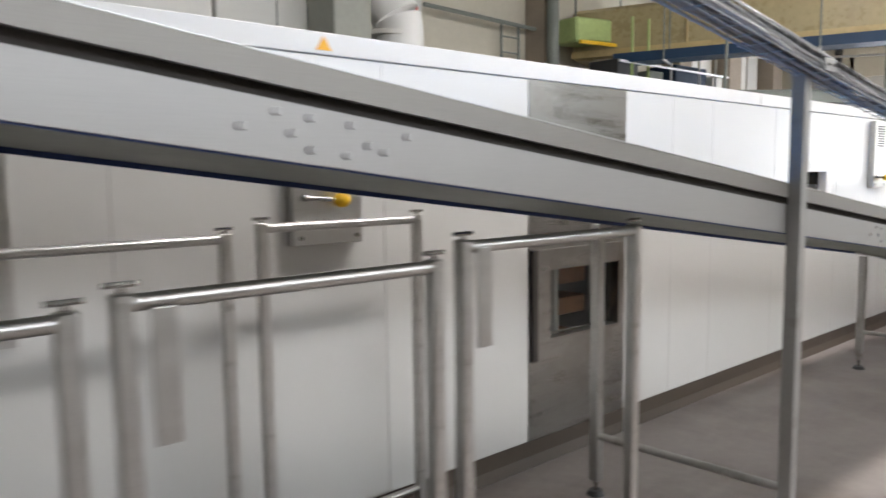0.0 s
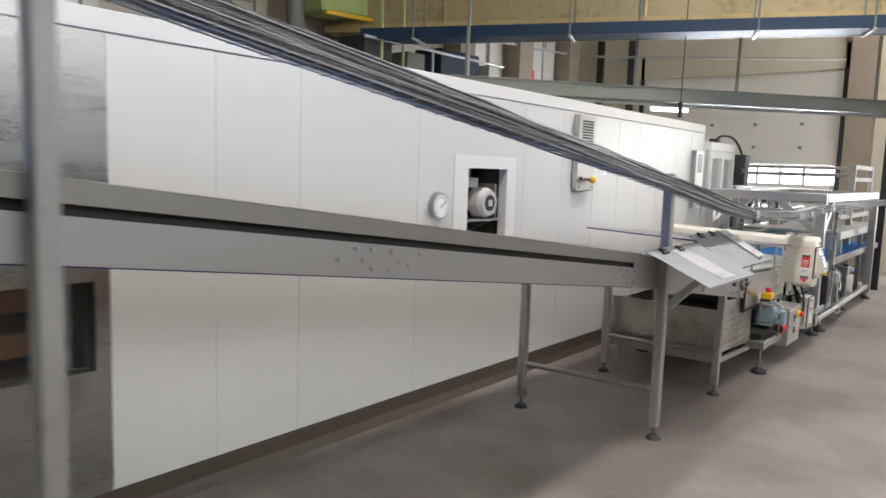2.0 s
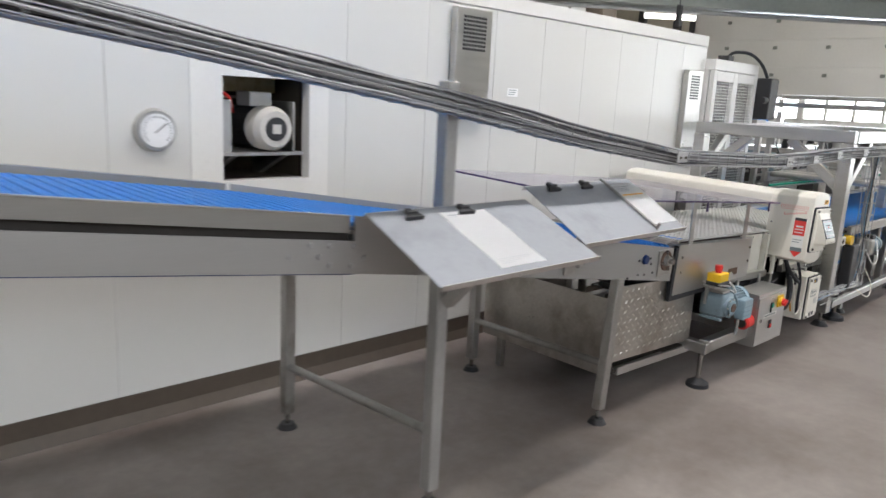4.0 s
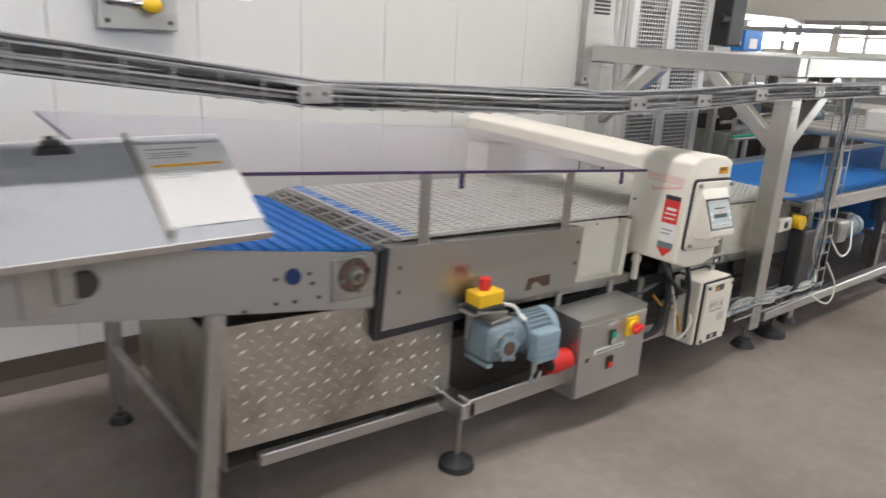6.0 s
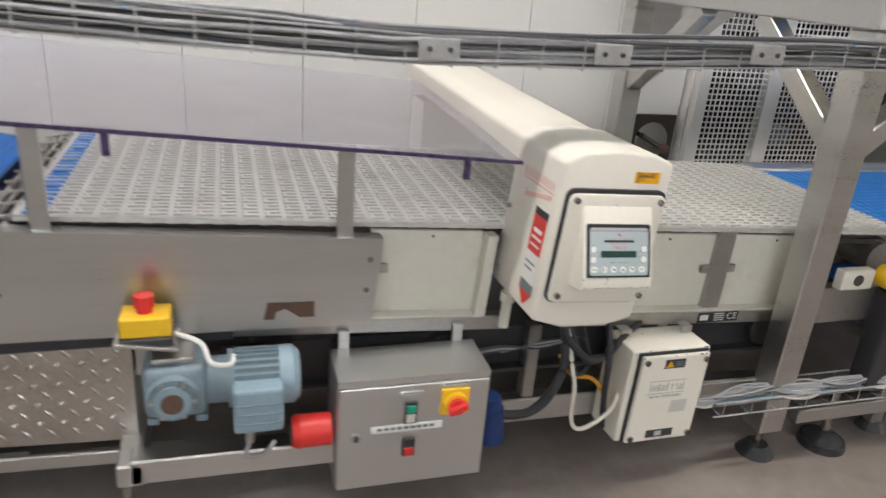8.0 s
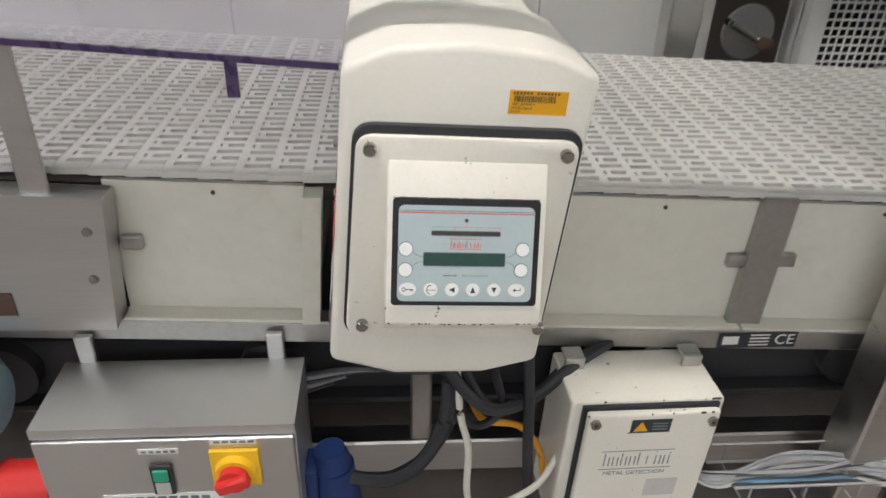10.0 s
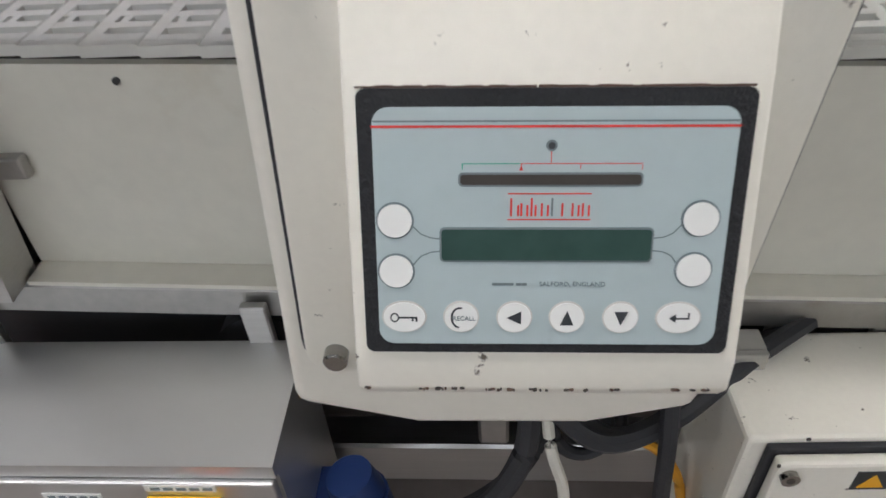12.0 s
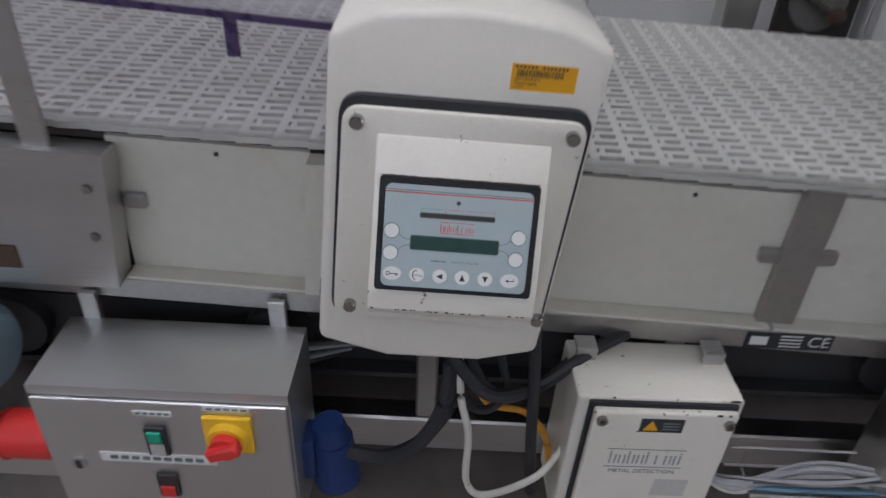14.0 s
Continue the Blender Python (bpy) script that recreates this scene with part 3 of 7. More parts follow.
prism(b := BM(), [(XA, top_z(XA) - 0.05), (KX, top_z(KX) - 0.05), (XB, top_z(XB) - 0.05), (XB, top_z(XB) - 0.042), (KX, top_z(KX) - 0.042), (XA, top_z(XA) - 0.042)], "y", CY0 + 0.037, CY1 - 0.03)
part("belt_bed", b, M_BLUED, conv)
prism(b := BM(), [(XA, top_z(XA) - 0.041), (2.57, top_z(2.57) - 0.041), (2.57, top_z(2.57) - 0.026), (XA, top_z(XA) - 0.026)], "y", CY0 + 0.037, CY1 - 0.03)
part("belt_run", b, M_BLUE, conv)
# discharge end: bearing, blue plug, holes
cone(b := BM(), (6.366, CY0 - 0.028, 0.739), (6.366, CY0 - 0.001, 0.739), 0.022, 0.034, 18)
part("bearing", b, M_DULL, conv, smooth=True)
cone(b := BM(), (6.366, CY0 - 0.0105, 0.739), (6.366, CY0 - 0.0062, 0.739), 0.048, 0.052, 28)
part("bearing_flange", b, M_OLDRUST, conv, "rust-stained bearing flange", True)
for k in range(4):
    a = radians(12 + 90 * k)
    cone(b := BM(), (6.366 + 0.045 * math.cos(a), CY0 - 0.02, 0.739 + 0.045 * math.sin(a)), (6.366 + 0.045 * math.cos(a), CY0 - 0.0106, 0.739 + 0.045 * math.sin(a)), 0.009, 0.009, 6)
    part("nut", b, M_CHROME, conv)
cone(b := BM(), (6.366, CY0 - 0.05, 0.739), (6.366, CY0 - 0.027, 0.739), 0.014, 0.014, 12)
part("shaft_end", b, M_CHROME, conv, smooth=True)
box(b := BM(), 6.295, 6.435, CY0 - 0.006, CY0 - 0.001, 0.665, 0.795, 0.004)
part("bearing_plate", b, M_DULL, conv)
cone(b := BM(), (6.176, CY0 - 0.012, 0.765), (6.176, CY0 - 0.001, 0.765), 0.021, 0.024, 20)
part("plug", b, M_BLUED, conv, "round blue plug", True)
for dx, dz in ((-0.14, -0.075), (-0.05, -0.07), (0.06, -0.03), (0.005, -0.075), (-0.05, 0.0), (0.05, 0.0), (0.08, -0.075)):
    cone(b := BM(), (6.176 + dx, CY0 - 0.003, 0.765 + dz), (6.176 + dx, CY0 + 0.001, 0.765 + dz), 0.006, 0.006, 8)
    part("hole", b, M_BLACK, conv)
box(b := BM(), 5.53, 5.60, CY0 - 0.012, CY0 - 0.001, 0.775, 0.895, 0.003)
part("joint_strap", b, M_DULL, conv)
cone(b := BM(), (5.66, CY0 - 0.01, 0.835), (5.66, CY0 - 0.001, 0.835), 0.03, 0.034, 16)
part("slot_cap", b, M_DARK, conv)
# legs
for x in (1.44, 4.72, 5.89):
    for y in (CY0 + 0.0, CY1 + 0.014):
        if y < 1.5 and x < 5:
            continue
        top = low_z(x) - 0.004 if y > 1.5 or x > 5 else 0
        lean = 0.06 if y < 1.5 else 0.0
        bar(b := BM(), (x + 0.2 * lean, y, 0.07), (x + 1.1 * lean, y, top), 0.048, 0.048)
        leg = part("leg", b, M_DULL, conv)
        rod(b := BM(), (x + 0.2 * lean, y, 0.02), (x + 0.2 * lean, y, 0.07), 0.01)
        part("foot_stem", b, M_CHROME, leg)
        cone(b := BM(), (x + 0.2 * lean, y, 0.0), (x + 0.2 * lean, y, 0.022), 0.045, 0.03, 20)
        part("foot_pad", b, M_BLACK, leg, smooth=True)
for x, ztop, w in ((1.511, 1.90, 0.052), (4.797, 1.53, 0.052)):
    bar(b := BM(), (x, CY0 - 0.026, 0.07), (x, CY0 - 0.026, ztop), w, w)
    leg = part("tall_post", b, M_POST, conv)
    rod(b := BM(), (x, CY0 - 0.026, 0.02), (x, CY0 - 0.026, 0.07), 0.012)
    part("foot_stem", b, M_CHROME, leg)
    cone(b := BM(), (x, CY0 - 0.026, 0.0), (x, CY0 - 0.026, 0.022), 0.045, 0.03, 20)
    part("foot_pad", b, M_BLACK, leg, smooth=True)
for x, xn in ((1.44, 1.511), (4.72, 4.797), (5.89, 5.92)):
    rod(b := BM(), (xn, CY0, 0.29), (x, CY1, 0.29), 0.017, 12)
    part("cross_brace", b, M_DULL, conv, smooth=True)

# slanted stainless desks along the conveyor
def desk(x0, x1, yt, zt, yb, zb, clips, drop, group):
    t = thing("slanted_desk", "slanted sheet-steel writing desk with black clips and paper", "desk", group=group)
    n = Vector((0, -(zt - zb), yt - yb)).normalized()
    m = Matrix.Translation(((x0 + x1) / 2, (yt + yb) / 2, (zt + zb) / 2)) @ Matrix((Vector((1, 0, 0)), n.cross(Vector((1, 0, 0))), n)).transposed().to_4x4()
    w, h = (x1 - x0) / 2, math.hypot(yt - yb, zt - zb) / 2
    box(b := BM(), -w, w, -h, h, -0.004, 0.0, 0.0015, m, 1)
    part("top", b, M_DESK, t)
    box(b := BM(), -w, w, -h - 0.004, -h, -0.012, 0.008, 0.001, m, 1)
    part("lip", b, M_STEEL, t)
    box(b := BM(), -w, w, h, h + 0.003, -0.02, 0.0, 0.001, m, 1)
    part("back_edge", b, M_STEEL, t)
    for cx in clips:
        c = BM()
        prism(c, [(-0.035, h - 0.045), (0.035, h - 0.045), (0.03, h - 0.032), (0.012, h - 0.022), (0.010, h + 0.004), (-0.010, h + 0.004), (-0.012, h - 0.022), (-0.03, h - 0.032)], "z", 0.001, 0.014)
        rod(c, (-0.02, h - 0.022, 0.016), (0.02, h - 0.022, 0.016), 0.006, 8)
        bmesh.ops.transform(c, matrix=m @ Matrix.Translation((cx - (x0 + x1) / 2, -drop, 0)), verts=c.verts[:])
        part("clip", c, M_BLACK, t, "black plastic paper clip")
    return t, m, h


M_DESK = worn(base_mat("scuffed_sheet_steel", (0.33, 0.345, 0.37), 0.6, 0.3, var=0.05, scale=3, fine=50, bump=0.02, rvar=0.04), (0.22, 0.23, 0.25), 4, 0.52, 0.8, 0.45)


def paper(t, m, h, x0, x1, v0, v1, lines, tilt=0.0):
    p = thing("paper_sheet", "white printed paper sheet clipped on a steel desk", "paper", group="paper sheets on the desks")
    mm = m @ Matrix.Translation(((x0 + x1) / 2, (v0 + v1) / 2, 0.002)) @ pose(0, 0, 0, 0, 0, tilt)
    w, hh = (x1 - x0) / 2, (v1 - v0) / 2
    bm = BM()
    n = 8
    vs = [[bm.verts.new((-w + 2 * w * i / n, -hh + 2 * hh * j / n, 0.0015 * math.sin(3.0 * i / n + j))) for i in range(n + 1)] for j in range(n + 1)]
    for j in range(n):
        for i in range(n):
            bm.faces.new((vs[j][i], vs[j][i + 1], vs[j + 1][i + 1], vs[j + 1][i]))
    bmesh.ops.solidify(bm, geom=bm.faces[:], thickness=0.0008)
    bmesh.ops.transform(bm, matrix=mm, verts=bm.verts[:])
    part("sheet", bm, M_PAPER, p, smooth=True)
    for v, wd, mat in lines:
        th = 0.0035 if mat is M_ORANGE else 0.0006
        box(b := BM(), -w * 0.8, -w * 0.8 + 2 * w * 0.8 * wd, hh * v - th, hh * v + th, 0.003, 0.0036, 0, mm)
        part("print_line", b, mat, p)


d1 = desk(4.447, 5.186, 1.165, 1.124, 0.815, 0.972, (4.598, 4.827), 0.016, "desks on the conveyor")
paper(*d1, -0.098, 0.114, -0.16, 0.152, [(0.86, 0.35, M_GREYINK), (0.80, 0.2, M_PRINT)] + [(-0.74 - 0.05 * k, 0.95 - 0.2 * k, M_PRINT) for k in range(4)])
d2 = desk(5.272, 5.99, 1.245, 1.158, 0.935, 0.984, (5.41, 5.625), 0.004, "desks on the conveyor")
paper(*d2, 0.155, 0.36, -0.13, 0.145, [(0.84, 0.7, M_INK), (0.74, 0.55, M_GREYINK), (0.68, 0.6, M_GREYINK), (0.62, 0.5, M_GREYINK), (0.42, 0.95, M_ORANGE), (0.30, 0.9, M_PRINT), (0.24, 0.7, M_PRINT), (0.18, 0.75, M_PRINT), (0.12, 0.5, M_PRINT)])
ruler = thing("dark_rod", "thin dark metal holding bar across the steel desk", "bar")
b = BM()
bar(b, d2[1] @ Vector((0.15, 0.185, 0.006)), d2[1] @ Vector((0.15, -0.16, 0.006)), 0.012, 0.010, 0.002)
bar(b, d2[1] @ Vector((0.15, -0.155, 0.004)), d2[1] @ Vector((0.15, -0.155, 0.03)), 0.012, 0.010, 0.002)
bar(b, d2[1] @ Vector((0.15, -0.16, 0.004)), d2[1] @ Vector((0.15, -0.16, -0.012)), 0.012, 0.008, 0.002)
part("bar", b, M_DULL, ruler)
dsk = d1[0]
bar(b := BM(), (4.797, 1.15, 0.79), (4.797, 0.95, 0.995), 0.04, 0.04)
part("strut", b, M_DULL, dsk)
bar(b := BM(), (4.797, 1.15, 1.09), (4.797, 0.86, 0.968), 0.04, 0.03)
part("bearer", b, M_DULL, dsk)
bar(b := BM(), (5.62, 1.205, 0.92), (5.62, 1.0, 0.985), 0.04, 0.03)
part("bearer", b, M_DULL, d2[0])
bar(b := BM(), (5.62, 1.205, 0.80), (5.62, 1.205, 1.10), 0.04, 0.03)
part("strut", b, M_DULL, d2[0])

# ---- guard rails ----
def guard(xa, xb, y, z, far):
    t = thing("guard_rail", "stainless tubular guard rail hoop on square posts", "guard rail", group="guard rails by the conveyor")
    rod(b := BM(), (xa, y, z), (xb, y, z), 0.017, 16)
    part("top_rail", b, M_STEEL, t, smooth=True)
    for x in (xa, xb):
        bar(b := BM(), (x, y, 0.012), (x, y, z + 0.02), 0.038, 0.038)
        p = part("post", b, M_STEEL, t)
        box(b := BM(), x - 0.05, x + 0.05, y - 0.05, y + 0.05, 0, 0.012)
        part("base_plate", b, M_STEEL, p)
        rod(b := BM(), (x - 0.03, y, z + 0.035), (x + 0.03, y, z + 0.035), 0.006, 8)
        part("latch_pin", b, M_CHROME, p)
        rod(b := BM(), (x, y, z + 0.02), (x, y, z + 0.036), 0.006, 8)
        part("pin_stem", b, M_CHROME, p)
    rod(b := BM(), (xa, y, 0.2), (xb, y, 0.2), 0.014, 12)
    part("low_rail", b, M_STEEL, t, smooth=True)
    return t


guard(-0.028, 0.71, 1.36, 1.342, False)
guard(-0.857, -0.125, 1.36, 1.301, False)
guard(-1.75, -0.95, 1.36, 1.28, False)
guard(-0.105, 0.588, 2.33, 1.348, True)
guard(-1.0, -0.24, 2.33, 1.32, True)
for x, z in ((-0.0, 1.08), (-0.815, 1.03)):
    t = thing("hanging_plate", "bent stainless plate hanging on a guard post", "plate")
    box(b := BM(), x, x + 0.05, 1.333, 1.3405, z, z + 0.262, 0.003)
    part("plate", b, M_STEEL, t)

# ---- wire cable tray ----
TY = 1.15
TR = [(-0.6, 2.16), (0.5, 2.045), (1.45, 1.905), (2.1, 1.815), (3.2, 1.67), (4.7, 1.468), (5.5, 1.345), (6.2, 1.26), (6.9, 1.23), (7.4, 1.214), (7.8, 1.22), (8.4, 1.245), (10.0, 1.25), (13.0, 1.25)]


def tray_z(x):
    for (a, za), (c, zc) in zip(TR, TR[1:]):
        if x <= c:
            return za + (zc - za) * (x - a) / (c - a)
    return TR[-1][1]


tray = thing("cable_tray", "galvanised wire-mesh cable tray full of grey cables", "cable tray")
for dy, dz in ((-0.05, 0.028), (-0.05, 0.0), (-0.05, -0.028), (-0.017, -0.03), (0.017, -0.03), (0.05, -0.028), (0.05, 0.0), (0.05, 0.028)):
    pipe(b := BM(), [(x, TY + dy, z + dz) for x, z in TR], 0.0025, 5)
    part("long_wire", b, M_GALV, tray)
x = -0.55
k = 0
while x < 12.0:
    z = tray_z(x)
    pipe(b := BM(), [(x, TY - 0.0525, z + 0.032), (x, TY - 0.0525, z - 0.0325), (x, TY + 0.0525, z - 0.0325), (x, TY + 0.0525, z + 0.032)], 0.0022, 4)
    part("cross_wire", b, M_GALV, tray)
    x += 0.10
for x in (1.5, 6.18, 7.42, 7.815, 8.22, 8.72, 9.4):
    z = tray_z(x)
    box(b := BM(), x - 0.045, x + 0.045, TY - 0.060, TY - 0.054, z - 0.02, z + 0.026, 0.003)
    c = part("splice_clamp", b, M_GALV, tray)
    for s in (-0.022, 0.022):
        cone(b := BM(), (x + s, TY - 0.065, z + 0.003), (x + s, TY - 0.060, z + 0.003), 0.006, 0.006, 6)
        part("nut", b, M_CHROME, c)
rng = random.Random(4)
for i in range(48):
    y0, z0 = rng.uniform(-0.045, 0.045), rng.uniform(-0.024, 0.034)
    mat = M_CABLEK if i % 4 == 0 else M_CABLE
    pts = []
    x = -0.6
    ph = rng.uniform(0, 6)
    while x < 12.6:
        pts.append((x, TY + y0 + 0.008 * math.sin(1.9 * x + ph) + rng.uniform(-0.004, 0.004), tray_z(x) + z0 + 0.007 * math.sin(2.3 * x + 2 * ph) + rng.uniform(-0.003, 0.003)))
        x += 0.22
    pipe(b := BM(), pts, rng.choice((0.004, 0.0045, 0.0055)), 6)
    part("cable", b, mat, tray, smooth=True)
x = 5.6
while x < 9.5:
    z = tray_z(x)
    box(b := BM(), x - 0.003, x + 0.003, TY - 0.056, TY + 0.05, z + 0.026, z + 0.031)
    part("cable_tie", b, M_CABLEB, tray)
    x += 0.41

# ---- reject bin under the discharge ----
rbin = thing("reject_bin", "aluminium collecting bin with a checker-plate front under the conveyor", "bin")
BX0, BX1, BY0, BY1, BZ0, BZ1 = 5.98, 6.77, 1.255, 2.06, 0.24, 0.60
prism(b := BM(), [(BX0, 0.27), (BX1, 0.235), (BX1, 0.53), (6.46, 0.545), (6.45, 0.622), (BX0, 0.648)], "y", BY0 - 0.012, BY0 - 0.006)
part("front_plate", b, M_ALU, rbin, "worn aluminium checker plate")
lz = BM()
r = 0
z = 0.275
while z < 0.68:
    x = BX0 + 0.03 + (0.026 if r % 2 else 0.0)
    while x < BX1 - 0.02:
        lim = 0.525 if x > 6.44 else 0.632 - 0.055 * (x - BX0)
        if z < lim and z > 0.29 - 0.04 * (x - BX0):
            a = radians(-38 if r % 2 else 52)
            m = Matrix.Translation((x, BY0 - 0.0125, z)) @ Matrix.Rotation(a, 4, "Y")
            vs = [lz.verts.new(m @ Vector(c)) for c in ((-0.017, 0, 0), (0, 0, -0.0055), (0.017, 0, 0), (0, 0, 0.0055), (0, -0.0035, 0))]
            for i in range(4):
                lz.faces.new((vs[i], vs[(i + 1) % 4], vs[4]))
        x += 0.052
    z += 0.026
    r += 1
bmesh.ops.recalc_face_normals(lz, faces=lz.faces[:])
o = part("lozenge_pattern", lz, M_ALU, rbin)
tagged(o, kind="stuff")
box(b := BM(), BX0, BX0 + 0.004, BY0, BY1, 0.20, 0.585)
part("end_plate", b, M_ALU, rbin)
box(b := BM(), BX0, BX1, BY1, BY1 + 0.004, 0.20, 0.55)
part("back_plate", b, M_ALU, rbin)
box(b := BM(), BX0 + 0.004, BX1, BY0, BY1, 0.20, 0.21)
part("floor_plate", b, M_DARK, rbin)
for y in (BY0 + 0.004, BY1 - 0.02):
    bar(b := BM(), (BX0 + 0.1, y, 0.205), (BX1 + 0.1, y, 0.178), 0.03, 0.04)
    part("runner", b, M_STEELH, rbin)
for x in (BX0 + 0.1, BX1 - 0.05):
    bar(b := BM(), (x, BY1 - 0.05, 0.0), (x, BY1 - 0.05, 0.2), 0.04, 0.04)
    part("leg", b, M_DULL, rbin)

# ---- metal detector conveyor ----
def belt_z(x):
    return 0.817 - 0.042 * (x - 6.5)


mc = thing("detector_conveyor", "stainless conveyor with a white open-grid plastic belt", "conveyor")
GY = 1.212
prism(b := BM(), [(6.465, 0.54), (7.33, 0.531), (7.352, 0.752), (6.487, 0.797)], "y", GY, GY + 0.005)
part("guard_plate", b, M_STEELH, mc, "scuffed stainless guard plate")
prism(b := BM(), [(6.440, 0.512), (7.0, 0.514), (7.0, 0.533), (6.463, 0.5395), (6.484, 0.79), (6.458, 0.79)], "y", GY + 0.001, GY + 0.02)
part("rubber_seal", b, M_RUBBER, mc)
prism(b := BM(), [(6.487, 0.797), (7.352, 0.752), (7.352, 0.757), (6.487, 0.802)], "y", GY, GY + 0.045)
part("guard_flange", b, M_STEELH, mc)
prism(b := BM(), [(7.3265, 0.531), (7.3295, 0.531), (7.3515, 0.7515), (7.3485, 0.7515)], "y", GY + 0.0052, GY + 0.05)
part("guard_return", b, M_STEELH, mc)
for x, z in ((6.525, 0.735), (6.525, 0.655), (7.322, 0.705), (7.315, 0.625)):
    cone(b := BM(), (x, GY - 0.005, z), (x, GY + 0.001, z), 0.006, 0.008, 10)
    part("screw", b, M_CHROME, mc)
prism(b := BM(), [(7.07, 0.56), (7.095, 0.56), (7.10, 0.579), (7.12, 0.587), (7.14, 0.573), (7.155, 0.562), (7.19, 0.562), (7.19, 0.602), (7.08, 0.604)], "y", GY - 0.002, GY - 0.0003)
part("rusty_cutout", b, M_OLDRUST, mc)
def cover_low(x):
    return 0.537 - 0.043 * (x - 7.33)


for x0, x1 in ((7.333, 7.626), (7.955, 8.352), (8.358, 8.74)):
    prism(b := BM(), [(x0, cover_low(x0)), (x1, cover_low(x1)), (x1, belt_z(x1) - 0.021), (x0, belt_z(x0) - 0.021)], "y", 1.27, 1.28)
    part("side_cover", b, M_WPLATE, mc, "off-white plastic side cover")
    prism(b := BM(), [(x0, cover_low(x0) - 0.006), (x1, cover_low(x1) - 0.006), (x1, cover_low(x1) - 0.001), (x0, cover_low(x0) - 0.001)], "y", 1.238, 1.28)
    part("cover_ledge", b, M_WPLATE, mc)
    xc = 8.19 if 7.9 < x0 < 8.3 else (x0 + x1) / 2 + 0.012
    cone(b := BM(), (xc, 1.2675, belt_z(xc) - 0.036), (xc, 1.2702, belt_z(xc) - 0.036), 0.0035, 0.0035, 8)
    part("cover_hole", b, M_BLACK, mc)
prism(b := BM(), [(7.612, 0.52), (7.640, 0.52), (7.655, 0.748), (7.628, 0.748)], "y", 1.232, 1.2685)
part("cover_stile", b, M_WPLATE, mc)
prism(b := BM(), [(8.335, 0.486), (8.393, 0.484), (8.398, 0.726), (8.343, 0.728)], "y", 1.252, 1.2685)
part("cover_clamp", b, M_DULL, mc)
prism(b := BM(), [(8.343, 0.7285), (8.398, 0.7265), (8.398, 0.7305), (8.343, 0.7325)], "y", 1.252, 1.282)
part("cover_clamp", b, M_DULL, mc)
for x, z in ((7.362, 0.66), (8.325, 0.615), (8.41, 0.615)):
    box(b := BM(), x - 0.016, x + 0.016, 1.256, 1.2695, z - 0.012, z + 0.012, 0.003)
    part("cover_latch", b, M_DULL, mc)
for x0, x1 in ((6.9, 7.7), (7.95, 8.75)):
    bar(b := BM(), (x0, 1.26, cover_low(x0) - 0.028), (x1, 1.26, cover_low(x1) - 0.028), 0.04, 0.042)
    part("side_rail", b, M_DULL, mc)
bar(b := BM(), (6.76, 1.15, 0.225), (7.34, 1.15, 0.221), 0.06, 0.065)
part("base_rail", b, M_STEELH, mc)
bar(b := BM(), (7.30, 1.15, 0.221), (7.30, 2.07, 0.221), 0.05, 0.06)
part("cross_rail", b, M_STEELH, mc)
bar(b := BM(), (7.33, 1.275, 0.196), (8.75, 1.275, 0.188), 0.05, 0.078)
part("base_rail", b, M_STEELH, mc)
bar(b := BM(), (6.76, 2.1, 0.225), (8.75, 2.1, 0.21), 0.06, 0.065)
part("base_rail", b, M_STEELH, mc)
bar(b := BM(), (6.76, 1.12, 0.218), (6.76, 2.13, 0.218), 0.06, 0.06)
part("base_rail", b, M_STEELH, mc)
for y in (1.15, 2.1):
    rod(b := BM(), (6.746, y, 0.04), (6.746, y, 0.19), 0.013, 12)
    part("foot_stem", b, M_CHROME, mc, smooth=True)
    cone(b := BM(), (6.746, y, 0.0), (6.746, y, 0.022), 0.062, 0.058, 28)
    cone(b, (6.746, y, 0.022), (6.746, y, 0.045), 0.055, 0.022, 28)
    part("foot_pad", b, M_RUBBER, mc, smooth=True)
for x, y in ((6.80, 2.0), (7.807, 1.27), (8.2, 2.0), (7.2, 2.0)):
    bar(b := BM(), (x, y, 0.237), (x, y, 0.47), 0.038, 0.04)
    part("upright", b, M_DULL, mc)
# bed coloured dark to put shade into the belt's slots
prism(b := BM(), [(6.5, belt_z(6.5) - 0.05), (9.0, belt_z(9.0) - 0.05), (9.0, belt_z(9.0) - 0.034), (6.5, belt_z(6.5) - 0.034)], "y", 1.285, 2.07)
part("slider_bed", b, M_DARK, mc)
prism(b := BM(), [(6.5, belt_z(6.5) - 0.17), (9.0, belt_z(9.0) - 0.14), (9.0, belt_z(9.0) - 0.05), (6.5, belt_z(6.5) - 0.05)], "y", 2.08, 2.09)
part("far_side_plate", b, M_WPLATE, mc)
for x in (7.1, 7.55, 8.2, 8.6):
    rod(b := BM(), (x, 1.26, 0.40), (x, 2.07, 0.40), 0.058, 20)
    part("return_roller", b, M_BLACK, mc, smooth=True)
for x in (6.72, 8.97):
    rod(b := BM(), (x, 1.26, belt_z(x) - 0.09), (x, 2.07, belt_z(x) - 0.09), 0.05, 18)
    part("end_roller", b, M_DULL, mc, smooth=True)
# return run and front sheet are black: the cavity's shade as colour
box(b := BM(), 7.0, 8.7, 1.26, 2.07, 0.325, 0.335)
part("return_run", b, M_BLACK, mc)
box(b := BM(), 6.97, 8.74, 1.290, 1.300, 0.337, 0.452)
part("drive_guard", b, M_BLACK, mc)
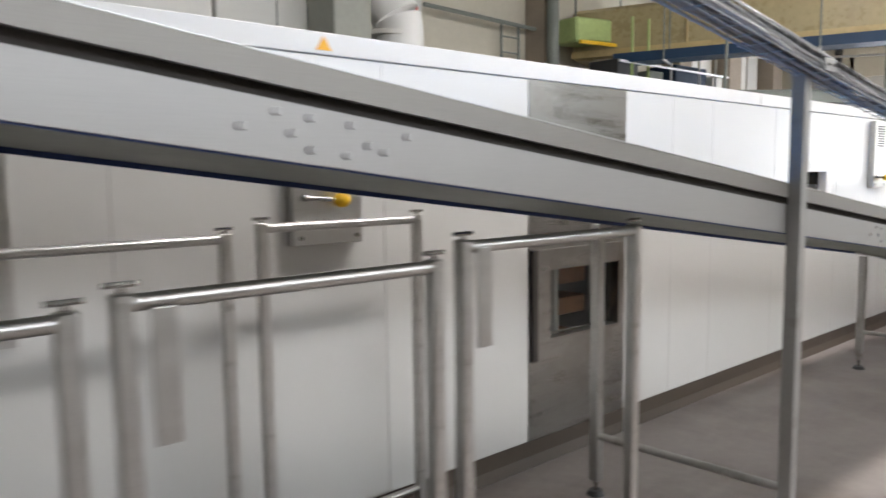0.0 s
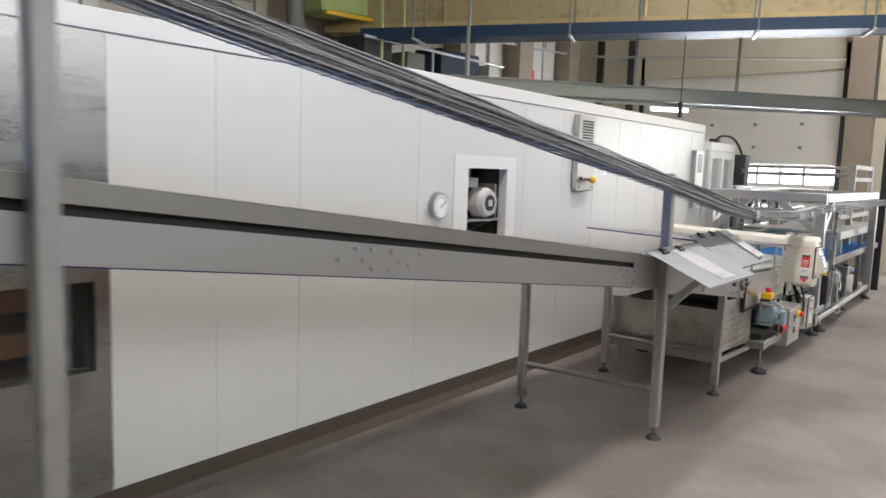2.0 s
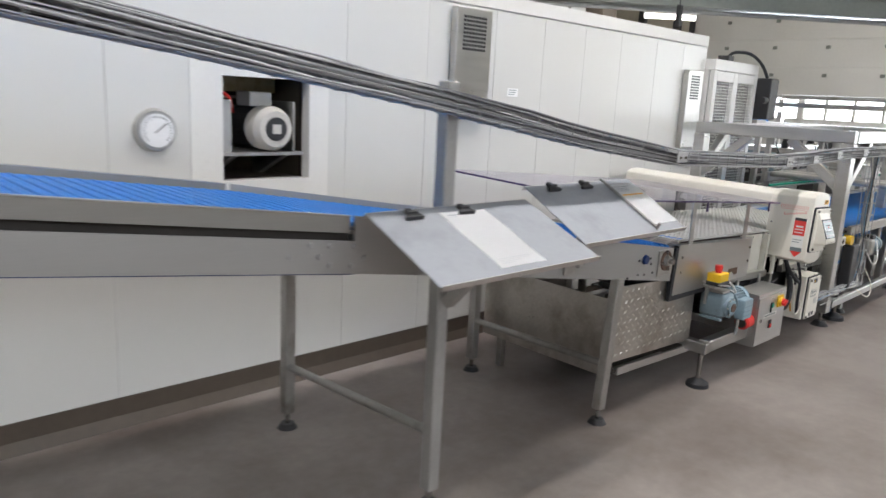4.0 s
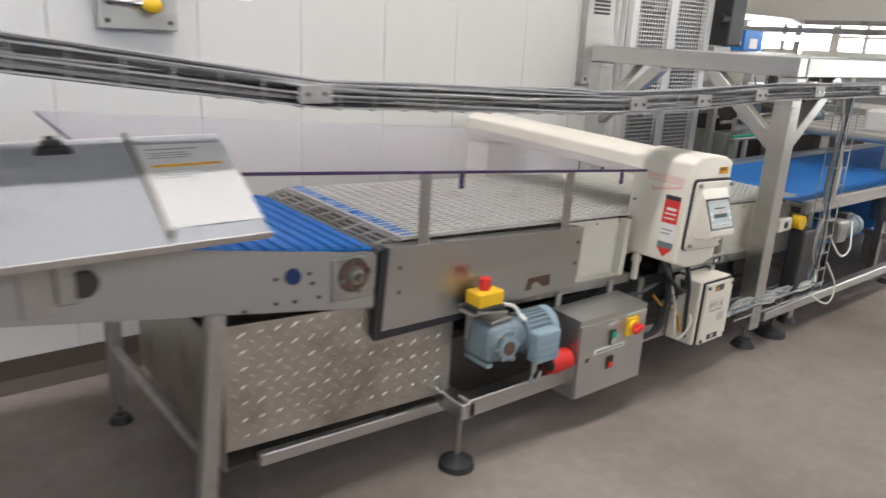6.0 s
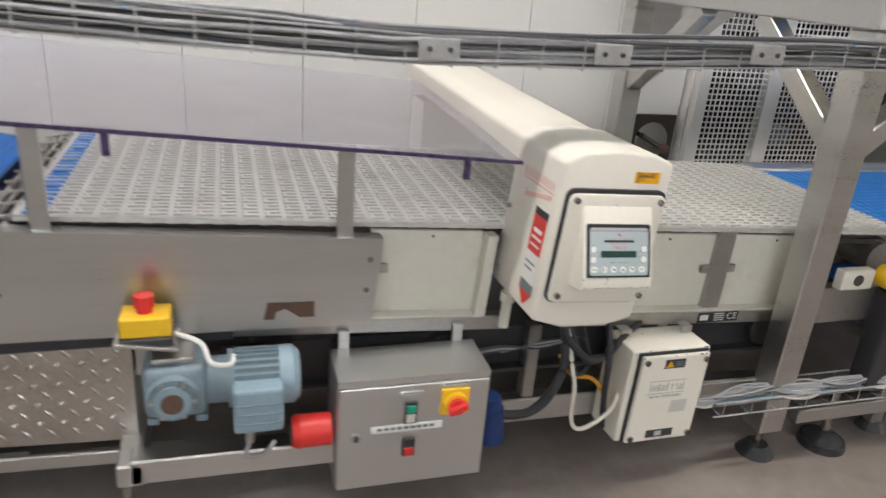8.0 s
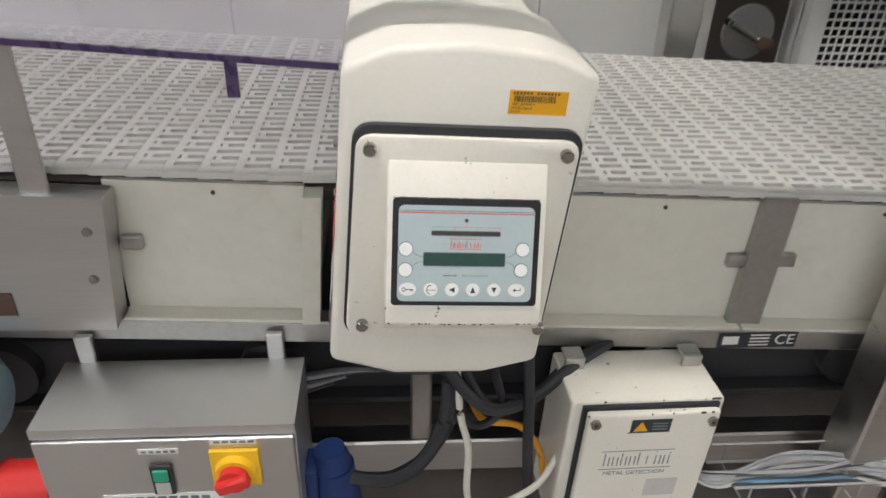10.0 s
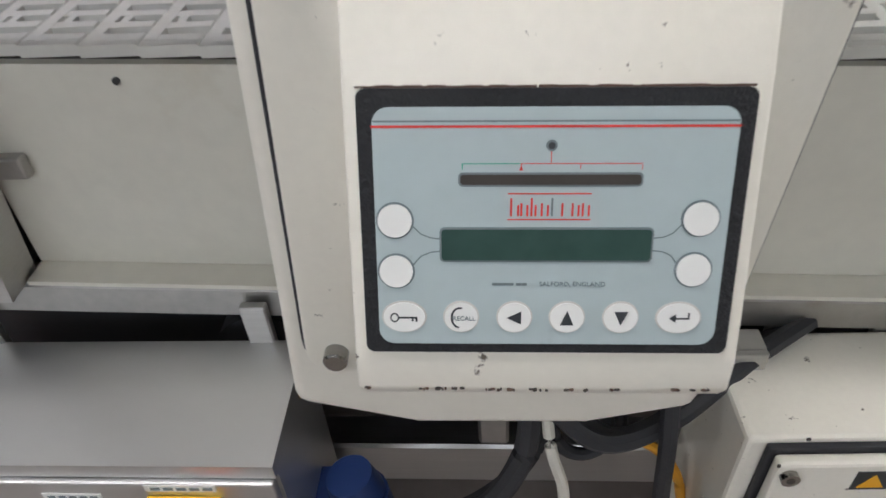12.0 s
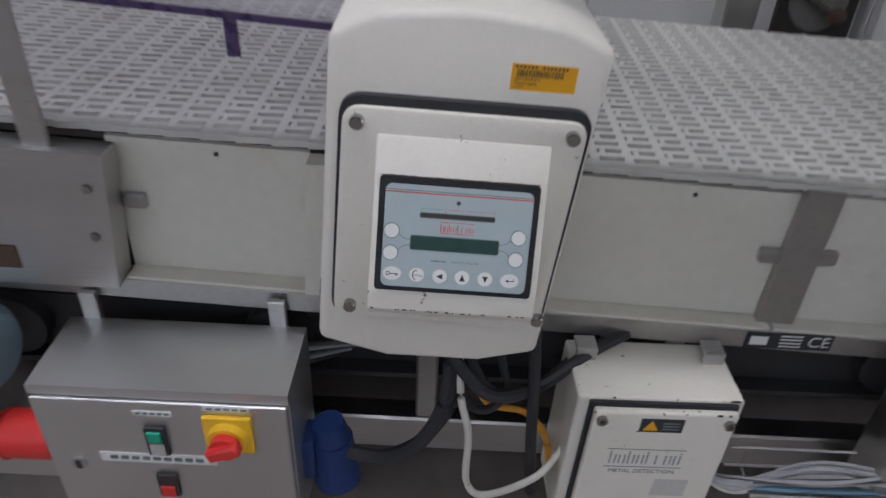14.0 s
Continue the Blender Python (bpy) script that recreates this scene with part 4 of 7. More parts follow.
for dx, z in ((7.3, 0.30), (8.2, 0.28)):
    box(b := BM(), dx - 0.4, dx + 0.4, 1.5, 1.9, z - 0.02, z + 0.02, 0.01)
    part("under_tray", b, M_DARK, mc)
# open-grid belt: bars across, webs along, every second slot short with a small hole before it
bx = Boxes()
PX, PY = 0.0508, 0.0254
nx, ny = int((9.01 - 6.56) / PX), int((2.05 - 1.275) / PY)
for i in range(nx + 1):
    x = 6.56 + i * PX
    z = belt_z(x)
    bx.add(x, x + 0.0125, 1.270, 2.052, z - 0.012, z - (0.0 if i % 2 else 0.0006))
    bx.add(x, x + PX, 1.260, 1.2698, z - 0.011, z - 0.0004)
    for j in range(ny + 1):
        y = 1.2765 + j * PY
        bx.add(x + 0.0125, x + PX, y - 0.0058, y + 0.0058, z - 0.010, z - 0.0005)
        if j % 2:
            bx.add(x + 0.0170, x + 0.0250, y + 0.0058, y + PY - 0.0058, z - 0.010, z - 0.0008)
o = new("belt_mesh", bx.mesh("belt_mesh", M_WBELT))
o.parent = mc
tagged(o, "off-white open-grid plastic belt", kind="stuff")
# transfer comb and notched nose of the white belt
for x, z in ((6.497, 0.793), (6.522, 0.798), (6.548, 0.802)):
    rod(b := BM(), (x, 1.25, z), (x, 2.06, z), 0.006, 8)
    part("comb_shaft", b, M_ALU, mc)
for i in range(9):
    y = 1.29 + i * 0.092
    bar(b := BM(), (6.475, y, 0.797), (6.565, y, 0.808), 0.011, 0.006, 0)
    part("comb_finger", b, M_ALU, mc)
rod(b := BM(), (6.485, 1.25, 0.782), (6.485, 2.06, 0.782), 0.008, 8)
part("comb_shaft", b, M_DULL, mc)
for i in range(24):
    y = 1.275 + i * 0.0325
    box(b := BM(), 6.575, 6.62, y, y + 0.016, belt_z(6.6) - 0.004, belt_z(6.6) + 0.0022)
    part("nose_slot", b, M_BLUE, mc)
box(b := BM(), 6.478, 6.565, 1.262, 2.05, 0.768, 0.774)
part("comb_tray", b, M_SIDE, mc)
# acrylic hood
hood = thing("acrylic_hood", "clear acrylic hood with a dark polished edge above the belt", "guard")


def hood_z(x):
    return 1.058 - 0.069 * (x - 6.0)


def hood_lift(bm):
    """The sheet lies a little higher along its far edge."""
    for v in bm.verts:
        v.co.z += 0.031 * (v.co.y - 1.222) / 0.97
    return bm


prism(b := BM(), [(5.75, hood_z(5.75)), (7.69, hood_z(7.69)), (7.69, hood_z(7.69) + 0.006), (5.75, hood_z(5.75) + 0.006)], "y", 1.222, 2.19)
part("roof_sheet", hood_lift(b), M_ACRYL, hood)
prism(b := BM(), [(5.75, hood_z(5.75) - 0.001), (7.69, hood_z(7.69) - 0.001), (7.69, hood_z(7.69) + 0.008), (5.75, hood_z(5.75) + 0.008)], "y", 1.2165, 1.2215)
part("front_edge", b, M_EDGE, hood, "dark violet acrylic edge")
prism(b := BM(), [(1.222, hood_z(5.745) - 0.002), (2.19, hood_z(5.745) - 0.002), (2.19, hood_z(5.745) + 0.007), (1.222, hood_z(5.745) + 0.007)], "x", 5.744, 5.7495)
part("end_edge", hood_lift(b), M_EDGE, hood)
for x in (6.62, 7.26):
    for y in (1.226,):
        bar(b := BM(), (x, y, belt_z(x) - 0.03), (x, y, hood_z(x) - 0.002), 0.04, 0.008, 0.002)
        part("stanchion", b, M_STEEL, hood)
for x in (6.76, 7.55):
    box(b := BM(), x - 0.008, x + 0.008, 1.223, 1.228, hood_z(x) - 0.05, hood_z(x) - 0.001)
    part("tab", b, M_EDGE, hood)

# ---- metal detector ----
det = thing("metal_detector", "cream metal detector head with a control panel over the belt", "metal detector")


def rprism(pts, axis, a, c, bevel, seg=3):
    bm = prism(BM(), pts, axis, a, c)
    bmesh.ops.bevel(bm, geom=bm.edges[:], offset=bevel, segments=seg, affect="EDGES", profile=0.5)
    return bm


FY = 1.012
b = rprism([(7.683, 0.589), (7.768, 0.565), (7.885, 0.566), (7.958, 0.587), (7.977, 0.979), (7.925, 1.000), (7.835, 1.008), (7.745, 1.0), (7.697, 0.975)], "y", FY, 1.27, 0.010)
part("head", b, M_CREAM, det, smooth=True)
b = rprism([(7.699, 0.888), (7.975, 0.888), (7.978, 0.962), (7.93, 0.988), (7.835, 1.0), (7.745, 0.992), (7.699, 0.972)], "y", 1.258, 2.31, 0.010)
for v in b.verts:
    v.co.z += 0.028 * (v.co.y - 1.258)
part("bridge", b, M_CREAM, det, smooth=True)
b = rprism([(7.72, 0.56), (7.95, 0.56), (7.962, 0.887), (7.71, 0.887)], "y", 2.14, 2.30, 0.008)
part("rear_leg", b, M_CREAM, det, smooth=True)
b = rprism([(7.72, 0.56), (7.95, 0.56), (7.962, 0.655), (7.71, 0.655)], "y", 1.262, 2.145, 0.004)
part("lower_bridge", b, M_CREAM, det, smooth=True)
for x in (7.705, 7.93):
    rod(b := BM(), (x, 1.2, 0.475), (x, 1.2, 0.60), 0.014, 14)
    part("foot_stud", b, M_WPLATE, det, smooth=True)
    cone(b := BM(), (x, 1.2, 0.55), (x, 1.2, 0.575), 0.02, 0.02, 14)
    part("stud_nut", b, M_WPLATE, det, smooth=True)
for y, z in ((1.24, 0.80), (1.245, 0.72), (1.24, 0.63)):
    cone(b := BM(), (7.68, y, z), (7.69 + 0.01 * 0, y, z), 0.006, 0.006, 8)
    part("side_screw", b, M_DULL, det)
# gasket and door


def round_poly(pts, r, n=6):
    """A polygon with its corners rounded by r."""
    out = []
    for i, p in enumerate(pts):
        p, a, c = Vector(p), Vector(pts[i - 1]), Vector(pts[(i + 1) % len(pts)])
        s, e = p + (a - p).normalized() * r, p + (c - p).normalized() * r
        for k in range(n + 1):
            t = k / n
            out.append(tuple(s * (1 - t) ** 2 + p * 2 * t * (1 - t) + e * t * t))
    return out


b = prism(BM(), round_poly([(7.7005, 0.642), (7.953, 0.637), (7.966, 0.919), (7.7095, 0.919)], 0.024), "y", FY - 0.010, FY + 0.001)
part("gasket", b, M_RUBBER, det, "dark rubber gasket")
b = rprism(round_poly([(7.7040, 0.646), (7.949, 0.641), (7.961, 0.910), (7.7135, 0.910)], 0.02), "y", FY - 0.019, FY - 0.0102, 0.0025, 2)
door = part("door", b, M_CHIPS, det, "chipped cream door plate", True)
for x, z in ((7.7285, 0.8955), (7.945, 0.895), (7.724, 0.664), (7.945, 0.660)):
    cone(b := BM(), (x, FY - 0.018, z), (x, FY - 0.0155, z), 0.0088, 0.0088, 18)
    part("washer", b, M_DULL, door)
    cone(b := BM(), (x, FY - 0.0285, z), (x, FY - 0.027, z), 0.0060, 0.0074, 20)
    cone(b, (x, FY - 0.027, z), (x, FY - 0.0178, z), 0.0074, 0.0074, 20)
    part("bolt", b, M_CHROME, door, smooth=True)
# display housing, sloping outwards to its foot
DX0, DX1 = 7.7485, 7.9265
b = rprism([(1.0, 0.884), (0.993, 0.884), (0.978, 0.851), (0.931, 0.729), (0.929, 0.710), (0.935, 0.700), (1.0, 0.690)], "x", DX0, DX1, 0.0025, 2)
part("display_housing", b, M_CHIPS, det, "chipped cream display housing", True)
c0, c1 = Vector((0, 0.978, 0.8475)), Vector((0, 0.9335, 0.732))
vdir = (c0 - c1).normalized()
ndir = Vector((1, 0, 0)).cross(vdir)
mid = (c0 + c1) / 2 + Vector(((DX0 + DX1) / 2 - 0.0005, 0, 0))
DM = Matrix.Translation(mid) @ Matrix((Vector((1, 0, 0)), vdir, ndir)).transposed().to_4x4()
SU, SV = 0.165 / 385, 0.119 / 270


def du(x):
    return (x - 843) * SU


def dv(y):
    return (435 - y) * SV


def plate(x0, y0, x1, y1, n0, n1, rad=0.0):
    """A flat rounded plate on the display's face."""
    u0, u1, v0, v1 = du(x0), du(x1), dv(y1), dv(y0)
    if rad:
        pts = []
        for cx, cy, a0 in ((u1 - rad, v1 - rad, 0), (u0 + rad, v1 - rad, 90), (u0 + rad, v0 + rad, 180), (u1 - rad, v0 + rad, 270)):
            pts += [(cx + rad * math.cos(radians(a0 + 15 * k)), cy + rad * math.sin(radians(a0 + 15 * k))) for k in range(7)]
    else:
        pts = [(u0, v0), (u1, v0), (u1, v1), (u0, v1)]
    bm = prism(BM(), pts, "z", n0, n1)
    bmesh.ops.transform(bm, matrix=DM, verts=bm.verts[:])
    return bm


def ellipse(x, y, ru, rv, n0, n1, n=28):
    bm = prism(BM(), [(du(x) + ru * math.cos(2 * math.pi * k / n), dv(y) + rv * math.sin(2 * math.pi * k / n)) for k in range(n)], "z", n0, n1)
    bmesh.ops.transform(bm, matrix=DM, verts=bm.verts[:])
    return bm


def stroke(pts, w, n0, material, parent, name="printed_line"):
    bm = BM()
    for (xa, ya), (xb, yb) in zip(pts, pts[1:]):
        a, c = Vector((du(xa), dv(ya))), Vector((du(xb), dv(yb)))
        d = (c - a).normalized()
        s = Vector((-d.y, d.x)) * w / 2
        a, c = a - d * w * 0.3, c + d * w * 0.3
        vs = [bm.verts.new(DM @ Vector((p.x, p.y, n0))) for p in (a - s, c - s, c + s, a + s)]
        bm.faces.new(vs)
    return part(name, bm, material, parent)


part("bezel", plate(651, 299, 1035, 571, 0.0002, 0.004, 0.004), M_LEATHER, det, "grained black bezel")
fas = part("fascia", plate(666, 316, 1020, 560, 0.0042, 0.0050, 0.007), M_FASCIA, det, "pale grey-green membrane keypad")
stroke([(668, 329), (1018, 329)], 0.0008, 0.0053, M_GREYINK, fas)
stroke([(666, 334), (1020, 334)], 0.0011, 0.0053, M_REDINK, fas)
part("led", ellipse(841, 352, 0.0024, 0.0024, 0.0051, 0.0056), M_GREYINK, fas)
part("led_lens", ellipse(841, 352, 0.0015, 0.0015, 0.0056, 0.006), M_INK, fas)
stroke([(841, 358), (841, 369)], 0.0004, 0.0053, M_REDINK, fas)
stroke([(812, 376), (812, 369.5), (930, 369.5), (930, 375)], 0.0004, 0.0053, M_REDINK, fas)
stroke([(870, 369.5), (870, 374)], 0.0004, 0.0053, M_REDINK, fas)
stroke([(754, 375), (754, 369.5), (812, 369.5)], 0.0004, 0.0053, M_GREEN, fas)
prism(b := BM(), [(du(810), dv(376)), (du(814), dv(376)), (du(812), dv(371))], "z", 0.0051, 0.0054)
bmesh.ops.transform(b, matrix=DM, verts=b.verts[:])
part("printed_mark", b, M_REDINK, fas)
part("bar_window_rim", plate(750, 378, 932, 392, 0.0051, 0.0054, 0.002), M_GREYINK, fas)
part("bar_window", plate(752, 380, 930, 390, 0.0054, 0.0057, 0.0015), M_DARK, fas)
# plain red mark in place of the maker's name
stroke([(800, 399), (882, 399)], 0.0006, 0.0053, M_REDINK, fas)
stroke([(800, 425), (882, 425)], 0.0006, 0.0053, M_REDINK, fas)
for i, (w, h0, mat) in enumerate(((9, 404, M_REDINK), (8, 409, M_REDINK), (6, 404, M_REDINK), (8, 409, M_REDINK), (2.5, 404, M_GREYINK), (2.5, 409, M_REDINK), (8, 409, M_REDINK), (8, 409, M_REDINK))):
    x = 802 + i * 10.2
    stroke([(x + 1, h0), (x + 1, 421)], 0.0009, 0.0053, mat, fas, "printed_bar")
    if w > 3:
        stroke([(x + w - 1, 411), (x + w - 1, 421)], 0.0009, 0.0053, mat, fas, "printed_bar")
part("lcd_rim", plate(731, 433, 947, 469, 0.0051, 0.0056, 0.0022), M_GREYINK, fas)
part("lcd", plate(733, 435, 945, 467, 0.0056, 0.0060, 0.0016), M_LCD, fas, "blank dark green LCD")
for x, y in ((686, 426), (686, 479), (992, 424), (990, 477)):
    part("button_rim", ellipse(x, y, 0.0083, 0.0083, 0.0051, 0.0055), M_GREYINK, fas)
    part("button", ellipse(x, y, 0.0074, 0.0074, 0.0055, 0.0066), M_WHITE, fas)
for pts in ([(704, 432), (712, 440), (722, 444), (731, 445)], [(704, 472), (712, 463), (722, 459), (731, 458)],
            [(974, 430), (966, 439), (957, 443), (947, 444)], [(972, 470), (966, 462), (957, 458), (947, 457)]):
    stroke(pts, 0.0006, 0.0053, M_GREYINK, fas)
for i in range(6):
    x = 786 + i * 5.6 + (2.5 if i > 3 else 0)
    stroke([(x, 493), (x + 3.6, 493)], 0.0013, 0.0053, M_GREYINK, fas, "print_bar")
for x, wide in ((693, 1.25), (753, 1), (809, 1), (864, 1), (920, 1), (980, 1.25)):
    part("key_rim", ellipse(x, 529, 0.0082 * wide, 0.0078, 0.0051, 0.0055), M_FAN, fas)
    part("key", ellipse(x, 529, 0.0075 * wide, 0.0071, 0.0055, 0.0064), M_WHITE, fas)


def icon(pts):
    bm = prism(BM(), [(du(x), dv(y)) for x, y in pts], "z", 0.0064, 0.0067)
    bmesh.ops.transform(bm, matrix=DM, verts=bm.verts[:])
    part("key_symbol", bm, M_INK, fas)


icon([(801, 529), (816, 522), (816, 536)])
icon([(864, 521), (857, 537), (871, 537)])
icon([(913, 522), (927, 522), (920, 537)])
icon([(970, 529), (977, 524.5), (977, 533.5)])
stroke([(976, 529), (990, 529), (990, 523)], 0.0008, 0.0067, M_INK, fas, "key_symbol")
stroke([(688, 529), (706, 529), (706, 533)], 0.0009, 0.0067, M_INK, fas, "key_symbol")
stroke([(702, 529), (702, 532.5)], 0.0009, 0.0067, M_INK, fas, "key_symbol")
stroke([(683 + 4 * math.cos(a), 529 + 4.6 * math.sin(a)) for a in [k * math.pi / 6 for k in range(13)]], 0.0007, 0.0067, M_INK, fas, "key_symbol")
stroke([(752 + 9 * math.cos(a), 529 + 11 * math.sin(a)) for a in [radians(100 + k * 20) for k in range(10)]], 0.0009, 0.0067, M_INK, fas, "key_symbol")
words("key_word", "RECALL", 0.0030, DM @ Matrix.Translation((du(756), dv(530), 0.0066)), M_GREYINK, fas)
# asset sticker
sy = thing("asset_sticker", "orange asset sticker with a barcode on the detector", "sticker")
XM = Matrix.Translation((7.9095, FY - 0.0006, 0.947)) @ pose(0, 0, 0, 90, 0, 0) @ pose(0, 0, 0, 0, 0, 0)
box(b := BM(), -0.0325, 0.0325, -0.0135, 0.0135, 0, 0.0006, 0, XM)
part("sheet", b, M_ORANGE, sy)
rb = random.Random(3)
x = -0.027
while x < 0.018:
    w = rb.choice((0.0005, 0.0008, 0.0012))
    box(b := BM(), x, x + w, 0.0005, 0.0075, 0.0007, 0.0009, 0, XM)
    part("barcode_bar", b, M_INK, sy)
    x += w + rb.choice((0.0006, 0.001))
words("sticker_number", "1000 10019756 0", 0.0036, XM @ Matrix.Translation((-0.029, -0.0022, 0.0007)), M_INK, sy, "LEFT")
words("sticker_text", "Metallsuchger\u00e4t", 0.0036, XM @ Matrix.Translation((-0.029, -0.0062, 0.0007)), M_INK, sy, "LEFT")
words("sticker_line", "Linie 4", 0.0036, XM @ Matrix.Translation((-0.029, -0.0103, 0.0007)), M_INK, sy, "LEFT")
for k in range(14):
    if k != 6:
        box(b := BM(), -0.029 + k * 0.0038, -0.0265 + k * 0.0038, 0.0092, 0.0116, 0.0007, 0.0009, 0, XM)
        part("print_bar", b, M_INK, sy)
words("place_word", "SALFORD, ENGLAND", 0.0031, DM @ Matrix.Translation((du(868), dv(493), 0.0052)), M_GREYINK, fas)
# chipped paint along the lip and corners of the display housing, worn bezel edge
crng = random.Random(21)


def chip(x, y, w, h, mat, name="paint_chip"):
    n = 9
    bm = prism(BM(), [(mid.x + du(843) + du(x) + w * SU * math.cos(6.283 * k / n) * crng.uniform(0.55, 1.1), y + h * SU * math.sin(6.283 * k / n) * crng.uniform(0.5, 1.1)) for k in range(n)], "y", 0.9284, 0.9297)
    part(name, bm, mat, det)


for x0, x1, k, y in ((705, 760, 10, 0.7105), (780, 850, 14, 0.7102), (985, 1030, 8, 0.711), (645, 656, 3, 0.711), (860, 960, 6, 0.7102)):
    for i in range(k):
        chip(crng.uniform(x0, x1), y + crng.uniform(-0.0005, 0.0005), crng.uniform(1.0, 4.0), crng.uniform(0.8, 2.0), M_DARK if i % 3 else M_OLDRUST)
for i in range(26):
    x = 660 + i * 14.4 + crng.uniform(-4, 4)
    part("rust_stain", plate(x - 9, 297.0 + crng.uniform(-0.7, 0.5), x + 10, 298.9, 0.0008, 0.0020, 0.0004), M_OLDRUST, det)
# red marks and warning label on the side of the head
LM = Matrix.Translation((7.6903, 1.1, 0.80)) @ Matrix(((0, 0, -1), (-1, 0, 0), (0, 1, 0))).to_4x4() @ pose(0, 0, 0, -2.66, 0, 0)
lab = thing("warning_label", "red and white warning label on the detector's side", "label")


def side_plate(u0, u1, v0, v1, mat, name, k=0):
    box(b := BM(), u0, u1, v0, v1, 0.0002, 0.0012 + 0.0006 * k, 0, LM)
    part(name, b, mat, lab)


side_plate(-0.005, 0.062, -0.062, 0.028, M_REDINK, "red_field")
side_plate(-0.005, 0.062, 0.0281, 0.045, M_INK, "black_header")
side_plate(0.008, 0.05, -0.012, -0.002, M_WHITE, "white_bar", 1)
side_plate(0.004, 0.054, -0.028, -0.022, M_WHITE, "print_bar", 1)
side_plate(0.004, 0.05, -0.046, -0.041, M_WHITE, "print_bar", 1)
side_plate(-0.005, 0.062, -0.136, -0.0621, M_WHITE, "white_field")
side_plate(0.0, 0.05, -0.09, -0.086, M_GREYINK, "print_bar", 1)
side_plate(0.0, 0.04, -0.105, -0.101, M_GREYINK, "print_bar", 1)
side_plate(-0.005, 0.062, -0.16, -0.1361, M_GREYINK, "grey_field")
b = prism(BM(), [(-0.005, -0.1601), (0.062, -0.1601), (0.028, -0.195)], "z", 0.0002, 0.0012)
bmesh.ops.transform(b, matrix=LM, verts=b.verts[:])
part("red_arrow", b, M_REDINK, lab)
mark = thing("red_side_mark", "faded red maker's mark as plain bars on the detector", "marking")
for i in range(8):
    u = -0.10 + i * 0.0205
    for du_ in (0.0, 0.0105):
        box(b := BM(), u + du_, u + du_ + 0.0028, 0.098, 0.118 + (0.008 if i in (0, 2, 4) and not du_ else 0), 0.0002, 0.0009, 0, LM)
        part("bar", b, M_FADERED, mark)
for v in (0.091, 0.132):
    box(b := BM(), -0.10, 0.062, v, v + 0.002, 0.0002, 0.0009, 0, LM)
    part("rule", b, M_FADERED, mark)
for i in range(8):
    u = -0.075 + i * 0.017
    for du_ in (0.0, 0.008):
        box(b := BM(), u + du_, u + du_ + 0.003, 0.050 + 0.0035 * i, 0.061 + 0.0035 * i + (0.009 if i in (0, 4) and not du_ else 0), 0.0002, 0.0009, 0, LM)
        part("bar", b, M_FADERED, mark)

# the head follows the slope of its conveyor
TILT_HEAD = Matrix.Translation((7.838, 1.014, 0.809)) @ pose(0, 0, 0, 0, 2.6, 1.5) @ Matrix.Translation((-7.837, -1.0, -0.79))
for o in (det, sy, lab, mark):
    o.matrix_basis = TILT_HEAD

# ---- drive, stop button, control boxes ----
stop = thing("emergency_stop", "yellow emergency stop box with a red mushroom button", "switch")
box(b := BM(), 6.768, 6.872, 1.11, 1.185, 0.585, 0.632, 0.005)
part("box", b, M_YELLOW, stop)
box(b := BM(), 6.765, 6.875, 1.105, 1.19, 0.565, 0.585, 0.004)
part("base", b, M_BLACK, stop)
cone(b := BM(), (6.818, 1.147, 0.632), (6.818, 1.147, 0.645), 0.016, 0.016, 18)
cone(b, (6.818, 1.147, 0.645), (6.818, 1.147, 0.672), 0.021, 0.02, 22)
part("button", b, M_RED, stop, "red mushroom button", True)
bar(b := BM(), (6.75, 1.16, 0.559), (6.88, 1.16, 0.559), 0.07, 0.010, 0.002)
part("bracket", b, M_DULL, stop)
bar(b := BM(), (6.80, 1.19, 0.45), (6.80, 1.19, 0.555), 0.03, 0.012, 0.002)
part("bracket", b, M_DULL, stop)

for y in (1.105, 1.19):
    bar(b := BM(), (6.755, y, 0.578), (6.885, y, 0.556), 0.014, 0.008, 0.001)
    part("bracket_arm", b, M_STEELH, stop)
gm = thing("gear_motor", "blue-grey worm gear motor under the guard plate", "motor")
box(b := BM(), 6.805, 6.94, 1.09, 1.23, 0.385, 0.515, 0.022, None, 3)
part("gearbox", b, M_MOTOR, gm, smooth=True)
for dx, dz, r, y in ((0, 0, 0.052, 1.075), (0, 0, 0.036, 1.066)):
    cone(b := BM(), (6.868, y, 0.445), (6.868, 1.10, 0.445), r, r + 0.006, 26)
    part("flange", b, M_MOTOR, gm, smooth=True)
cone(b := BM(), (6.868, 1.058, 0.445), (6.868, 1.067, 0.445), 0.024, 0.024, 20)
part("hub", b, M_OLDRUST, gm, smooth=True)
for k in range(6):
    a = k * math.pi / 3
    cone(b := BM(), (6.868 + 0.045 * math.cos(a), 1.068, 0.445 + 0.045 * math.sin(a)), (6.868 + 0.045 * math.cos(a), 1.076, 0.445 + 0.045 * math.sin(a)), 0.006, 0.006, 6)
    part("bolt", b, M_DULL, gm)
rod(b := BM(), (6.94, 1.16, 0.44), (7.0, 1.16, 0.44), 0.055, 24)
part("neck", b, M_MOTOR, gm, smooth=True)
cone(b := BM(), (6.985, 1.16, 0.44), (6.999, 1.16, 0.44), 0.068, 0.068, 24)
part("motor_flange", b, M_MOTOR, gm, smooth=True)
box(b := BM(), 6.825, 6.915, 1.11, 1.21, 0.5155, 0.53, 0.004)
part("gearbox_cover", b, M_DULL, gm)
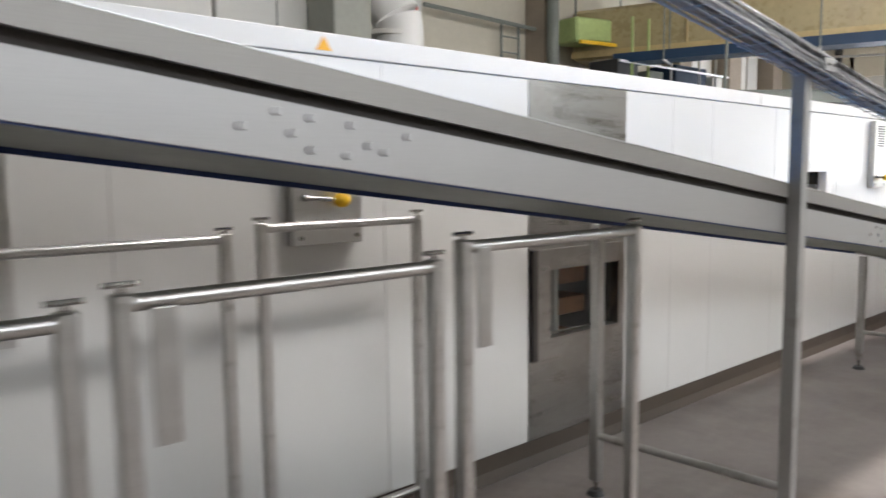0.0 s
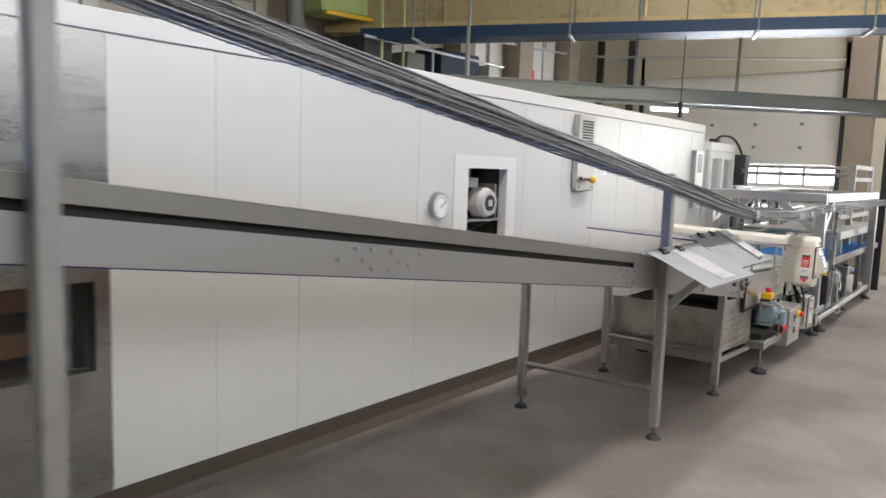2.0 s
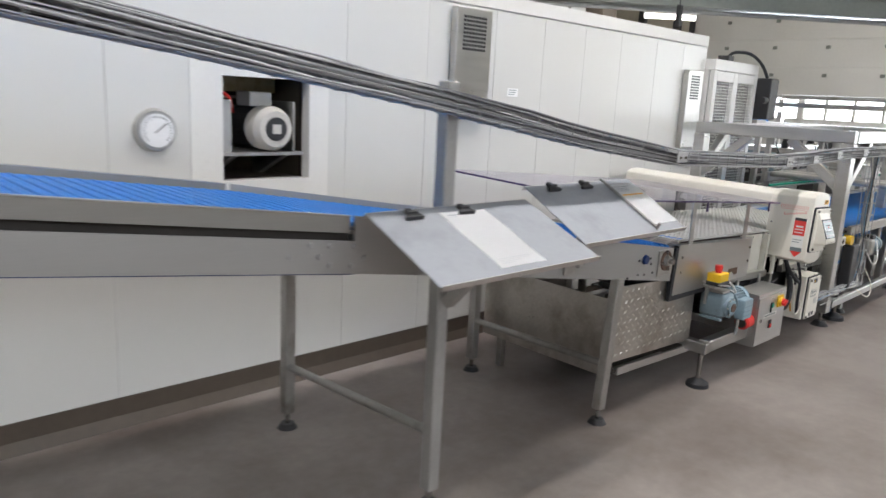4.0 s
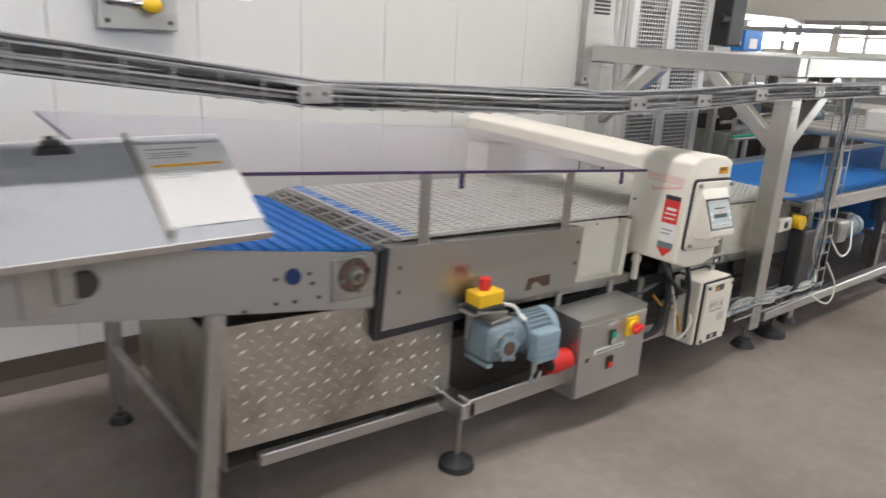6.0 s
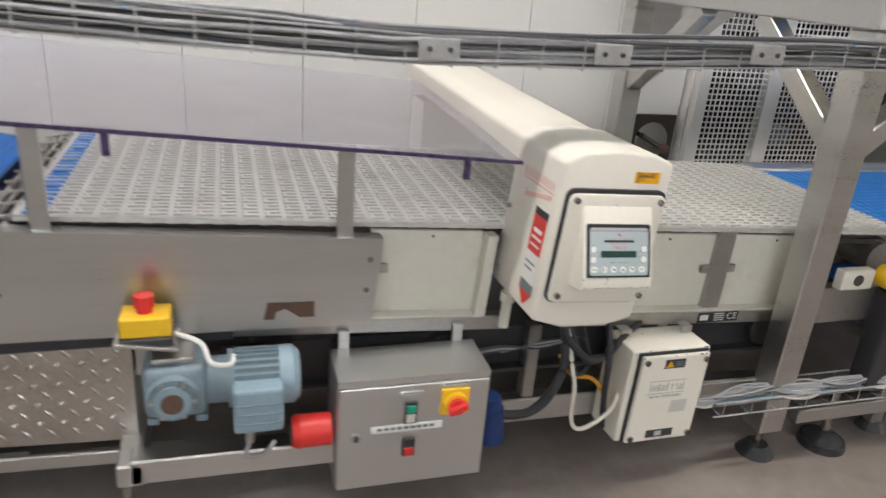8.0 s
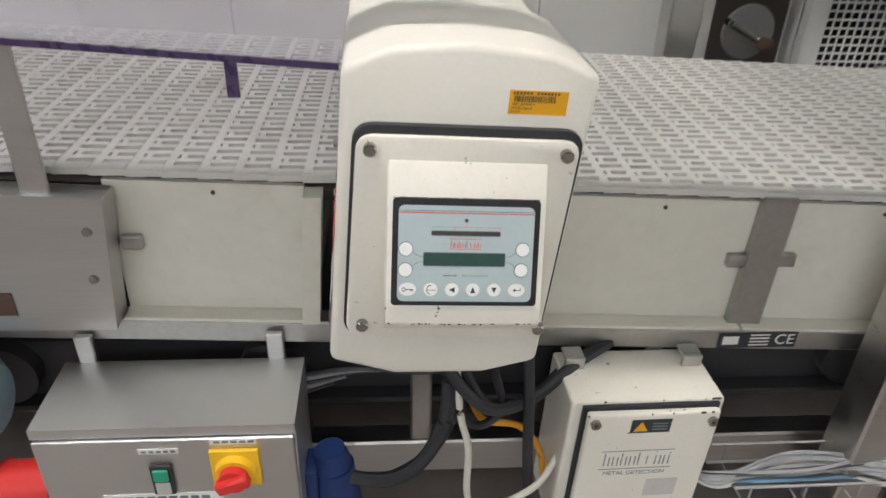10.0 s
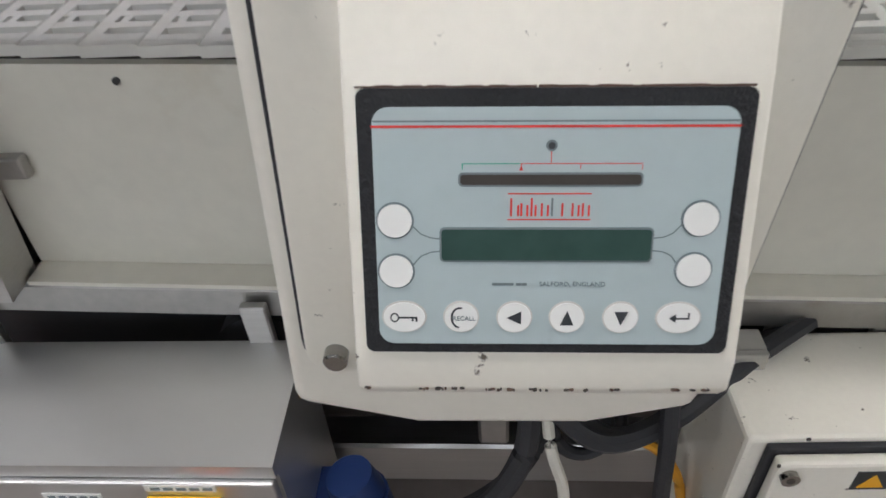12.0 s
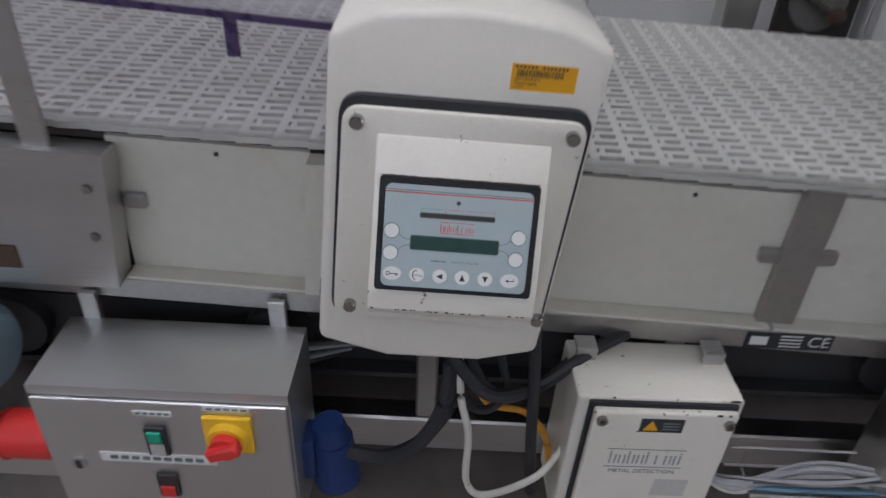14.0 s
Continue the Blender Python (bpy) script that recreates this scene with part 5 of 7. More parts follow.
for x in (6.822, 6.925):
    box(b := BM(), x - 0.012, x + 0.012, 1.10, 1.22, 0.368, 0.3845, 0.003)
    part("mounting_foot", b, M_MOTOR, gm)
rod(b := BM(), (7.0, 1.16, 0.44), (7.10, 1.16, 0.44), 0.062, 28)
part("motor_body", b, M_MOTOR, gm, smooth=True)
for k in range(24):
    a = 2 * math.pi * k / 24
    bar(b := BM(), (7.0, 1.16 + 0.064 * math.cos(a), 0.44 + 0.064 * math.sin(a)), (7.098, 1.16 + 0.064 * math.cos(a), 0.44 + 0.064 * math.sin(a)), 0.005, 0.012, 0)
    part("fin", b, M_MOTOR, gm)
rod(b := BM(), (7.10, 1.16, 0.44), (7.132, 1.16, 0.44), 0.070, 28)
cone(b, (7.132, 1.16, 0.44), (7.148, 1.16, 0.44), 0.071, 0.055, 28)
part("fan_cover", b, M_MOTORL, gm, "light blue fan cover", True)
box(b := BM(), 6.995, 7.105, 1.055, 1.11, 0.352, 0.465, 0.008)
part("terminal_box", b, M_MOTORL, gm)
for z in (0.375, 0.40, 0.425):
    box(b := BM(), 6.997, 7.103, 1.0535, 1.0555, z, z + 0.003)
    part("box_rib", b, M_MOTOR, gm)
cone(b := BM(), (6.868, 1.0635, 0.445), (6.868, 1.0655, 0.445), 0.040, 0.040, 26)
part("seal_ring", b, M_MOTORL, gm, smooth=True)
rod(b := BM(), (7.03, 1.1, 0.30), (7.03, 1.1, 0.342), 0.011, 10)
part("gland", b, M_DULL, gm)
pipe(b := BM(), curve_pts([(7.03, 1.1, 0.30), (7.02, 1.1, 0.26), (7.06, 1.11, 0.25), (7.09, 1.12, 0.28)]), 0.006)
part("cable", b, M_CABLE, gm)
pipe(b := BM(), curve_pts([(6.87, 1.15, 0.575), (6.93, 1.12, 0.56), (6.95, 1.1, 0.52), (6.99, 1.12, 0.50), (7.0, 1.15, 0.505)]), 0.006)
part("cable", b, M_WHITE, gm)

cee = thing("power_plug", "round red industrial power plug on the cabinet", "plug")
rod(b := BM(), (7.145, 1.12, 0.298), (7.222, 1.12, 0.298), 0.040, 28)
cone(b, (7.128, 1.12, 0.298), (7.145, 1.12, 0.298), 0.036, 0.043, 28)
part("body", b, M_RED, cee, smooth=True)
cone(b := BM(), (7.124, 1.12, 0.298), (7.129, 1.12, 0.298), 0.028, 0.03, 22)
part("socket", b, M_DARK, cee)

cab = thing("control_cabinet", "brushed stainless control cabinet with switches hung on the frame", "cabinet", at=(0.006, 0.004, 0.026))
CX0, CX1, CZ0, CZ1, CYF, CYB = 7.224, 7.605, 0.115, 0.428, 1.066, 1.222
prism(b := BM(), [(CYF + 0.012, CZ0), (CYB, CZ0), (CYB, CZ1 + 0.004), (CYF + 0.006, CZ1), (CYF + 0.006, CZ1 - 0.018), (CYF + 0.012, CZ1 - 0.018)], "x", CX0, CX1)
part("body", b, M_CABST, cab)
box(b := BM(), CX0 + 0.002, CX1 - 0.002, CYF, CYF + 0.0115, CZ0 + 0.003, CZ1 - 0.020, 0.003)
cdoor = part("door", b, M_CABST, cab)
for x in (7.26, 7.56):
    bar(b := BM(), (x, 1.225, CZ1 - 0.02), (x, 1.225, 0.482), 0.028, 0.012, 0.002)
    part("hanger", b, M_STEELH, cab)


def on_door(name, x0, x1, z0, z1, d, mat, parent=None, bevel=0.0015, lab=""):
    box(bb := BM(), x0, x1, CYF - d, CYF - 0.0003, z0, z1, bevel)
    return part(name, bb, mat, parent or cdoor, lab)


on_door("isolator_plate", 7.478, 7.55, 0.318, 0.39, 0.008, M_YELLOW, lab="yellow isolator plate")
cone(b := BM(), (7.514, CYF - 0.02, 0.352), (7.514, CYF - 0.008, 0.352), 0.028, 0.03, 24)
part("isolator_ring", b, M_YELLOW, cdoor, smooth=True)
rod(b := BM(), (7.514, CYF - 0.034, 0.352), (7.514, CYF - 0.02, 0.352), 0.021, 20)
bar(b, (7.49, CYF - 0.034, 0.342), (7.538, CYF - 0.034, 0.360), 0.02, 0.022, 0.004)
part("isolator_knob", b, M_RED, cdoor, "red rotary knob", True)
on_door("switch_body", 7.387, 7.419, 0.302, 0.362, 0.007, M_BLACK)
box(b := BM(), 7.392, 7.414, CYF - 0.012, CYF - 0.007, 0.334, 0.356, 0.002)
part("start_key", b, M_GREEN, cdoor)
box(b := BM(), 7.392, 7.414, CYF - 0.010, CYF - 0.007, 0.306, 0.330, 0.002)
part("stop_key", b, M_FAN, cdoor)
on_door("switch_body", 7.387, 7.419, 0.205, 0.255, 0.007, M_BLACK)
box(b := BM(), 7.392, 7.414, CYF - 0.012, CYF - 0.007, 0.209, 0.232, 0.002)
part("stop_key", b, M_RED, cdoor)
on_door("tag", 7.375, 7.433, 0.382, 0.392, 0.0012, M_WHITE, bevel=0)
on_door("tag", 7.480, 7.548, 0.398, 0.408, 0.0012, M_WHITE, bevel=0)
on_door("tag", 7.307, 7.486, 0.278, 0.298, 0.0012, M_WHITE, bevel=0)
for k in range(9):
    on_door("print_bar", 7.322 + k * 0.0165, 7.334 + k * 0.0165, 0.284, 0.292, 0.0018, M_GREYINK, bevel=0)
for k in range(5):
    on_door("print_bar", 7.380 + k * 0.0105, 7.387 + k * 0.0105, 0.385, 0.389, 0.0018, M_GREYINK, bevel=0)
    on_door("print_bar", 7.486 + k * 0.0125, 7.495 + k * 0.0125, 0.401, 0.405, 0.0018, M_GREYINK, bevel=0)
cone(b := BM(), (7.27, CYF - 0.004, 0.27), (7.27, CYF, 0.27), 0.012, 0.012, 16)
part("lock", b, M_DULL, cdoor)
box(b := BM(), 7.266, 7.274, CYF - 0.006, CYF - 0.004, 0.262, 0.278)
part("lock_slot", b, M_BLACK, cdoor)
blue = thing("blue_plug", "dark blue plug connector beside the control cabinet", "plug")
cone(b := BM(), (7.650, 1.15, 0.325), (7.656, 1.15, 0.29), 0.026, 0.031, 22)
cone(b, (7.656, 1.15, 0.289), (7.662, 1.15, 0.19), 0.034, 0.04, 22)
box(b, 7.606, 7.632, 1.12, 1.18, 0.215, 0.30, 0.006)
part("body", b, M_BLUED, blue, smooth=True)

jb = thing("junction_box", "cream steel junction box with a chipped lid on the frame", "junction box")
JM = Matrix.Translation((8.149, 1.122, 0.004)) @ pose(0, 0, 0, 0, 1.6, 2.5)


def jx(name, x0, x1, y0, y1, z0, z1, mat, parent, bevel=0.003, lab=""):
    box(bb := BM(), x0, x1, y0, y1, z0, z1, bevel, JM)
    return part(name, bb, mat, parent, lab)


jx("body", -0.125, 0.13, -0.005, 0.125, 0.148, 0.440, M_CHIPS, jb, 0.005)
jx("gasket", -0.108, 0.119, -0.0125, -0.0055, 0.150, 0.437, M_RUBBER, jb, 0.002)
lid = jx("lid", -0.102, 0.116, -0.026, -0.0128, 0.153, 0.431, M_CHIPS, jb, 0.004, "chipped cream lid")
for x, z in ((-0.09, 0.415), (0.104, 0.413), (-0.09, 0.168), (0.104, 0.168)):
    bb = cone(BM(), (x, -0.032, z), (x, -0.0255, z), 0.0085, 0.0085, 14)
    bmesh.ops.transform(bb, matrix=JM, verts=bb.verts[:])
    part("bolt", bb, M_CHROME, lid, smooth=True)
    # dark disc paints the dark reflection on the bolt head
    bb = cone(BM(), (x, -0.0326, z), (x, -0.0319, z), 0.004, 0.004, 6)
    bmesh.ops.transform(bb, matrix=JM, verts=bb.verts[:])
    part("bolt_socket", bb, M_DARK, lid)
jx("danger_sticker", -0.03, 0.036, -0.0268, -0.0262, 0.392, 0.420, M_INK, lid, 0)
bb = prism(BM(), [(-0.025, 0.396), (-0.001, 0.396), (-0.013, 0.416)], "y", -0.0274, -0.0269)
bmesh.ops.transform(bb, matrix=JM, verts=bb.verts[:])
part("danger_triangle", bb, M_ORANGE, lid)
for k in range(3):
    jx("print_bar", 0.005, 0.03, -0.0274, -0.0269, 0.410 - 0.006 * k, 0.4125 - 0.006 * k, M_GREYINK, lid, 0)
for v in (0.352, 0.312):
    jx("printed_rule", -0.068, 0.055, -0.0268, -0.0262, v, v + 0.001, M_GREYINK, lid, 0)
for i, (h0, h1) in enumerate(((0.32, 0.348), (0.32, 0.340), (0.32, 0.348), (0.32, 0.340), (0.32, 0.348), (0.32, 0.340), (0.32, 0.340), (0.32, 0.340))):
    u = -0.062 + i * 0.0145
    jx("printed_bar", u, u + 0.0018, -0.0268, -0.0262, h0, h1, M_GREYINK, lid, 0)
    if i not in (4, 5):
        jx("printed_bar", u + 0.008, u + 0.0098, -0.0268, -0.0262, h0, 0.340, M_GREYINK, lid, 0)
words("lid_words", "METAL DETECTION", 0.012, JM @ Matrix.Translation((-0.006, -0.0262, 0.302)) @ pose(0, 0, 0, 90), M_GREYINK, lid)
jx("torn_sticker", 0.02, 0.075, -0.0268, -0.0262, 0.245, 0.285, M_FAN, lid, 0)
jx("rating_plate", -0.04, 0.05, -0.0268, -0.0262, 0.165, 0.19, M_INK, lid, 0)
jx("print_bar", -0.01, 0.012, -0.0274, -0.0269, 0.170, 0.185, M_FAN, lid, 0)
for x in (-0.05, 0.06):
    jx("mount", x - 0.015, x + 0.015, 0.126, 0.134, 0.40, 0.49, M_DULL, jb, 0.002)

# loose cables between the boxes
def loose(name, label, pts, r, mat):
    t = thing(name, label, "cable")
    pipe(b := BM(), curve_pts(pts, 10), r, 8)
    part("sheath", b, mat, t, smooth=True)


loose("black_cable", "thick black cable looping below the detector", [(8.13, 1.245, 0.462), (8.06, 1.20, 0.452), (7.985, 1.15, 0.428), (7.917, 1.12, 0.430), (7.873, 1.13, 0.457), (7.835, 1.15, 0.51), (7.82, 1.19, 0.575)], 0.010, M_RUBBER)
loose("black_cable", "thick black cable looping below the detector", [(8.12, 1.255, 0.447), (8.05, 1.215, 0.435), (7.99, 1.17, 0.412), (7.925, 1.14, 0.412), (7.885, 1.15, 0.45), (7.86, 1.17, 0.52), (7.85, 1.2, 0.58)], 0.009, M_RUBBER)
loose("black_cable", "thick black cable drooping to the blue plug", [(7.675, 1.14, 0.27), (7.746, 1.12, 0.281), (7.80, 1.12, 0.318), (7.838, 1.13, 0.396), (7.845, 1.15, 0.478), (7.84, 1.19, 0.575)], 0.012, M_RUBBER)
loose("black_cable", "thick black cable drooping to the blue plug", [(7.665, 1.16, 0.255), (7.74, 1.14, 0.262), (7.81, 1.15, 0.30), (7.853, 1.15, 0.39), (7.86, 1.17, 0.47), (7.865, 1.2, 0.575)], 0.010, M_RUBBER)
loose("black_cable", "black cable coiled in a loop under the detector", [(7.87, 1.19, 0.56), (7.862, 1.16, 0.45), (7.875, 1.15, 0.385), (7.905, 1.15, 0.37), (7.935, 1.16, 0.40), (7.925, 1.18, 0.45), (7.90, 1.2, 0.55)], 0.007, M_RUBBER)
loose("black_cable", "black cable dropping behind the junction box", [(7.965, 1.16, 0.56), (7.972, 1.13, 0.442), (7.98, 1.13, 0.32), (7.992, 1.13, 0.20)], 0.009, M_RUBBER)
loose("grey_cable", "thin grey cable hanging in a loop", [(7.855, 1.19, 0.56), (7.862, 1.13, 0.426), (7.878, 1.12, 0.348), (7.881, 1.11, 0.243), (7.915, 1.10, 0.225), (7.994, 1.11, 0.265), (8.04, 1.15, 0.30)], 0.006, M_WPLATE)
loose("orange_cable", "thin orange cable below the detector", [(7.885, 1.24, 0.38), (7.91, 1.2, 0.336), (7.975, 1.2, 0.317), (8.013, 1.19, 0.273), (8.03, 1.18, 0.20)], 0.006, M_CABLEO)
for k in range(5):
    loose("thin_cable", "thin grey cable under the belt frame", [(7.60, 1.25, 0.40 - 0.01 * k), (7.7, 1.24 + 0.02 * k, 0.42 - 0.02 * k), (7.82, 1.25, 0.40 + 0.005 * k), (7.95, 1.26, 0.42)], 0.004, M_CABLE if k % 2 else M_CABLEK)

ce = thing("rating_plate", "black rating plate with white marks on the conveyor rail", "plate")
box(b := BM(), 8.32, 8.46, 1.2375, 1.2392, 0.450, 0.482)
part("sheet", b, M_INK, ce)
words("plate_word", "CE", 0.03, pose(8.438, 1.2372, 0.466, 90), M_WHITE, ce)
for k in range(4):
    box(b := BM(), 8.375, 8.41, 1.2365, 1.2374, 0.455 + 0.007 * k, 0.4575 + 0.007 * k)
    part("print_bar", b, M_WHITE, ce)
box(b := BM(), 8.327, 8.355, 1.2365, 1.2374, 0.458, 0.475)
part("emblem", b, M_WHITE, ce)
# hooks and chipped edges of the junction box
for x in (-0.10, 0.105):
    jx("hook", x - 0.017, x + 0.017, 0.075, 0.082, 0.41, 0.462, M_STEELH, jb, 0.002)
    jx("hook", x - 0.017, x + 0.017, 0.0825, 0.11, 0.456, 0.462, M_STEELH, jb, 0.002)
jrng = random.Random(5)
for k in range(14):
    x = jrng.uniform(-0.11, 0.125) if k % 3 else jrng.uniform(0.07, 0.128)
    w, h = jrng.uniform(0.001, 0.004), jrng.uniform(0.0005, 0.0012)
    if k % 2:
        jx("paint_chip", x, x + w, -0.0055, -0.0045 + h, 0.4375, 0.4403, M_DARK, jb, 0)
    else:
        jx("paint_chip", min(x, 0.10), min(x, 0.10) + w, -0.0263, -0.0245, 0.4280, 0.4312, M_DARK, lid, 0)
for k in range(7):
    y = jrng.uniform(0.0, 0.11)
    jx("paint_chip", 0.1275, 0.1303, y, y + jrng.uniform(0.002, 0.008), 0.4365, 0.4402, M_DARK, jb, 0)

# ---- gantry frame ----
gan = thing("gantry_frame", "stainless box-section gantry frame over the conveyor", "frame")
GZ = 1.352
PN, PB = (8.60, 1.17), (8.54, 2.22)
for x, y in (PN, PB, (11.6, 1.16), (11.6, 2.22)):
    bar(b := BM(), (x, y, 0.10), (x, y, GZ - 0.045), 0.085, 0.085)
    leg = part("post", b, M_STEEL, gan)
    rod(b := BM(), (x, y, 0.03), (x, y, 0.10), 0.012, 10)
    part("foot_stem", b, M_CHROME, leg)
    cone(b := BM(), (x, y, 0), (x, y, 0.035), 0.06, 0.035, 22)
    part("foot_pad", b, M_RUBBER, leg, smooth=True)
for p, q in (((PN[0], PN[1] - 0.04), (PB[0], PB[1] + 0.04)), ((PN[0] + 0.045, PN[1]), (11.6, 1.16)), ((PB[0] + 0.045, PB[1]), (11.6, 2.22)), ((11.6, 1.2), (11.6, 2.18))):
    bar(b := BM(), (p[0], p[1], GZ), (q[0], q[1], GZ), 0.085, 0.085)
    part("top_beam", b, M_STEELH, gan)
for p, q in (((PN[0], PN[1] + 0.03, 1.0), (PN[0] - 0.03, PN[1] + 0.38, GZ - 0.04)), ((PB[0], PB[1] - 0.03, 1.0), (PB[0] + 0.03, PB[1] - 0.38, GZ - 0.04)),
             ((PN[0] + 0.03, PN[1], 1.0), (PN[0] + 0.40, PN[1], GZ - 0.04)), ((PB[0] + 0.03, PB[1], 1.0), (PB[0] + 0.40, PB[1], GZ - 0.04))):
    bar(b := BM(), p, q, 0.06, 0.06)
    part("brace", b, M_STEEL, gan)
bar(b := BM(), (8.70, 1.16, 0.14), (11.6, 1.16, 0.17), 0.05, 0.05)
part("low_rail", b, M_STEELH, gan)

# ---- grilled enclosure at the end of the housing ----
gr = thing("grille_enclosure", "white framed enclosure with square mesh doors", "enclosure")
GX0, GX1, GFY, GT = 9.02, 9.86, 2.42, 1.82
# black back plate: the enclosure's inner shade is put into its colour
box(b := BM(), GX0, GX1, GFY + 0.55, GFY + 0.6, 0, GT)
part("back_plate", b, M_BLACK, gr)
for x in (GX0, GX1 - 0.03):
    box(b := BM(), x, x + 0.03, GFY + 0.05, GFY + 0.55, 0, GT)
    part("side_plate", b, M_TRIM, gr)
# dark sheets over the white sides stand in for shade behind the mesh
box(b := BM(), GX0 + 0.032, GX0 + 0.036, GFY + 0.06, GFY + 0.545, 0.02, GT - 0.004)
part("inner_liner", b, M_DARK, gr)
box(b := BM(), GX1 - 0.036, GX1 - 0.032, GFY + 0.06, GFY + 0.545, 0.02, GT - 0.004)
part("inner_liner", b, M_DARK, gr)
box(b := BM(), GX0, GX1, GFY, GFY + 0.6, GT, GT + 0.09, 0.004)
part("top_box", b, M_TRIM, gr)
for x0, x1 in ((GX0, GX0 + 0.06), (GX0 + 0.37, GX0 + 0.45), (GX1 - 0.06, GX1)):
    box(b := BM(), x0, x1, GFY, GFY + 0.04, 0, GT - 0.002, 0.003)
    part("stile", b, M_TRIM, gr)
for z0, z1 in ((0.0, 0.12), (1.73, 1.815)):
    for x0, x1 in ((GX0 + 0.061, GX0 + 0.369), (GX0 + 0.451, GX1 - 0.061)):
        box(b := BM(), x0, x1, GFY, GFY + 0.04, z0, z1, 0.003)
        part("rail", b, M_TRIM, gr)
for x0, x1 in ((GX0 + 0.06, GX0 + 0.37), (GX0 + 0.45, GX1 - 0.06)):
    mesh = Boxes()
    z = 0.135
    while z < 1.725:
        mesh.add(x0, x1, GFY + 0.012, GFY + 0.016, z, z + 0.006)
        z += 0.0255
    x = x0 + 0.006
    while x < x1:
        mesh.add(x, x + 0.006, GFY + 0.0165, GFY + 0.020, 0.12, 1.73)
        x += 0.0255
    o = new("mesh_panel", mesh.mesh("mesh_panel", M_TRIM))
    o.parent = gr
rng2 = random.Random(8)
for k in range(9):
    x, z = GX0 + 0.1 + rng2.random() * 0.55, 0.5 + 0.14 * k
    box(b := BM(), x, x + 0.12, GFY + 0.2, GFY + 0.4, z, z + 0.1, 0.01)
    part("inner_block", b, M_MOTOR if k % 2 else M_BLACK, gr)
hose = thing("black_hose", "black hydraulic hose arching over the enclosure", "hose")
pipe(b := BM(), curve_pts([(9.35, 2.5, 1.93), (9.4, 2.45, 1.99), (9.6, 2.4, 1.99), (9.8, 2.38, 1.92), (9.92, 2.36, 1.80), (9.94, 2.36, 1.70)]), 0.014, 10)
part("tube", b, M_RUBBER, hose, smooth=True)
box(b := BM(), 9.30, 9.40, 2.45, 2.55, 1.911, 1.96, 0.005)
part("coupling", b, M_BLACK, hose)
blk = thing("black_drive_box", "black drive housing on a bracket beside the enclosure", "drive")
box(b := BM(), 9.88, 10.06, 2.30, 2.45, 1.43, 1.80, 0.012)
part("body", b, M_BLACK, blk)
rod(b := BM(), (9.80, 2.33, 1.60), (9.88, 2.33, 1.60), 0.03, 14)
part("handle", b, M_BLACK, blk, smooth=True)
bar(b := BM(), (9.86, 2.40, 1.40), (10.06, 2.40, 1.40), 0.05, 0.05)
part("bracket", b, M_DULL, blk)
bar(b := BM(), (10.0, 2.40, 0.0), (10.0, 2.40, 1.376), 0.05, 0.05)
part("stand", b, M_DULL, blk)

# ---- outfeed line beyond the gantry ----
of = thing("outfeed_conveyor", "blue belt outfeed conveyor with a stainless frame", "conveyor")
for y in (1.215, 2.085):
    bar(b := BM(), (9.06, y, 0.645), (12.6, y, 0.645), 0.03, 0.07)
    part("side_rail", b, M_STEELH, of)
obx = Boxes()
x = 9.08
while x < 12.5:
    yy = 1.24
    while yy < 2.05:
        obx.add(x + 0.002, x + 0.0375, yy + 0.002, yy + 0.036, 0.652, 0.670)
        yy += 0.0385
    x += 0.040
o = new("belt_mesh", obx.mesh("belt_mesh", M_BLUE))
o.parent = of
tagged(o, "blue modular plastic belt", kind="stuff")
box(b := BM(), 9.08, 12.5, 1.235, 2.065, 0.635, 0.651)
part("belt_bed", b, M_BLUED, of)
for k in range(3):
    rod(b := BM(), (9.03 + 0.02 * k, 1.22, 0.655 + 0.002 * k), (9.03 + 0.02 * k, 2.07, 0.655 + 0.002 * k), 0.007, 8)
    part("transfer_rod", b, M_DULL, of)
box(b := BM(), 9.06, 12.4, 2.09, 2.12, 0.66, 0.70, 0.004)
part("guide_rail", b, M_STEELH, of)
box(b := BM(), 8.92, 9.05, 2.06, 2.088, 0.65, 0.70, 0.004)
part("guide_block", b, M_DULL, of)
for x in (9.12, 10.4, 11.8):
    for y in (1.215, 2.085):
        bar(b := BM(), (x, y, 0.02), (x, y, 0.63), 0.05, 0.04)
        p = part("leg", b, M_DULL, of)
        cone(b := BM(), (x, y, 0), (x, y, 0.03), 0.05, 0.03, 18)
        part("foot_pad", b, M_BLACK, p)
for x in (9.12, 10.4, 11.8):
    bar(b := BM(), (x, 1.24, 0.3), (x, 2.06, 0.3), 0.04, 0.04)
    part("cross_bar", b, M_DULL, of)
cone(b := BM(), (8.92, 1.14, 0.60), (8.92, 1.195, 0.60), 0.036, 0.036, 20)
part("end_cap", b, M_YELLOW, of, "round yellow end cap", True)
box(b := BM(), 8.74, 8.86, 1.165, 1.2, 0.565, 0.63, 0.006)
part("sensor_box", b, M_WPLATE, of)
cone(b := BM(), (8.80, 1.163, 0.598), (8.80, 1.166, 0.598), 0.018, 0.018, 16)
part("sensor_lens", b, M_DARK, of)
box(b := BM(), 8.70, 8.93, 1.20, 1.24, 0.44, 0.56, 0.004)
part("motor_bracket", b, M_DULL, of)
box(b := BM(), 8.92, 9.05, 1.12, 1.20, 0.22, 0.56, 0.01)
part("chain_case", b, M_BLACK, of)
bar(b := BM(), (9.4, 1.65, 0.30), (12.4, 1.65, 0.30), 0.5, 0.02)
part("blue_drip_tray", b, M_BLUE, of)

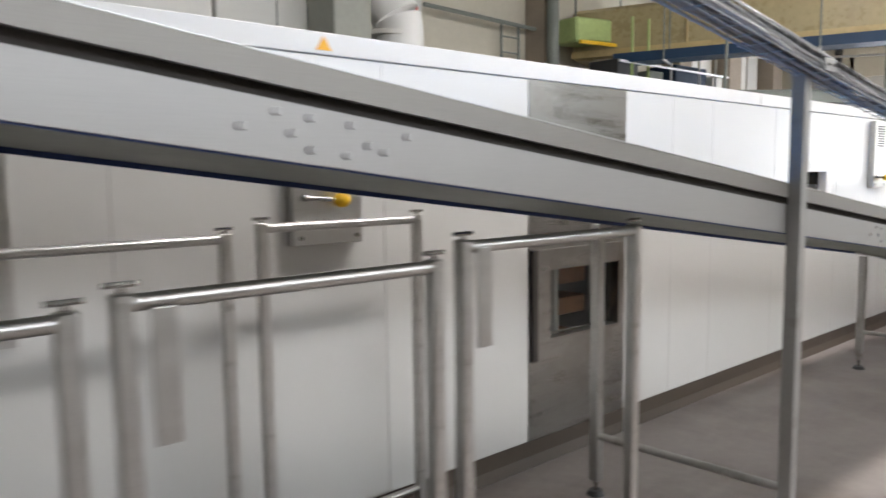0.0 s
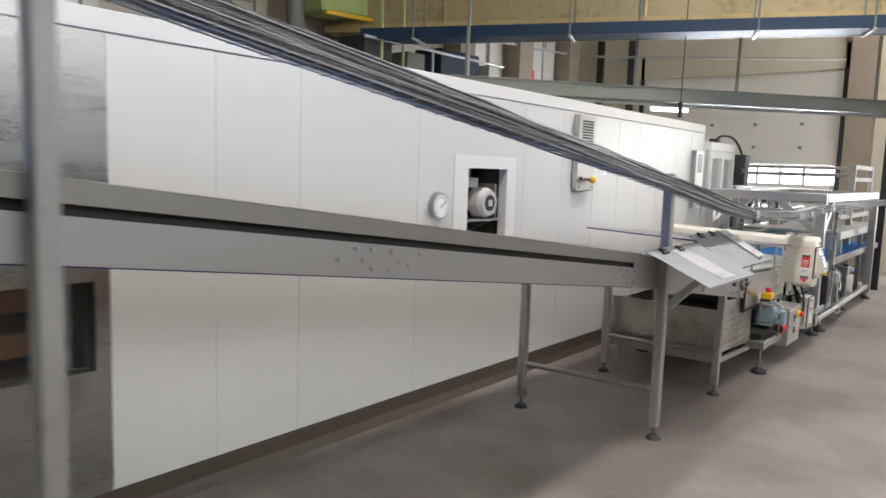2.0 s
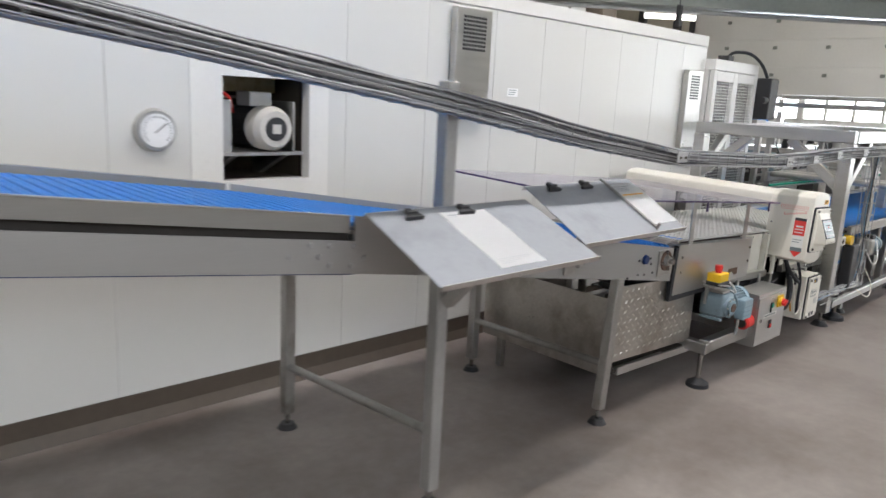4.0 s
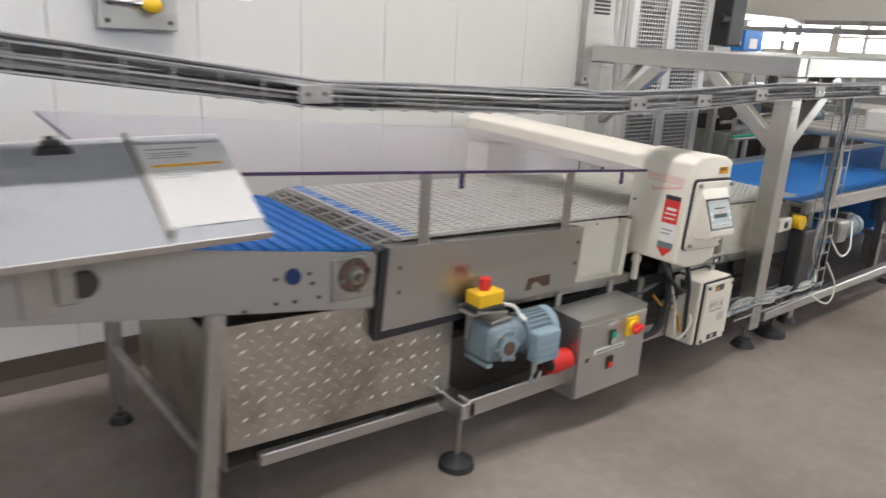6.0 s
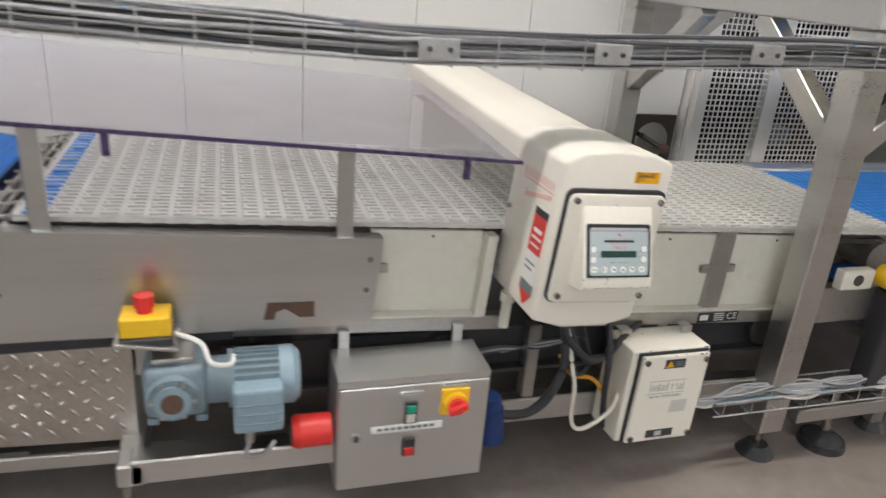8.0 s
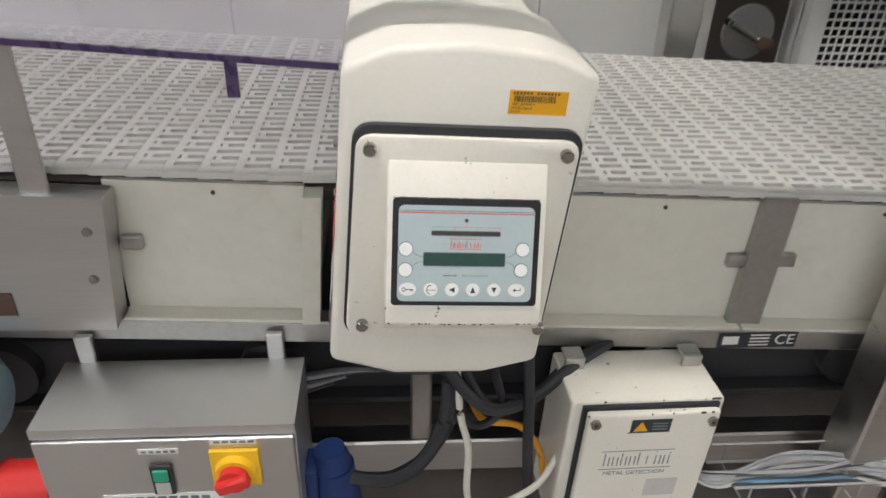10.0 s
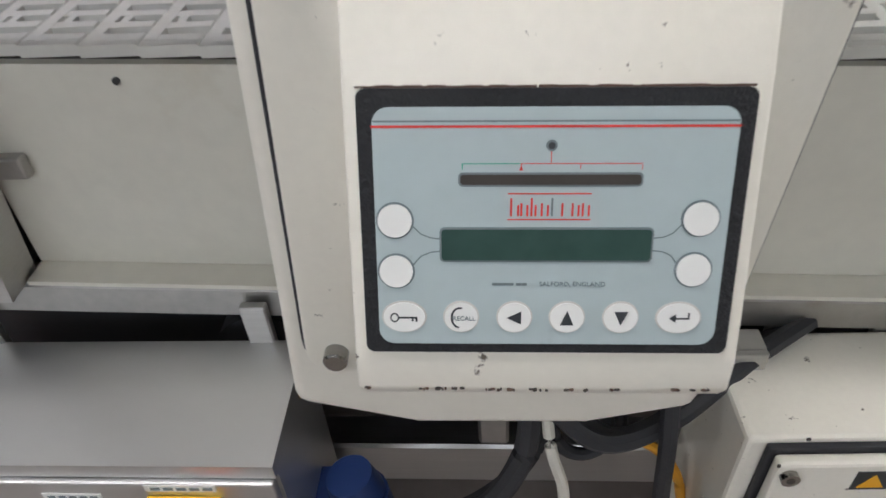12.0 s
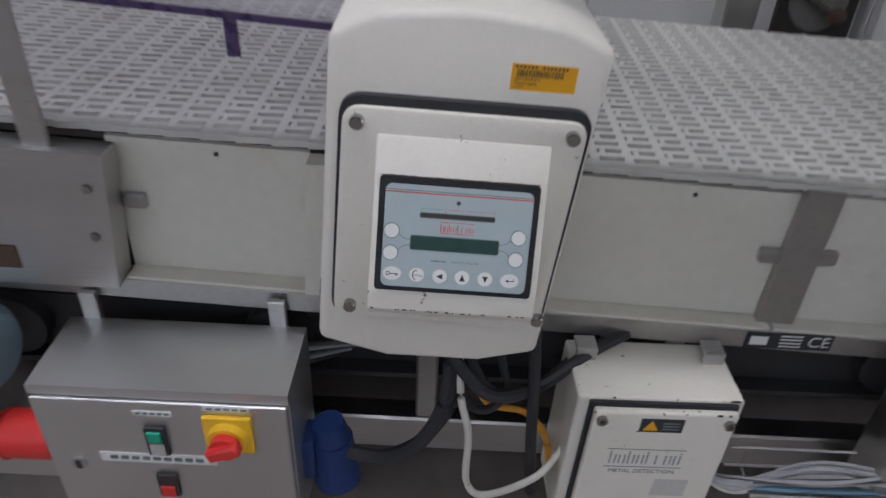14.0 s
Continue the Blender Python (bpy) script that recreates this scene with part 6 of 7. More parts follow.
for x, y, z, s in ((9.42, 1.22, 0.50, 1.0), (10.3, 1.25, 0.48, 0.9), (10.9, 2.2, 0.95, 0.9)):
    m2 = thing("small_gear_motor", "small blue-grey gear motor on the conveyor frame", "motor", group="small gear motors")
    rod(b := BM(), (x, y - 0.04, z), (x + 0.15 * s, y - 0.04, z), 0.055 * s, 20)
    part("body", b, M_MOTOR, m2, smooth=True)
    rod(b := BM(), (x + 0.15 * s, y - 0.04, z), (x + 0.19 * s, y - 0.04, z), 0.06 * s, 20)
    part("fan_cover", b, M_MOTOR, m2, smooth=True)
    box(b := BM(), x - 0.10 * s, x, y - 0.10 * s, y + 0.02, z - 0.06 * s, z + 0.06 * s, 0.012)
    part("gearbox", b, M_DULL, m2)
    box(b := BM(), x + 0.02, x + 0.10 * s, y - 0.07, y - 0.01, z + 0.05 * s, z + 0.085 * s, 0.006)
    part("terminal_box", b, M_BLACK, m2)

# roller deck, racks and frames further down the line
rd = thing("roller_table", "stainless roller table with wooden-coloured rollers", "roller table")
for y in (1.3, 2.4):
    bar(b := BM(), (10.3, y, 0.88), (13.2, y, 0.88), 0.03, 0.09)
    part("side_rail", b, M_STEELH, rd)
for i in range(32):
    x = 10.36 + i * 0.09
    rod(b := BM(), (x, 1.32, 0.905), (x, 2.38, 0.905), 0.024, 10)
    part("roller", b, M_FAN if i % 3 else M_DULL, rd, smooth=True)
for x in (10.35, 11.7, 13.1):
    for y in (1.3, 2.4):
        bar(b := BM(), (x, y, 0.0), (x, y, 0.835), 0.05, 0.05)
        part("leg", b, M_DULL, rd)
rack2 = thing("stacking_frame", "tall stainless stacking frame with rails and guide bars", "frame")
for x in (10.8, 12.0, 13.4):
    for y in (1.5, 3.6):
        bar(b := BM(), (x, y, 0.0), (x, y, 1.75 if x > 11 else 1.28), 0.07, 0.07)
        part("post", b, M_STEEL, rack2)
for z in (1.05, 1.22, 1.55, 1.72):
    for y in (1.5, 3.6):
        bar(b := BM(), (10.8 if z < 1.3 else 12.0, y, z), (13.4, y, z), 0.05, 0.06)
        part("rail", b, M_STEELH, rack2)
for z, x in ((1.12, 10.8), (1.22, 12.0), (1.6, 12.0), (1.72, 13.4), (1.0, 11.3), (1.08, 11.7)):
    bar(b := BM(), (x, 1.53, z), (x, 3.57, z), 0.05, 0.05)
    part("cross_bar", b, M_DULL, rack2)
for k in range(8):
    rod(b := BM(), (10.9, 1.7 + 0.22 * k, 1.10), (13.3, 1.7 + 0.22 * k, 1.10), 0.012, 8)
    part("guide_bar", b, M_DULL, rack2)
box(b := BM(), 11.0, 12.0, 2.8, 3.4, 1.37, 1.395)
part("shelf", b, M_DULL, rack2)
for x in (11.03, 11.97):
    bar(b := BM(), (x, 3.1, 0.0), (x, 3.1, 1.37), 0.04, 0.04)
    part("shelf_post", b, M_DULL, rack2)
gb = thing("green_guide", "thin green plastic guide strip on a bar", "guide")
bar(b := BM(), (10.1, 2.28, 0.815), (11.4, 1.6, 0.96), 0.03, 0.018)
part("strip", b, M_GREEN, gb)
bar(b := BM(), (10.1, 2.28, 0.80), (11.4, 1.6, 0.945), 0.05, 0.012)
part("bar", b, M_STEELH, gb)
bar(b := BM(), (10.2, 2.23, 0.0), (10.2, 2.23, 0.80), 0.03, 0.03)
part("stand", b, M_DULL, gb)
wb = thing("white_canister", "small white plastic canister on the rollers", "canister")
cone(b := BM(), (10.75, 1.62, 0.93), (10.75, 1.62, 1.05), 0.07, 0.07, 20)
cone(b, (10.75, 1.62, 1.05), (10.75, 1.62, 1.07), 0.07, 0.03, 20)
part("body", b, M_WHITE, wb, smooth=True)
bc = thing("blue_crate", "blue plastic crate on a rack shelf", "crate")
box(b := BM(), 11.2, 11.5, 2.95, 3.15, 1.397, 1.57, 0.01)
part("body", b, M_BLUE, bc)
box(b := BM(), 11.28, 11.4, 2.944, 2.949, 1.42, 1.50)
part("label_sheet", b, M_PAPER, bc)
pan = thing("electrical_panel", "grey electrical panel on a post at the line's end", "panel")
box(b := BM(), 12.9, 13.3, 0.75, 1.0, 0.9, 1.75, 0.01)
part("body", b, M_FAN, pan)
for x in (12.95, 13.25):
    bar(b := BM(), (x, 0.9, 0.0), (x, 0.9, 0.9), 0.05, 0.05)
    part("post", b, M_DULL, pan)
for k in range(4):
    box(b := BM(), 12.89, 12.9, 0.8 + 0.04 * k, 0.83 + 0.04 * k, 1.5, 1.54)
    part("button", b, (M_RED, M_GREEN, M_BLACK, M_YELLOW)[k], pan)
mast = thing("cable_mast", "dark vertical mast with bundled black cables", "mast")
bar(b := BM(), (12.6, 1.2, 0.0), (12.6, 1.2, 4.6), 0.08, 0.08)
part("post", b, M_BLACK, mast)
for k in range(4):
    pipe(b := BM(), curve_pts([(12.55 - 0.02 * k, 1.14, 1.2), (12.54 - 0.02 * k, 1.12 + 0.01 * k, 2.6), (12.56, 1.15, 4.6)]), 0.012)
    part("cable", b, M_RUBBER, mast)
for z in (1.4, 1.75, 2.1):
    box(b := BM(), 12.50, 12.64, 1.09, 1.155, z, z + 0.10, 0.01)
    part("clamp", b, M_FAN, mast)

# lever switch low on the housing's end
ls = thing("lever_switch", "dark steel switch panel with a steel lever and dark red knob", "switch")
box(b := BM(), 8.755, 8.985, YW - 0.018, YW - 0.0005, 0.595, 0.82, 0.004)
part("panel", b, M_DARK, ls)
cone(b := BM(), (8.87, YW - 0.026, 0.70), (8.87, YW - 0.0185, 0.70), 0.08, 0.085, 32)
part("disc", b, M_DULL, ls, smooth=True)
rod(b := BM(), (8.80, YW - 0.05, 0.73), (8.885, YW - 0.07, 0.685), 0.011, 10)
rod(b, (8.80, YW - 0.05, 0.73), (8.80, YW - 0.02, 0.73), 0.013, 10)
part("lever", b, M_CHROME, ls, smooth=True)
ball(b := BM(), (8.905, YW - 0.075, 0.675), 0.024, 16, 1.2)
part("knob", b, M_OLDRUST, ls, "dark red knob", True)
# dark machinery under and behind the roller table
sm = thing("stacker_unit", "dark stacking machine with steel covers, shafts and chain guards", "machine")
box(b := BM(), 10.5, 13.0, 2.55, 3.3, 0.06, 0.78, 0.01)
part("base_body", b, M_BEAM, sm)
for k in range(5):
    x = 10.55 + 0.49 * k
    box(b := BM(), x, x + 0.45, 2.535, 2.548, 0.12, 0.72, 0.004)
    part("cover", b, M_DULL if k % 2 else M_DARK, sm)
for k, (x, w, h) in enumerate(((10.6, 0.3, 0.22), (11.0, 0.22, 0.34), (11.4, 0.4, 0.18), (11.95, 0.28, 0.30), (12.4, 0.45, 0.2))):
    box(b := BM(), x, x + w, 2.7, 3.1, 0.781, 0.781 + h, 0.015)
    part("chain_guard", b, (M_DARK, M_MOTOR, M_DULL, M_BLACK, M_BEAM)[k], sm)
for k in range(6):
    rod(b := BM(), (10.5, 2.62 + 0.1 * k, 0.86 + 0.03 * (k % 3)), (13.0, 2.62 + 0.1 * k, 0.86 + 0.03 * (k % 3)), 0.014, 8)
    part("shaft", b, M_DULL, sm, smooth=True)
for x in (10.7, 11.5, 12.3):
    bar(b := BM(), (x, 2.58, 0.78), (x, 2.58, 1.30), 0.05, 0.05)
    part("post", b, M_DULL, sm)
bar(b := BM(), (10.5, 2.58, 1.30), (13.0, 2.58, 1.30), 0.07, 0.05)
part("head_rail", b, M_STEELH, sm)
for k in range(7):
    x = 10.62 + 0.34 * k
    box(b := BM(), x, x + 0.05, 2.50, 2.555, 1.18 - 0.06 * (k % 3), 1.285, 0.004)
    part("gripper", b, M_BLACK if k % 2 else M_DULL, sm)
    pipe(b := BM(), curve_pts([(x + 0.02, 2.52, 1.28), (x + 0.08, 2.48, 1.12), (x + 0.2, 2.5, 1.08), (x + 0.3, 2.54, 1.2)]), 0.006)
    part("air_hose", b, M_CABLEK, sm)
# added dark sheet that deepens the shade under the outfeed
ug = thing("under_shade", "dark sheet added as shade below the outfeed belt", "guard")
box(b := BM(), 9.2, 12.4, 2.04, 2.05, 0.06, 0.60)
part("sheet", b, M_DARK, ug)
for x in (9.2, 10.25, 11.3, 12.36):
    bar(b := BM(), (x + 0.02, 2.03, 0.0), (x + 0.02, 2.03, 0.62), 0.04, 0.018)
    part("stile", b, M_DULL, ug)
# vertical drop of the tray and cables along the floor
drop = thing("cable_drop", "wire tray drop with grey cables down to the floor", "cable tray")
DX, DY, DZ = 9.165, 1.15, 0.215
for dy in (-0.04, 0.04):
    for dx in (-0.04, 0.04):
        rod(b := BM(), (DX + dx, DY + dy, DZ), (DX + dx, DY + dy, 1.215), 0.003, 5)
        part("long_wire", b, M_GALV, drop)
z = DZ + 0.02
while z < 1.2:
    pipe(b := BM(), [(DX - 0.042, DY + 0.042, z), (DX - 0.042, DY - 0.042, z), (DX + 0.042, DY - 0.042, z), (DX + 0.042, DY + 0.042, z)], 0.0025, 4)
    part("cross_wire", b, M_GALV, drop)
    z += 0.09
for k in range(18):
    o1, o2, o3 = rng2.uniform(-0.03, 0.03), rng2.uniform(-0.03, 0.03), rng2.uniform(0.0, 0.05)
    pts = [(DX + o1, DY + o2, 1.215), (DX + o2, DY + o1, 0.8), (DX + o1 + 0.01, DY + o2, 0.45), (DX + o2 - 0.02, DY + o1, 0.27), (DX - 0.16, DY - 0.02 + o1, DZ + 0.02 + o3), (DX - 0.32, DY + o2, DZ + 0.012 + 0.6 * o3), (DX - 0.5, DY - 0.02 + 1.3 * o1, DZ + 0.02 + o3), (DX - 0.68, DY + o2, DZ + 0.015 + 0.7 * o3), (8.33, 1.14 + 0.5 * o1, 0.225 + 0.4 * o3), (8.265, 1.17, 0.235 + 0.5 * o2)]
    pipe(b := BM(), curve_pts(pts), rng2.choice((0.0035, 0.0045, 0.005)), 6)
    part("cable", b, (M_CABLE, M_WPLATE, M_CABLE, M_CABLEB, M_CABLE, M_WHITE, M_CABLEK, M_CABLE, M_GALV)[k % 9], drop, smooth=True)
for dy in (-0.05, 0.0, 0.05):
    rod(b := BM(), (8.34, DY + dy, DZ - 0.005), (DX + 0.04, DY + dy, DZ - 0.005), 0.003, 5)
    part("floor_wire", b, M_GALV, drop)
for dy in (-0.05, 0.05):
    rod(b := BM(), (8.34, DY + dy, DZ + 0.04), (DX + 0.04, DY + dy, DZ + 0.04), 0.003, 5)
    part("floor_wire", b, M_GALV, drop)
x = 8.37
while x < DX + 0.04:
    pipe(b := BM(), [(x, DY - 0.052, DZ + 0.043), (x, DY - 0.052, DZ - 0.008), (x, DY + 0.052, DZ - 0.008), (x, DY + 0.052, DZ + 0.043)], 0.0022, 4)
    part("cross_wire", b, M_GALV, drop)
    x += 0.1
rod(b := BM(), (8.86, 1.165, 0.03), (8.86, 1.165, DZ - 0.009), 0.014, 12)
p = part("stand", b, M_CHROME, drop)
cone(b := BM(), (8.86, 1.165, 0), (8.86, 1.165, 0.025), 0.075, 0.07, 26)
cone(b, (8.86, 1.165, 0.025), (8.86, 1.165, 0.05), 0.062, 0.028, 26)
part("foot_pad", b, M_RUBBER, p, smooth=True)
pipe(b := BM(), curve_pts([(DX + 0.04, 1.12, 0.50), (DX + 0.12, 1.08, 0.39), (DX + 0.22, 1.08, 0.42), (DX + 0.28, 1.12, 0.55)]), 0.005)
part("loose_cable", b, M_WHITE, drop)
pipe(b := BM(), curve_pts([(DX - 0.14, 1.09, 0.22), (DX - 0.02, 1.04, 0.16), (DX + 0.06, 1.05, 0.24), (DX + 0.03, 1.1, 0.36)]), 0.005)
part("loose_cable", b, M_WPLATE, drop)

# ---- hall background ----
ew = tagged(new("wall_east"), "cream hall wall with a white sectional door and window strip", "wall", kind="structure")


def x_wall(x0, x1, y0, y1, z0, z1, mat, name, parent, lab=""):
    box(bb := BM(), x0, x1, y0, y1, z0, z1)
    return part(name, bb, mat, parent, lab)


WY0, WY1, WZ0, WZ1 = 2.3, 5.2, 1.44, 1.78
for y0, y1, z0, z1 in ((HY0, -2.2, 0, HZ), (0.5, 2.2, 0, HZ), (-2.2, 0.5, 0, 0.7), (-2.2, 0.5, 2.7, HZ)):
    x_wall(15.0, 15.3, y0, y1, z0, z1, M_WALL, "wall_part", ew)
x_wall(15.0, 15.3, 6.0, HY1, 0, HZ, M_WALL, "wall_part", ew)
x_wall(15.0, 15.3, 2.2, 6.0, 3.45, HZ, M_WALL, "wall_part", ew)
sd = tagged(new("door_sectional"), "white sectional industrial door with a strip of windows", "door", kind="structure")
for k, (z0, z1) in enumerate(((0.0, 0.46), (0.463, 0.92), (0.923, 1.36), (1.80, 2.22), (2.223, 2.64), (2.643, 3.05), (3.053, 3.45))):
    x_wall(15.06, 15.12, 2.2, 6.0, z0, z1, M_DOOR, "door_panel", sd)
x_wall(15.06, 15.12, 2.2, 6.0, 1.363, WZ0, M_DOOR, "door_panel", sd)
x_wall(15.06, 15.12, 2.2, 6.0, WZ1, 1.797, M_DOOR, "door_panel", sd)
x_wall(15.06, 15.12, 2.2, WY0, WZ0, WZ1, M_DOOR, "door_panel", sd)
x_wall(15.06, 15.12, WY1, 6.0, WZ0, WZ1, M_DOOR, "door_panel", sd)
for y, w in ((2.8, 0.02), (3.2, 0.02), (3.6, 0.02), (3.97, 0.05), (4.65, 0.025)):
    x_wall(15.05, 15.10, y - w, y + w, WZ0, WZ1, M_DOOR, "window_bar", sd)
x_wall(15.055, 15.10, WY0, 3.92, 1.60, 1.625, M_DOOR, "window_bar", sd)
for z in (2.1, 2.52, 2.93):
    for y in (2.9, 3.7, 4.5, 5.3):
        x_wall(15.035, 15.06, y - 0.03, y + 0.03, z - 0.025, z + 0.025, M_BEAM, "hinge", sd)
for y in (2.24, 5.96):
    x_wall(15.0, 15.05, y - 0.04, y + 0.04, 0, 3.9, M_BLACK, "track", sd)
box(b := BM(), 16.5, 16.52, -7, 14, -2, 9)
tagged(link("backdrop_east", b, M_SKYGLOW), "bright overcast sky outside the door windows", "sky", kind="structure")
cols = tagged(new("columns"), "brown-grey concrete columns along the hall walls", "column", kind="structure")
for x, y, w in ((14.85, 1.95, 0.4), (10.6, 7.3, 0.4), (12.4, 7.3, 0.45), (14.2, 7.3, 0.4), (6.95, 7.3, 0.3), (14.85, -2.5, 0.4)):
    x_wall(x - w / 2 if x < 14.8 else 14.7, x + w / 2 if x < 14.8 else 14.998, y - (0.19 if x < 14.8 else w / 2), y + 0.19 if x < 14.8 else y + w / 2, 0, HZ - 0.002, M_COLUMN, "column", cols)
for y in (6.2, 6.9):
    x_wall(14.9, 14.998, y - 0.06, y + 0.06, 0, 4.4, M_BLACK, "dark_pipe", cols)
for x in (11.1, 11.6, 13.0, 13.5):
    x_wall(x, x + 0.42, 7.42, 7.498, 2.2, 4.4, M_DOOR, "pale_curtain", cols)
fs = thing("fire_sign", "small red fire sign on a hall column", "sign")
box(b := BM(), 12.75, 12.95, 7.28, 7.3, 3.26, 3.46)
part("plate", b, M_RED, fs)
box(b := BM(), 12.75, 12.95, 7.3, 7.5, 3.34, 3.38)
part("bracket", b, M_BEAM, fs)

u = Vector((2.05, -5.0, 0)).normalized()
wv = Vector((u.y, -u.x, 0)) * -1
P0 = Vector((7.66, 6.0, 3.1))
bt = thing("overhead_cable_tray", "dark blue perforated overhead cable tray on hangers", "cable tray")
bar(b := BM(), P0 - u * 0.4, P0 + u * 11.0, 0.42, 0.012, 0)
part("tray_floor", b, M_TRAYB, bt)
for s in (-0.21, 0.21):
    bar(b := BM(), P0 + wv * s + Vector((0, 0, 0.055)) - u * 0.4, P0 + wv * s + Vector((0, 0, 0.055)) + u * 11.0, 0.012, 0.13, 0)
    part("side", b, M_TRAYB, bt)
for d in (0.3, 2.2, 4.2, 5.3, 7.5):
    for s in (-0.215, 0.215):
        q = P0 + u * d + wv * s
        rod(b := BM(), q + Vector((0, 0, -0.02)), Vector((q.x, q.y, HZ)), 0.012, 8)
        part("hanger", b, M_BEAM, bt)
    bar(b := BM(), P0 + u * d - wv * 0.23 - Vector((0, 0, 0.02)), P0 + u * d + wv * 0.23 - Vector((0, 0, 0.02)), 0.04, 0.025)
    part("bracket", b, M_GALV, bt)
du2 = thing("overhead_duct", "large cream overhead duct with a rusty lower seam", "duct")
Q0 = P0 + wv * 0.9 + Vector((0, 0, 0.55))
bar(b := BM(), Q0 - u * 1.2, Q0 + u * 12, 0.9, 0.75, 0.05)
part("duct_body", b, M_DUCTC, du2)
bar(b := BM(), Q0 - u * 1.2 + Vector((0, 0, -0.30)) - wv * 0.47, Q0 + u * 12 + Vector((0, 0, -0.30)) - wv * 0.47, 0.04, 0.10, 0)
part("seam", b, M_DUCT, du2)
for d in (0.5, 3.0, 5.5, 8.0):
    q = Q0 + u * d - wv * 0.47
    rod(b := BM(), q - Vector((0, 0, 0.4)), Vector((q.x, q.y, HZ)), 0.02, 8)
    part("hanger", b, M_DUCT, du2)
gbm = thing("overhead_beam", "grey-green overhead steel beam with a lamp below", "beam")
A0, A1 = Vector((6.6, 5.2, 2.46)), Vector((12.6, 0.25, 2.46))
bar(b := BM(), A0, A1, 0.16, 0.14, 0)
part("web", b, M_BEAM, gbm)
for z in (-0.075, 0.075):
    bar(b := BM(), A0 + Vector((0, 0, z)), A1 + Vector((0, 0, z)), 0.22, 0.012, 0)
    part("flange", b, M_BEAM, gbm)
rod(b := BM(), A0 + Vector((0, 0, -0.11)), A1 + Vector((0, 0, -0.11)), 0.02, 8)
part("conduit", b, M_GALV, gbm)
dA = (A1 - A0)
for f in (0.12, 0.38, 0.55, 0.8, 0.95):
    q = A0 + dA * f
    rod(b := BM(), q + Vector((0, 0, 0.08)), Vector((q.x + 0.12, q.y, HZ)), 0.02, 8)
    part("hanger", b, M_BEAM, gbm)
q0, q1 = A0 + dA * 0.41 + Vector((0, 0, -0.165)), A0 + dA * 0.47 + Vector((0, 0, -0.165))
rod(b := BM(), q0, q1, 0.022, 12)
part("lamp_tube", b, M_LAMP, gbm, "lit fluorescent tube")
bar(b := BM(), q0 + Vector((0, 0, 0.03)), q1 + Vector((0, 0, 0.03)), 0.06, 0.02, 0)
part("lamp_body", b, M_TRIM, gbm)
hc = thing("hoist_cable", "thin black hanging cable with a pendant control", "cable")
rod(b := BM(), (9.0, 2.8, 2.35), (9.06, 2.8, HZ), 0.006, 6)
part("cable", b, M_BLACK, hc)
box(b := BM(), 8.98, 9.03, 2.78, 2.82, 2.18, 2.36, 0.008)
part("pendant", b, M_BLACK, hc)
rl = thing("high_pipe_run", "thin galvanised pipe run high on the hall wall", "pipe")
rod(b := BM(), (10.2, 7.2, 3.72), (14.6, 7.2, 3.95), 0.025, 8)
rod(b, (14.6, 7.2, 3.95), (14.6, 2.2, 3.55), 0.025, 8)
part("run", b, M_GALV, rl)
for x in (10.3, 11.9, 13.2, 14.5):
    rod(b := BM(), (x, 7.2, 3.7 + 0.05 * (x - 10)), (x, 7.2, HZ), 0.018, 8)
    part("hanger", b, M_GALV, rl)
# above the housing: pale units, duct elbow, pipes
un = thing("air_unit", "pale grey sheet-metal air unit standing behind the housing", "air unit")
box(b := BM(), -3.2, 1.5, 6.4, 7.49, 0, 4.9, 0.02)
part("casing", b, M_DOOR, un)
box(b := BM(), 1.75, 4.35, 6.9, 7.49, 0, 4.9, 0.02)
part("casing", b, M_DOOR, un)
for x in (0.2, 2.4, 3.3):
    box(b := BM(), x, x + 0.012, 6.39 if x < 1.5 else 6.89, 6.9, 2.0, 4.9)
    part("seam", b, M_BEAM, un)
el = thing("duct_elbow", "white duct elbow with a red valve beside a grey post", "duct", at=(-0.5, 0, 0))
pipe(b := BM(), curve_pts([(4.0, 6.6, 4.6), (4.0, 6.6, 3.75), (4.05, 6.55, 3.45), (4.15, 6.45, 3.2), (4.15, 6.45, 2.6)]), 0.26, 18)
part("elbow", b, M_TRIM, el, smooth=True)
for z in (3.05, 3.6):
    cone(b := BM(), (4.08, 6.52, z), (4.08, 6.52, z + 0.05), 0.31, 0.31, 22)
    part("flange", b, M_FAN, el, smooth=True)
bar(b := BM(), (4.55, 6.8, 0), (4.55, 6.8, 4.9), 0.12, 0.12)
part("post", b, M_BEAM, el)
box(b := BM(), 3.25, 3.72, 6.35, 6.88, 0.0, 4.9, 0.02)
part("duct_box", b, M_WALLD, el)
box(b := BM(), 4.44, 4.5, 6.55, 6.62, 3.36, 3.46, 0.01)
part("valve", b, M_RED, el)
lv = tagged(new("window_louvre"), "dark louvred opening high in the cream wall", "window", kind="structure")
box(b := BM(), 4.75, 5.6, 7.46, 7.49, 3.95, 4.5)
part("opening", b, M_DARK, lv)
for k in range(6):
    box(b := BM(), 4.75, 5.6, 7.43, 7.46, 3.98 + 0.09 * k, 4.0 + 0.09 * k)
    part("slat", b, M_BEAM, lv)
pl = thing("wall_pipework", "grey pipes and a ladder on the cream hall wall", "pipe")
rod(b := BM(), (4.7, 7.3, 3.72), (6.8, 7.3, 3.66), 0.03, 8)
part("pipe", b, M_BEAM, pl)
for x in (6.15, 6.5):
    rod(b := BM(), (x, 7.35, 2.0), (x, 7.35, 3.66), 0.018, 8)
    part("stile", b, M_BEAM, pl)
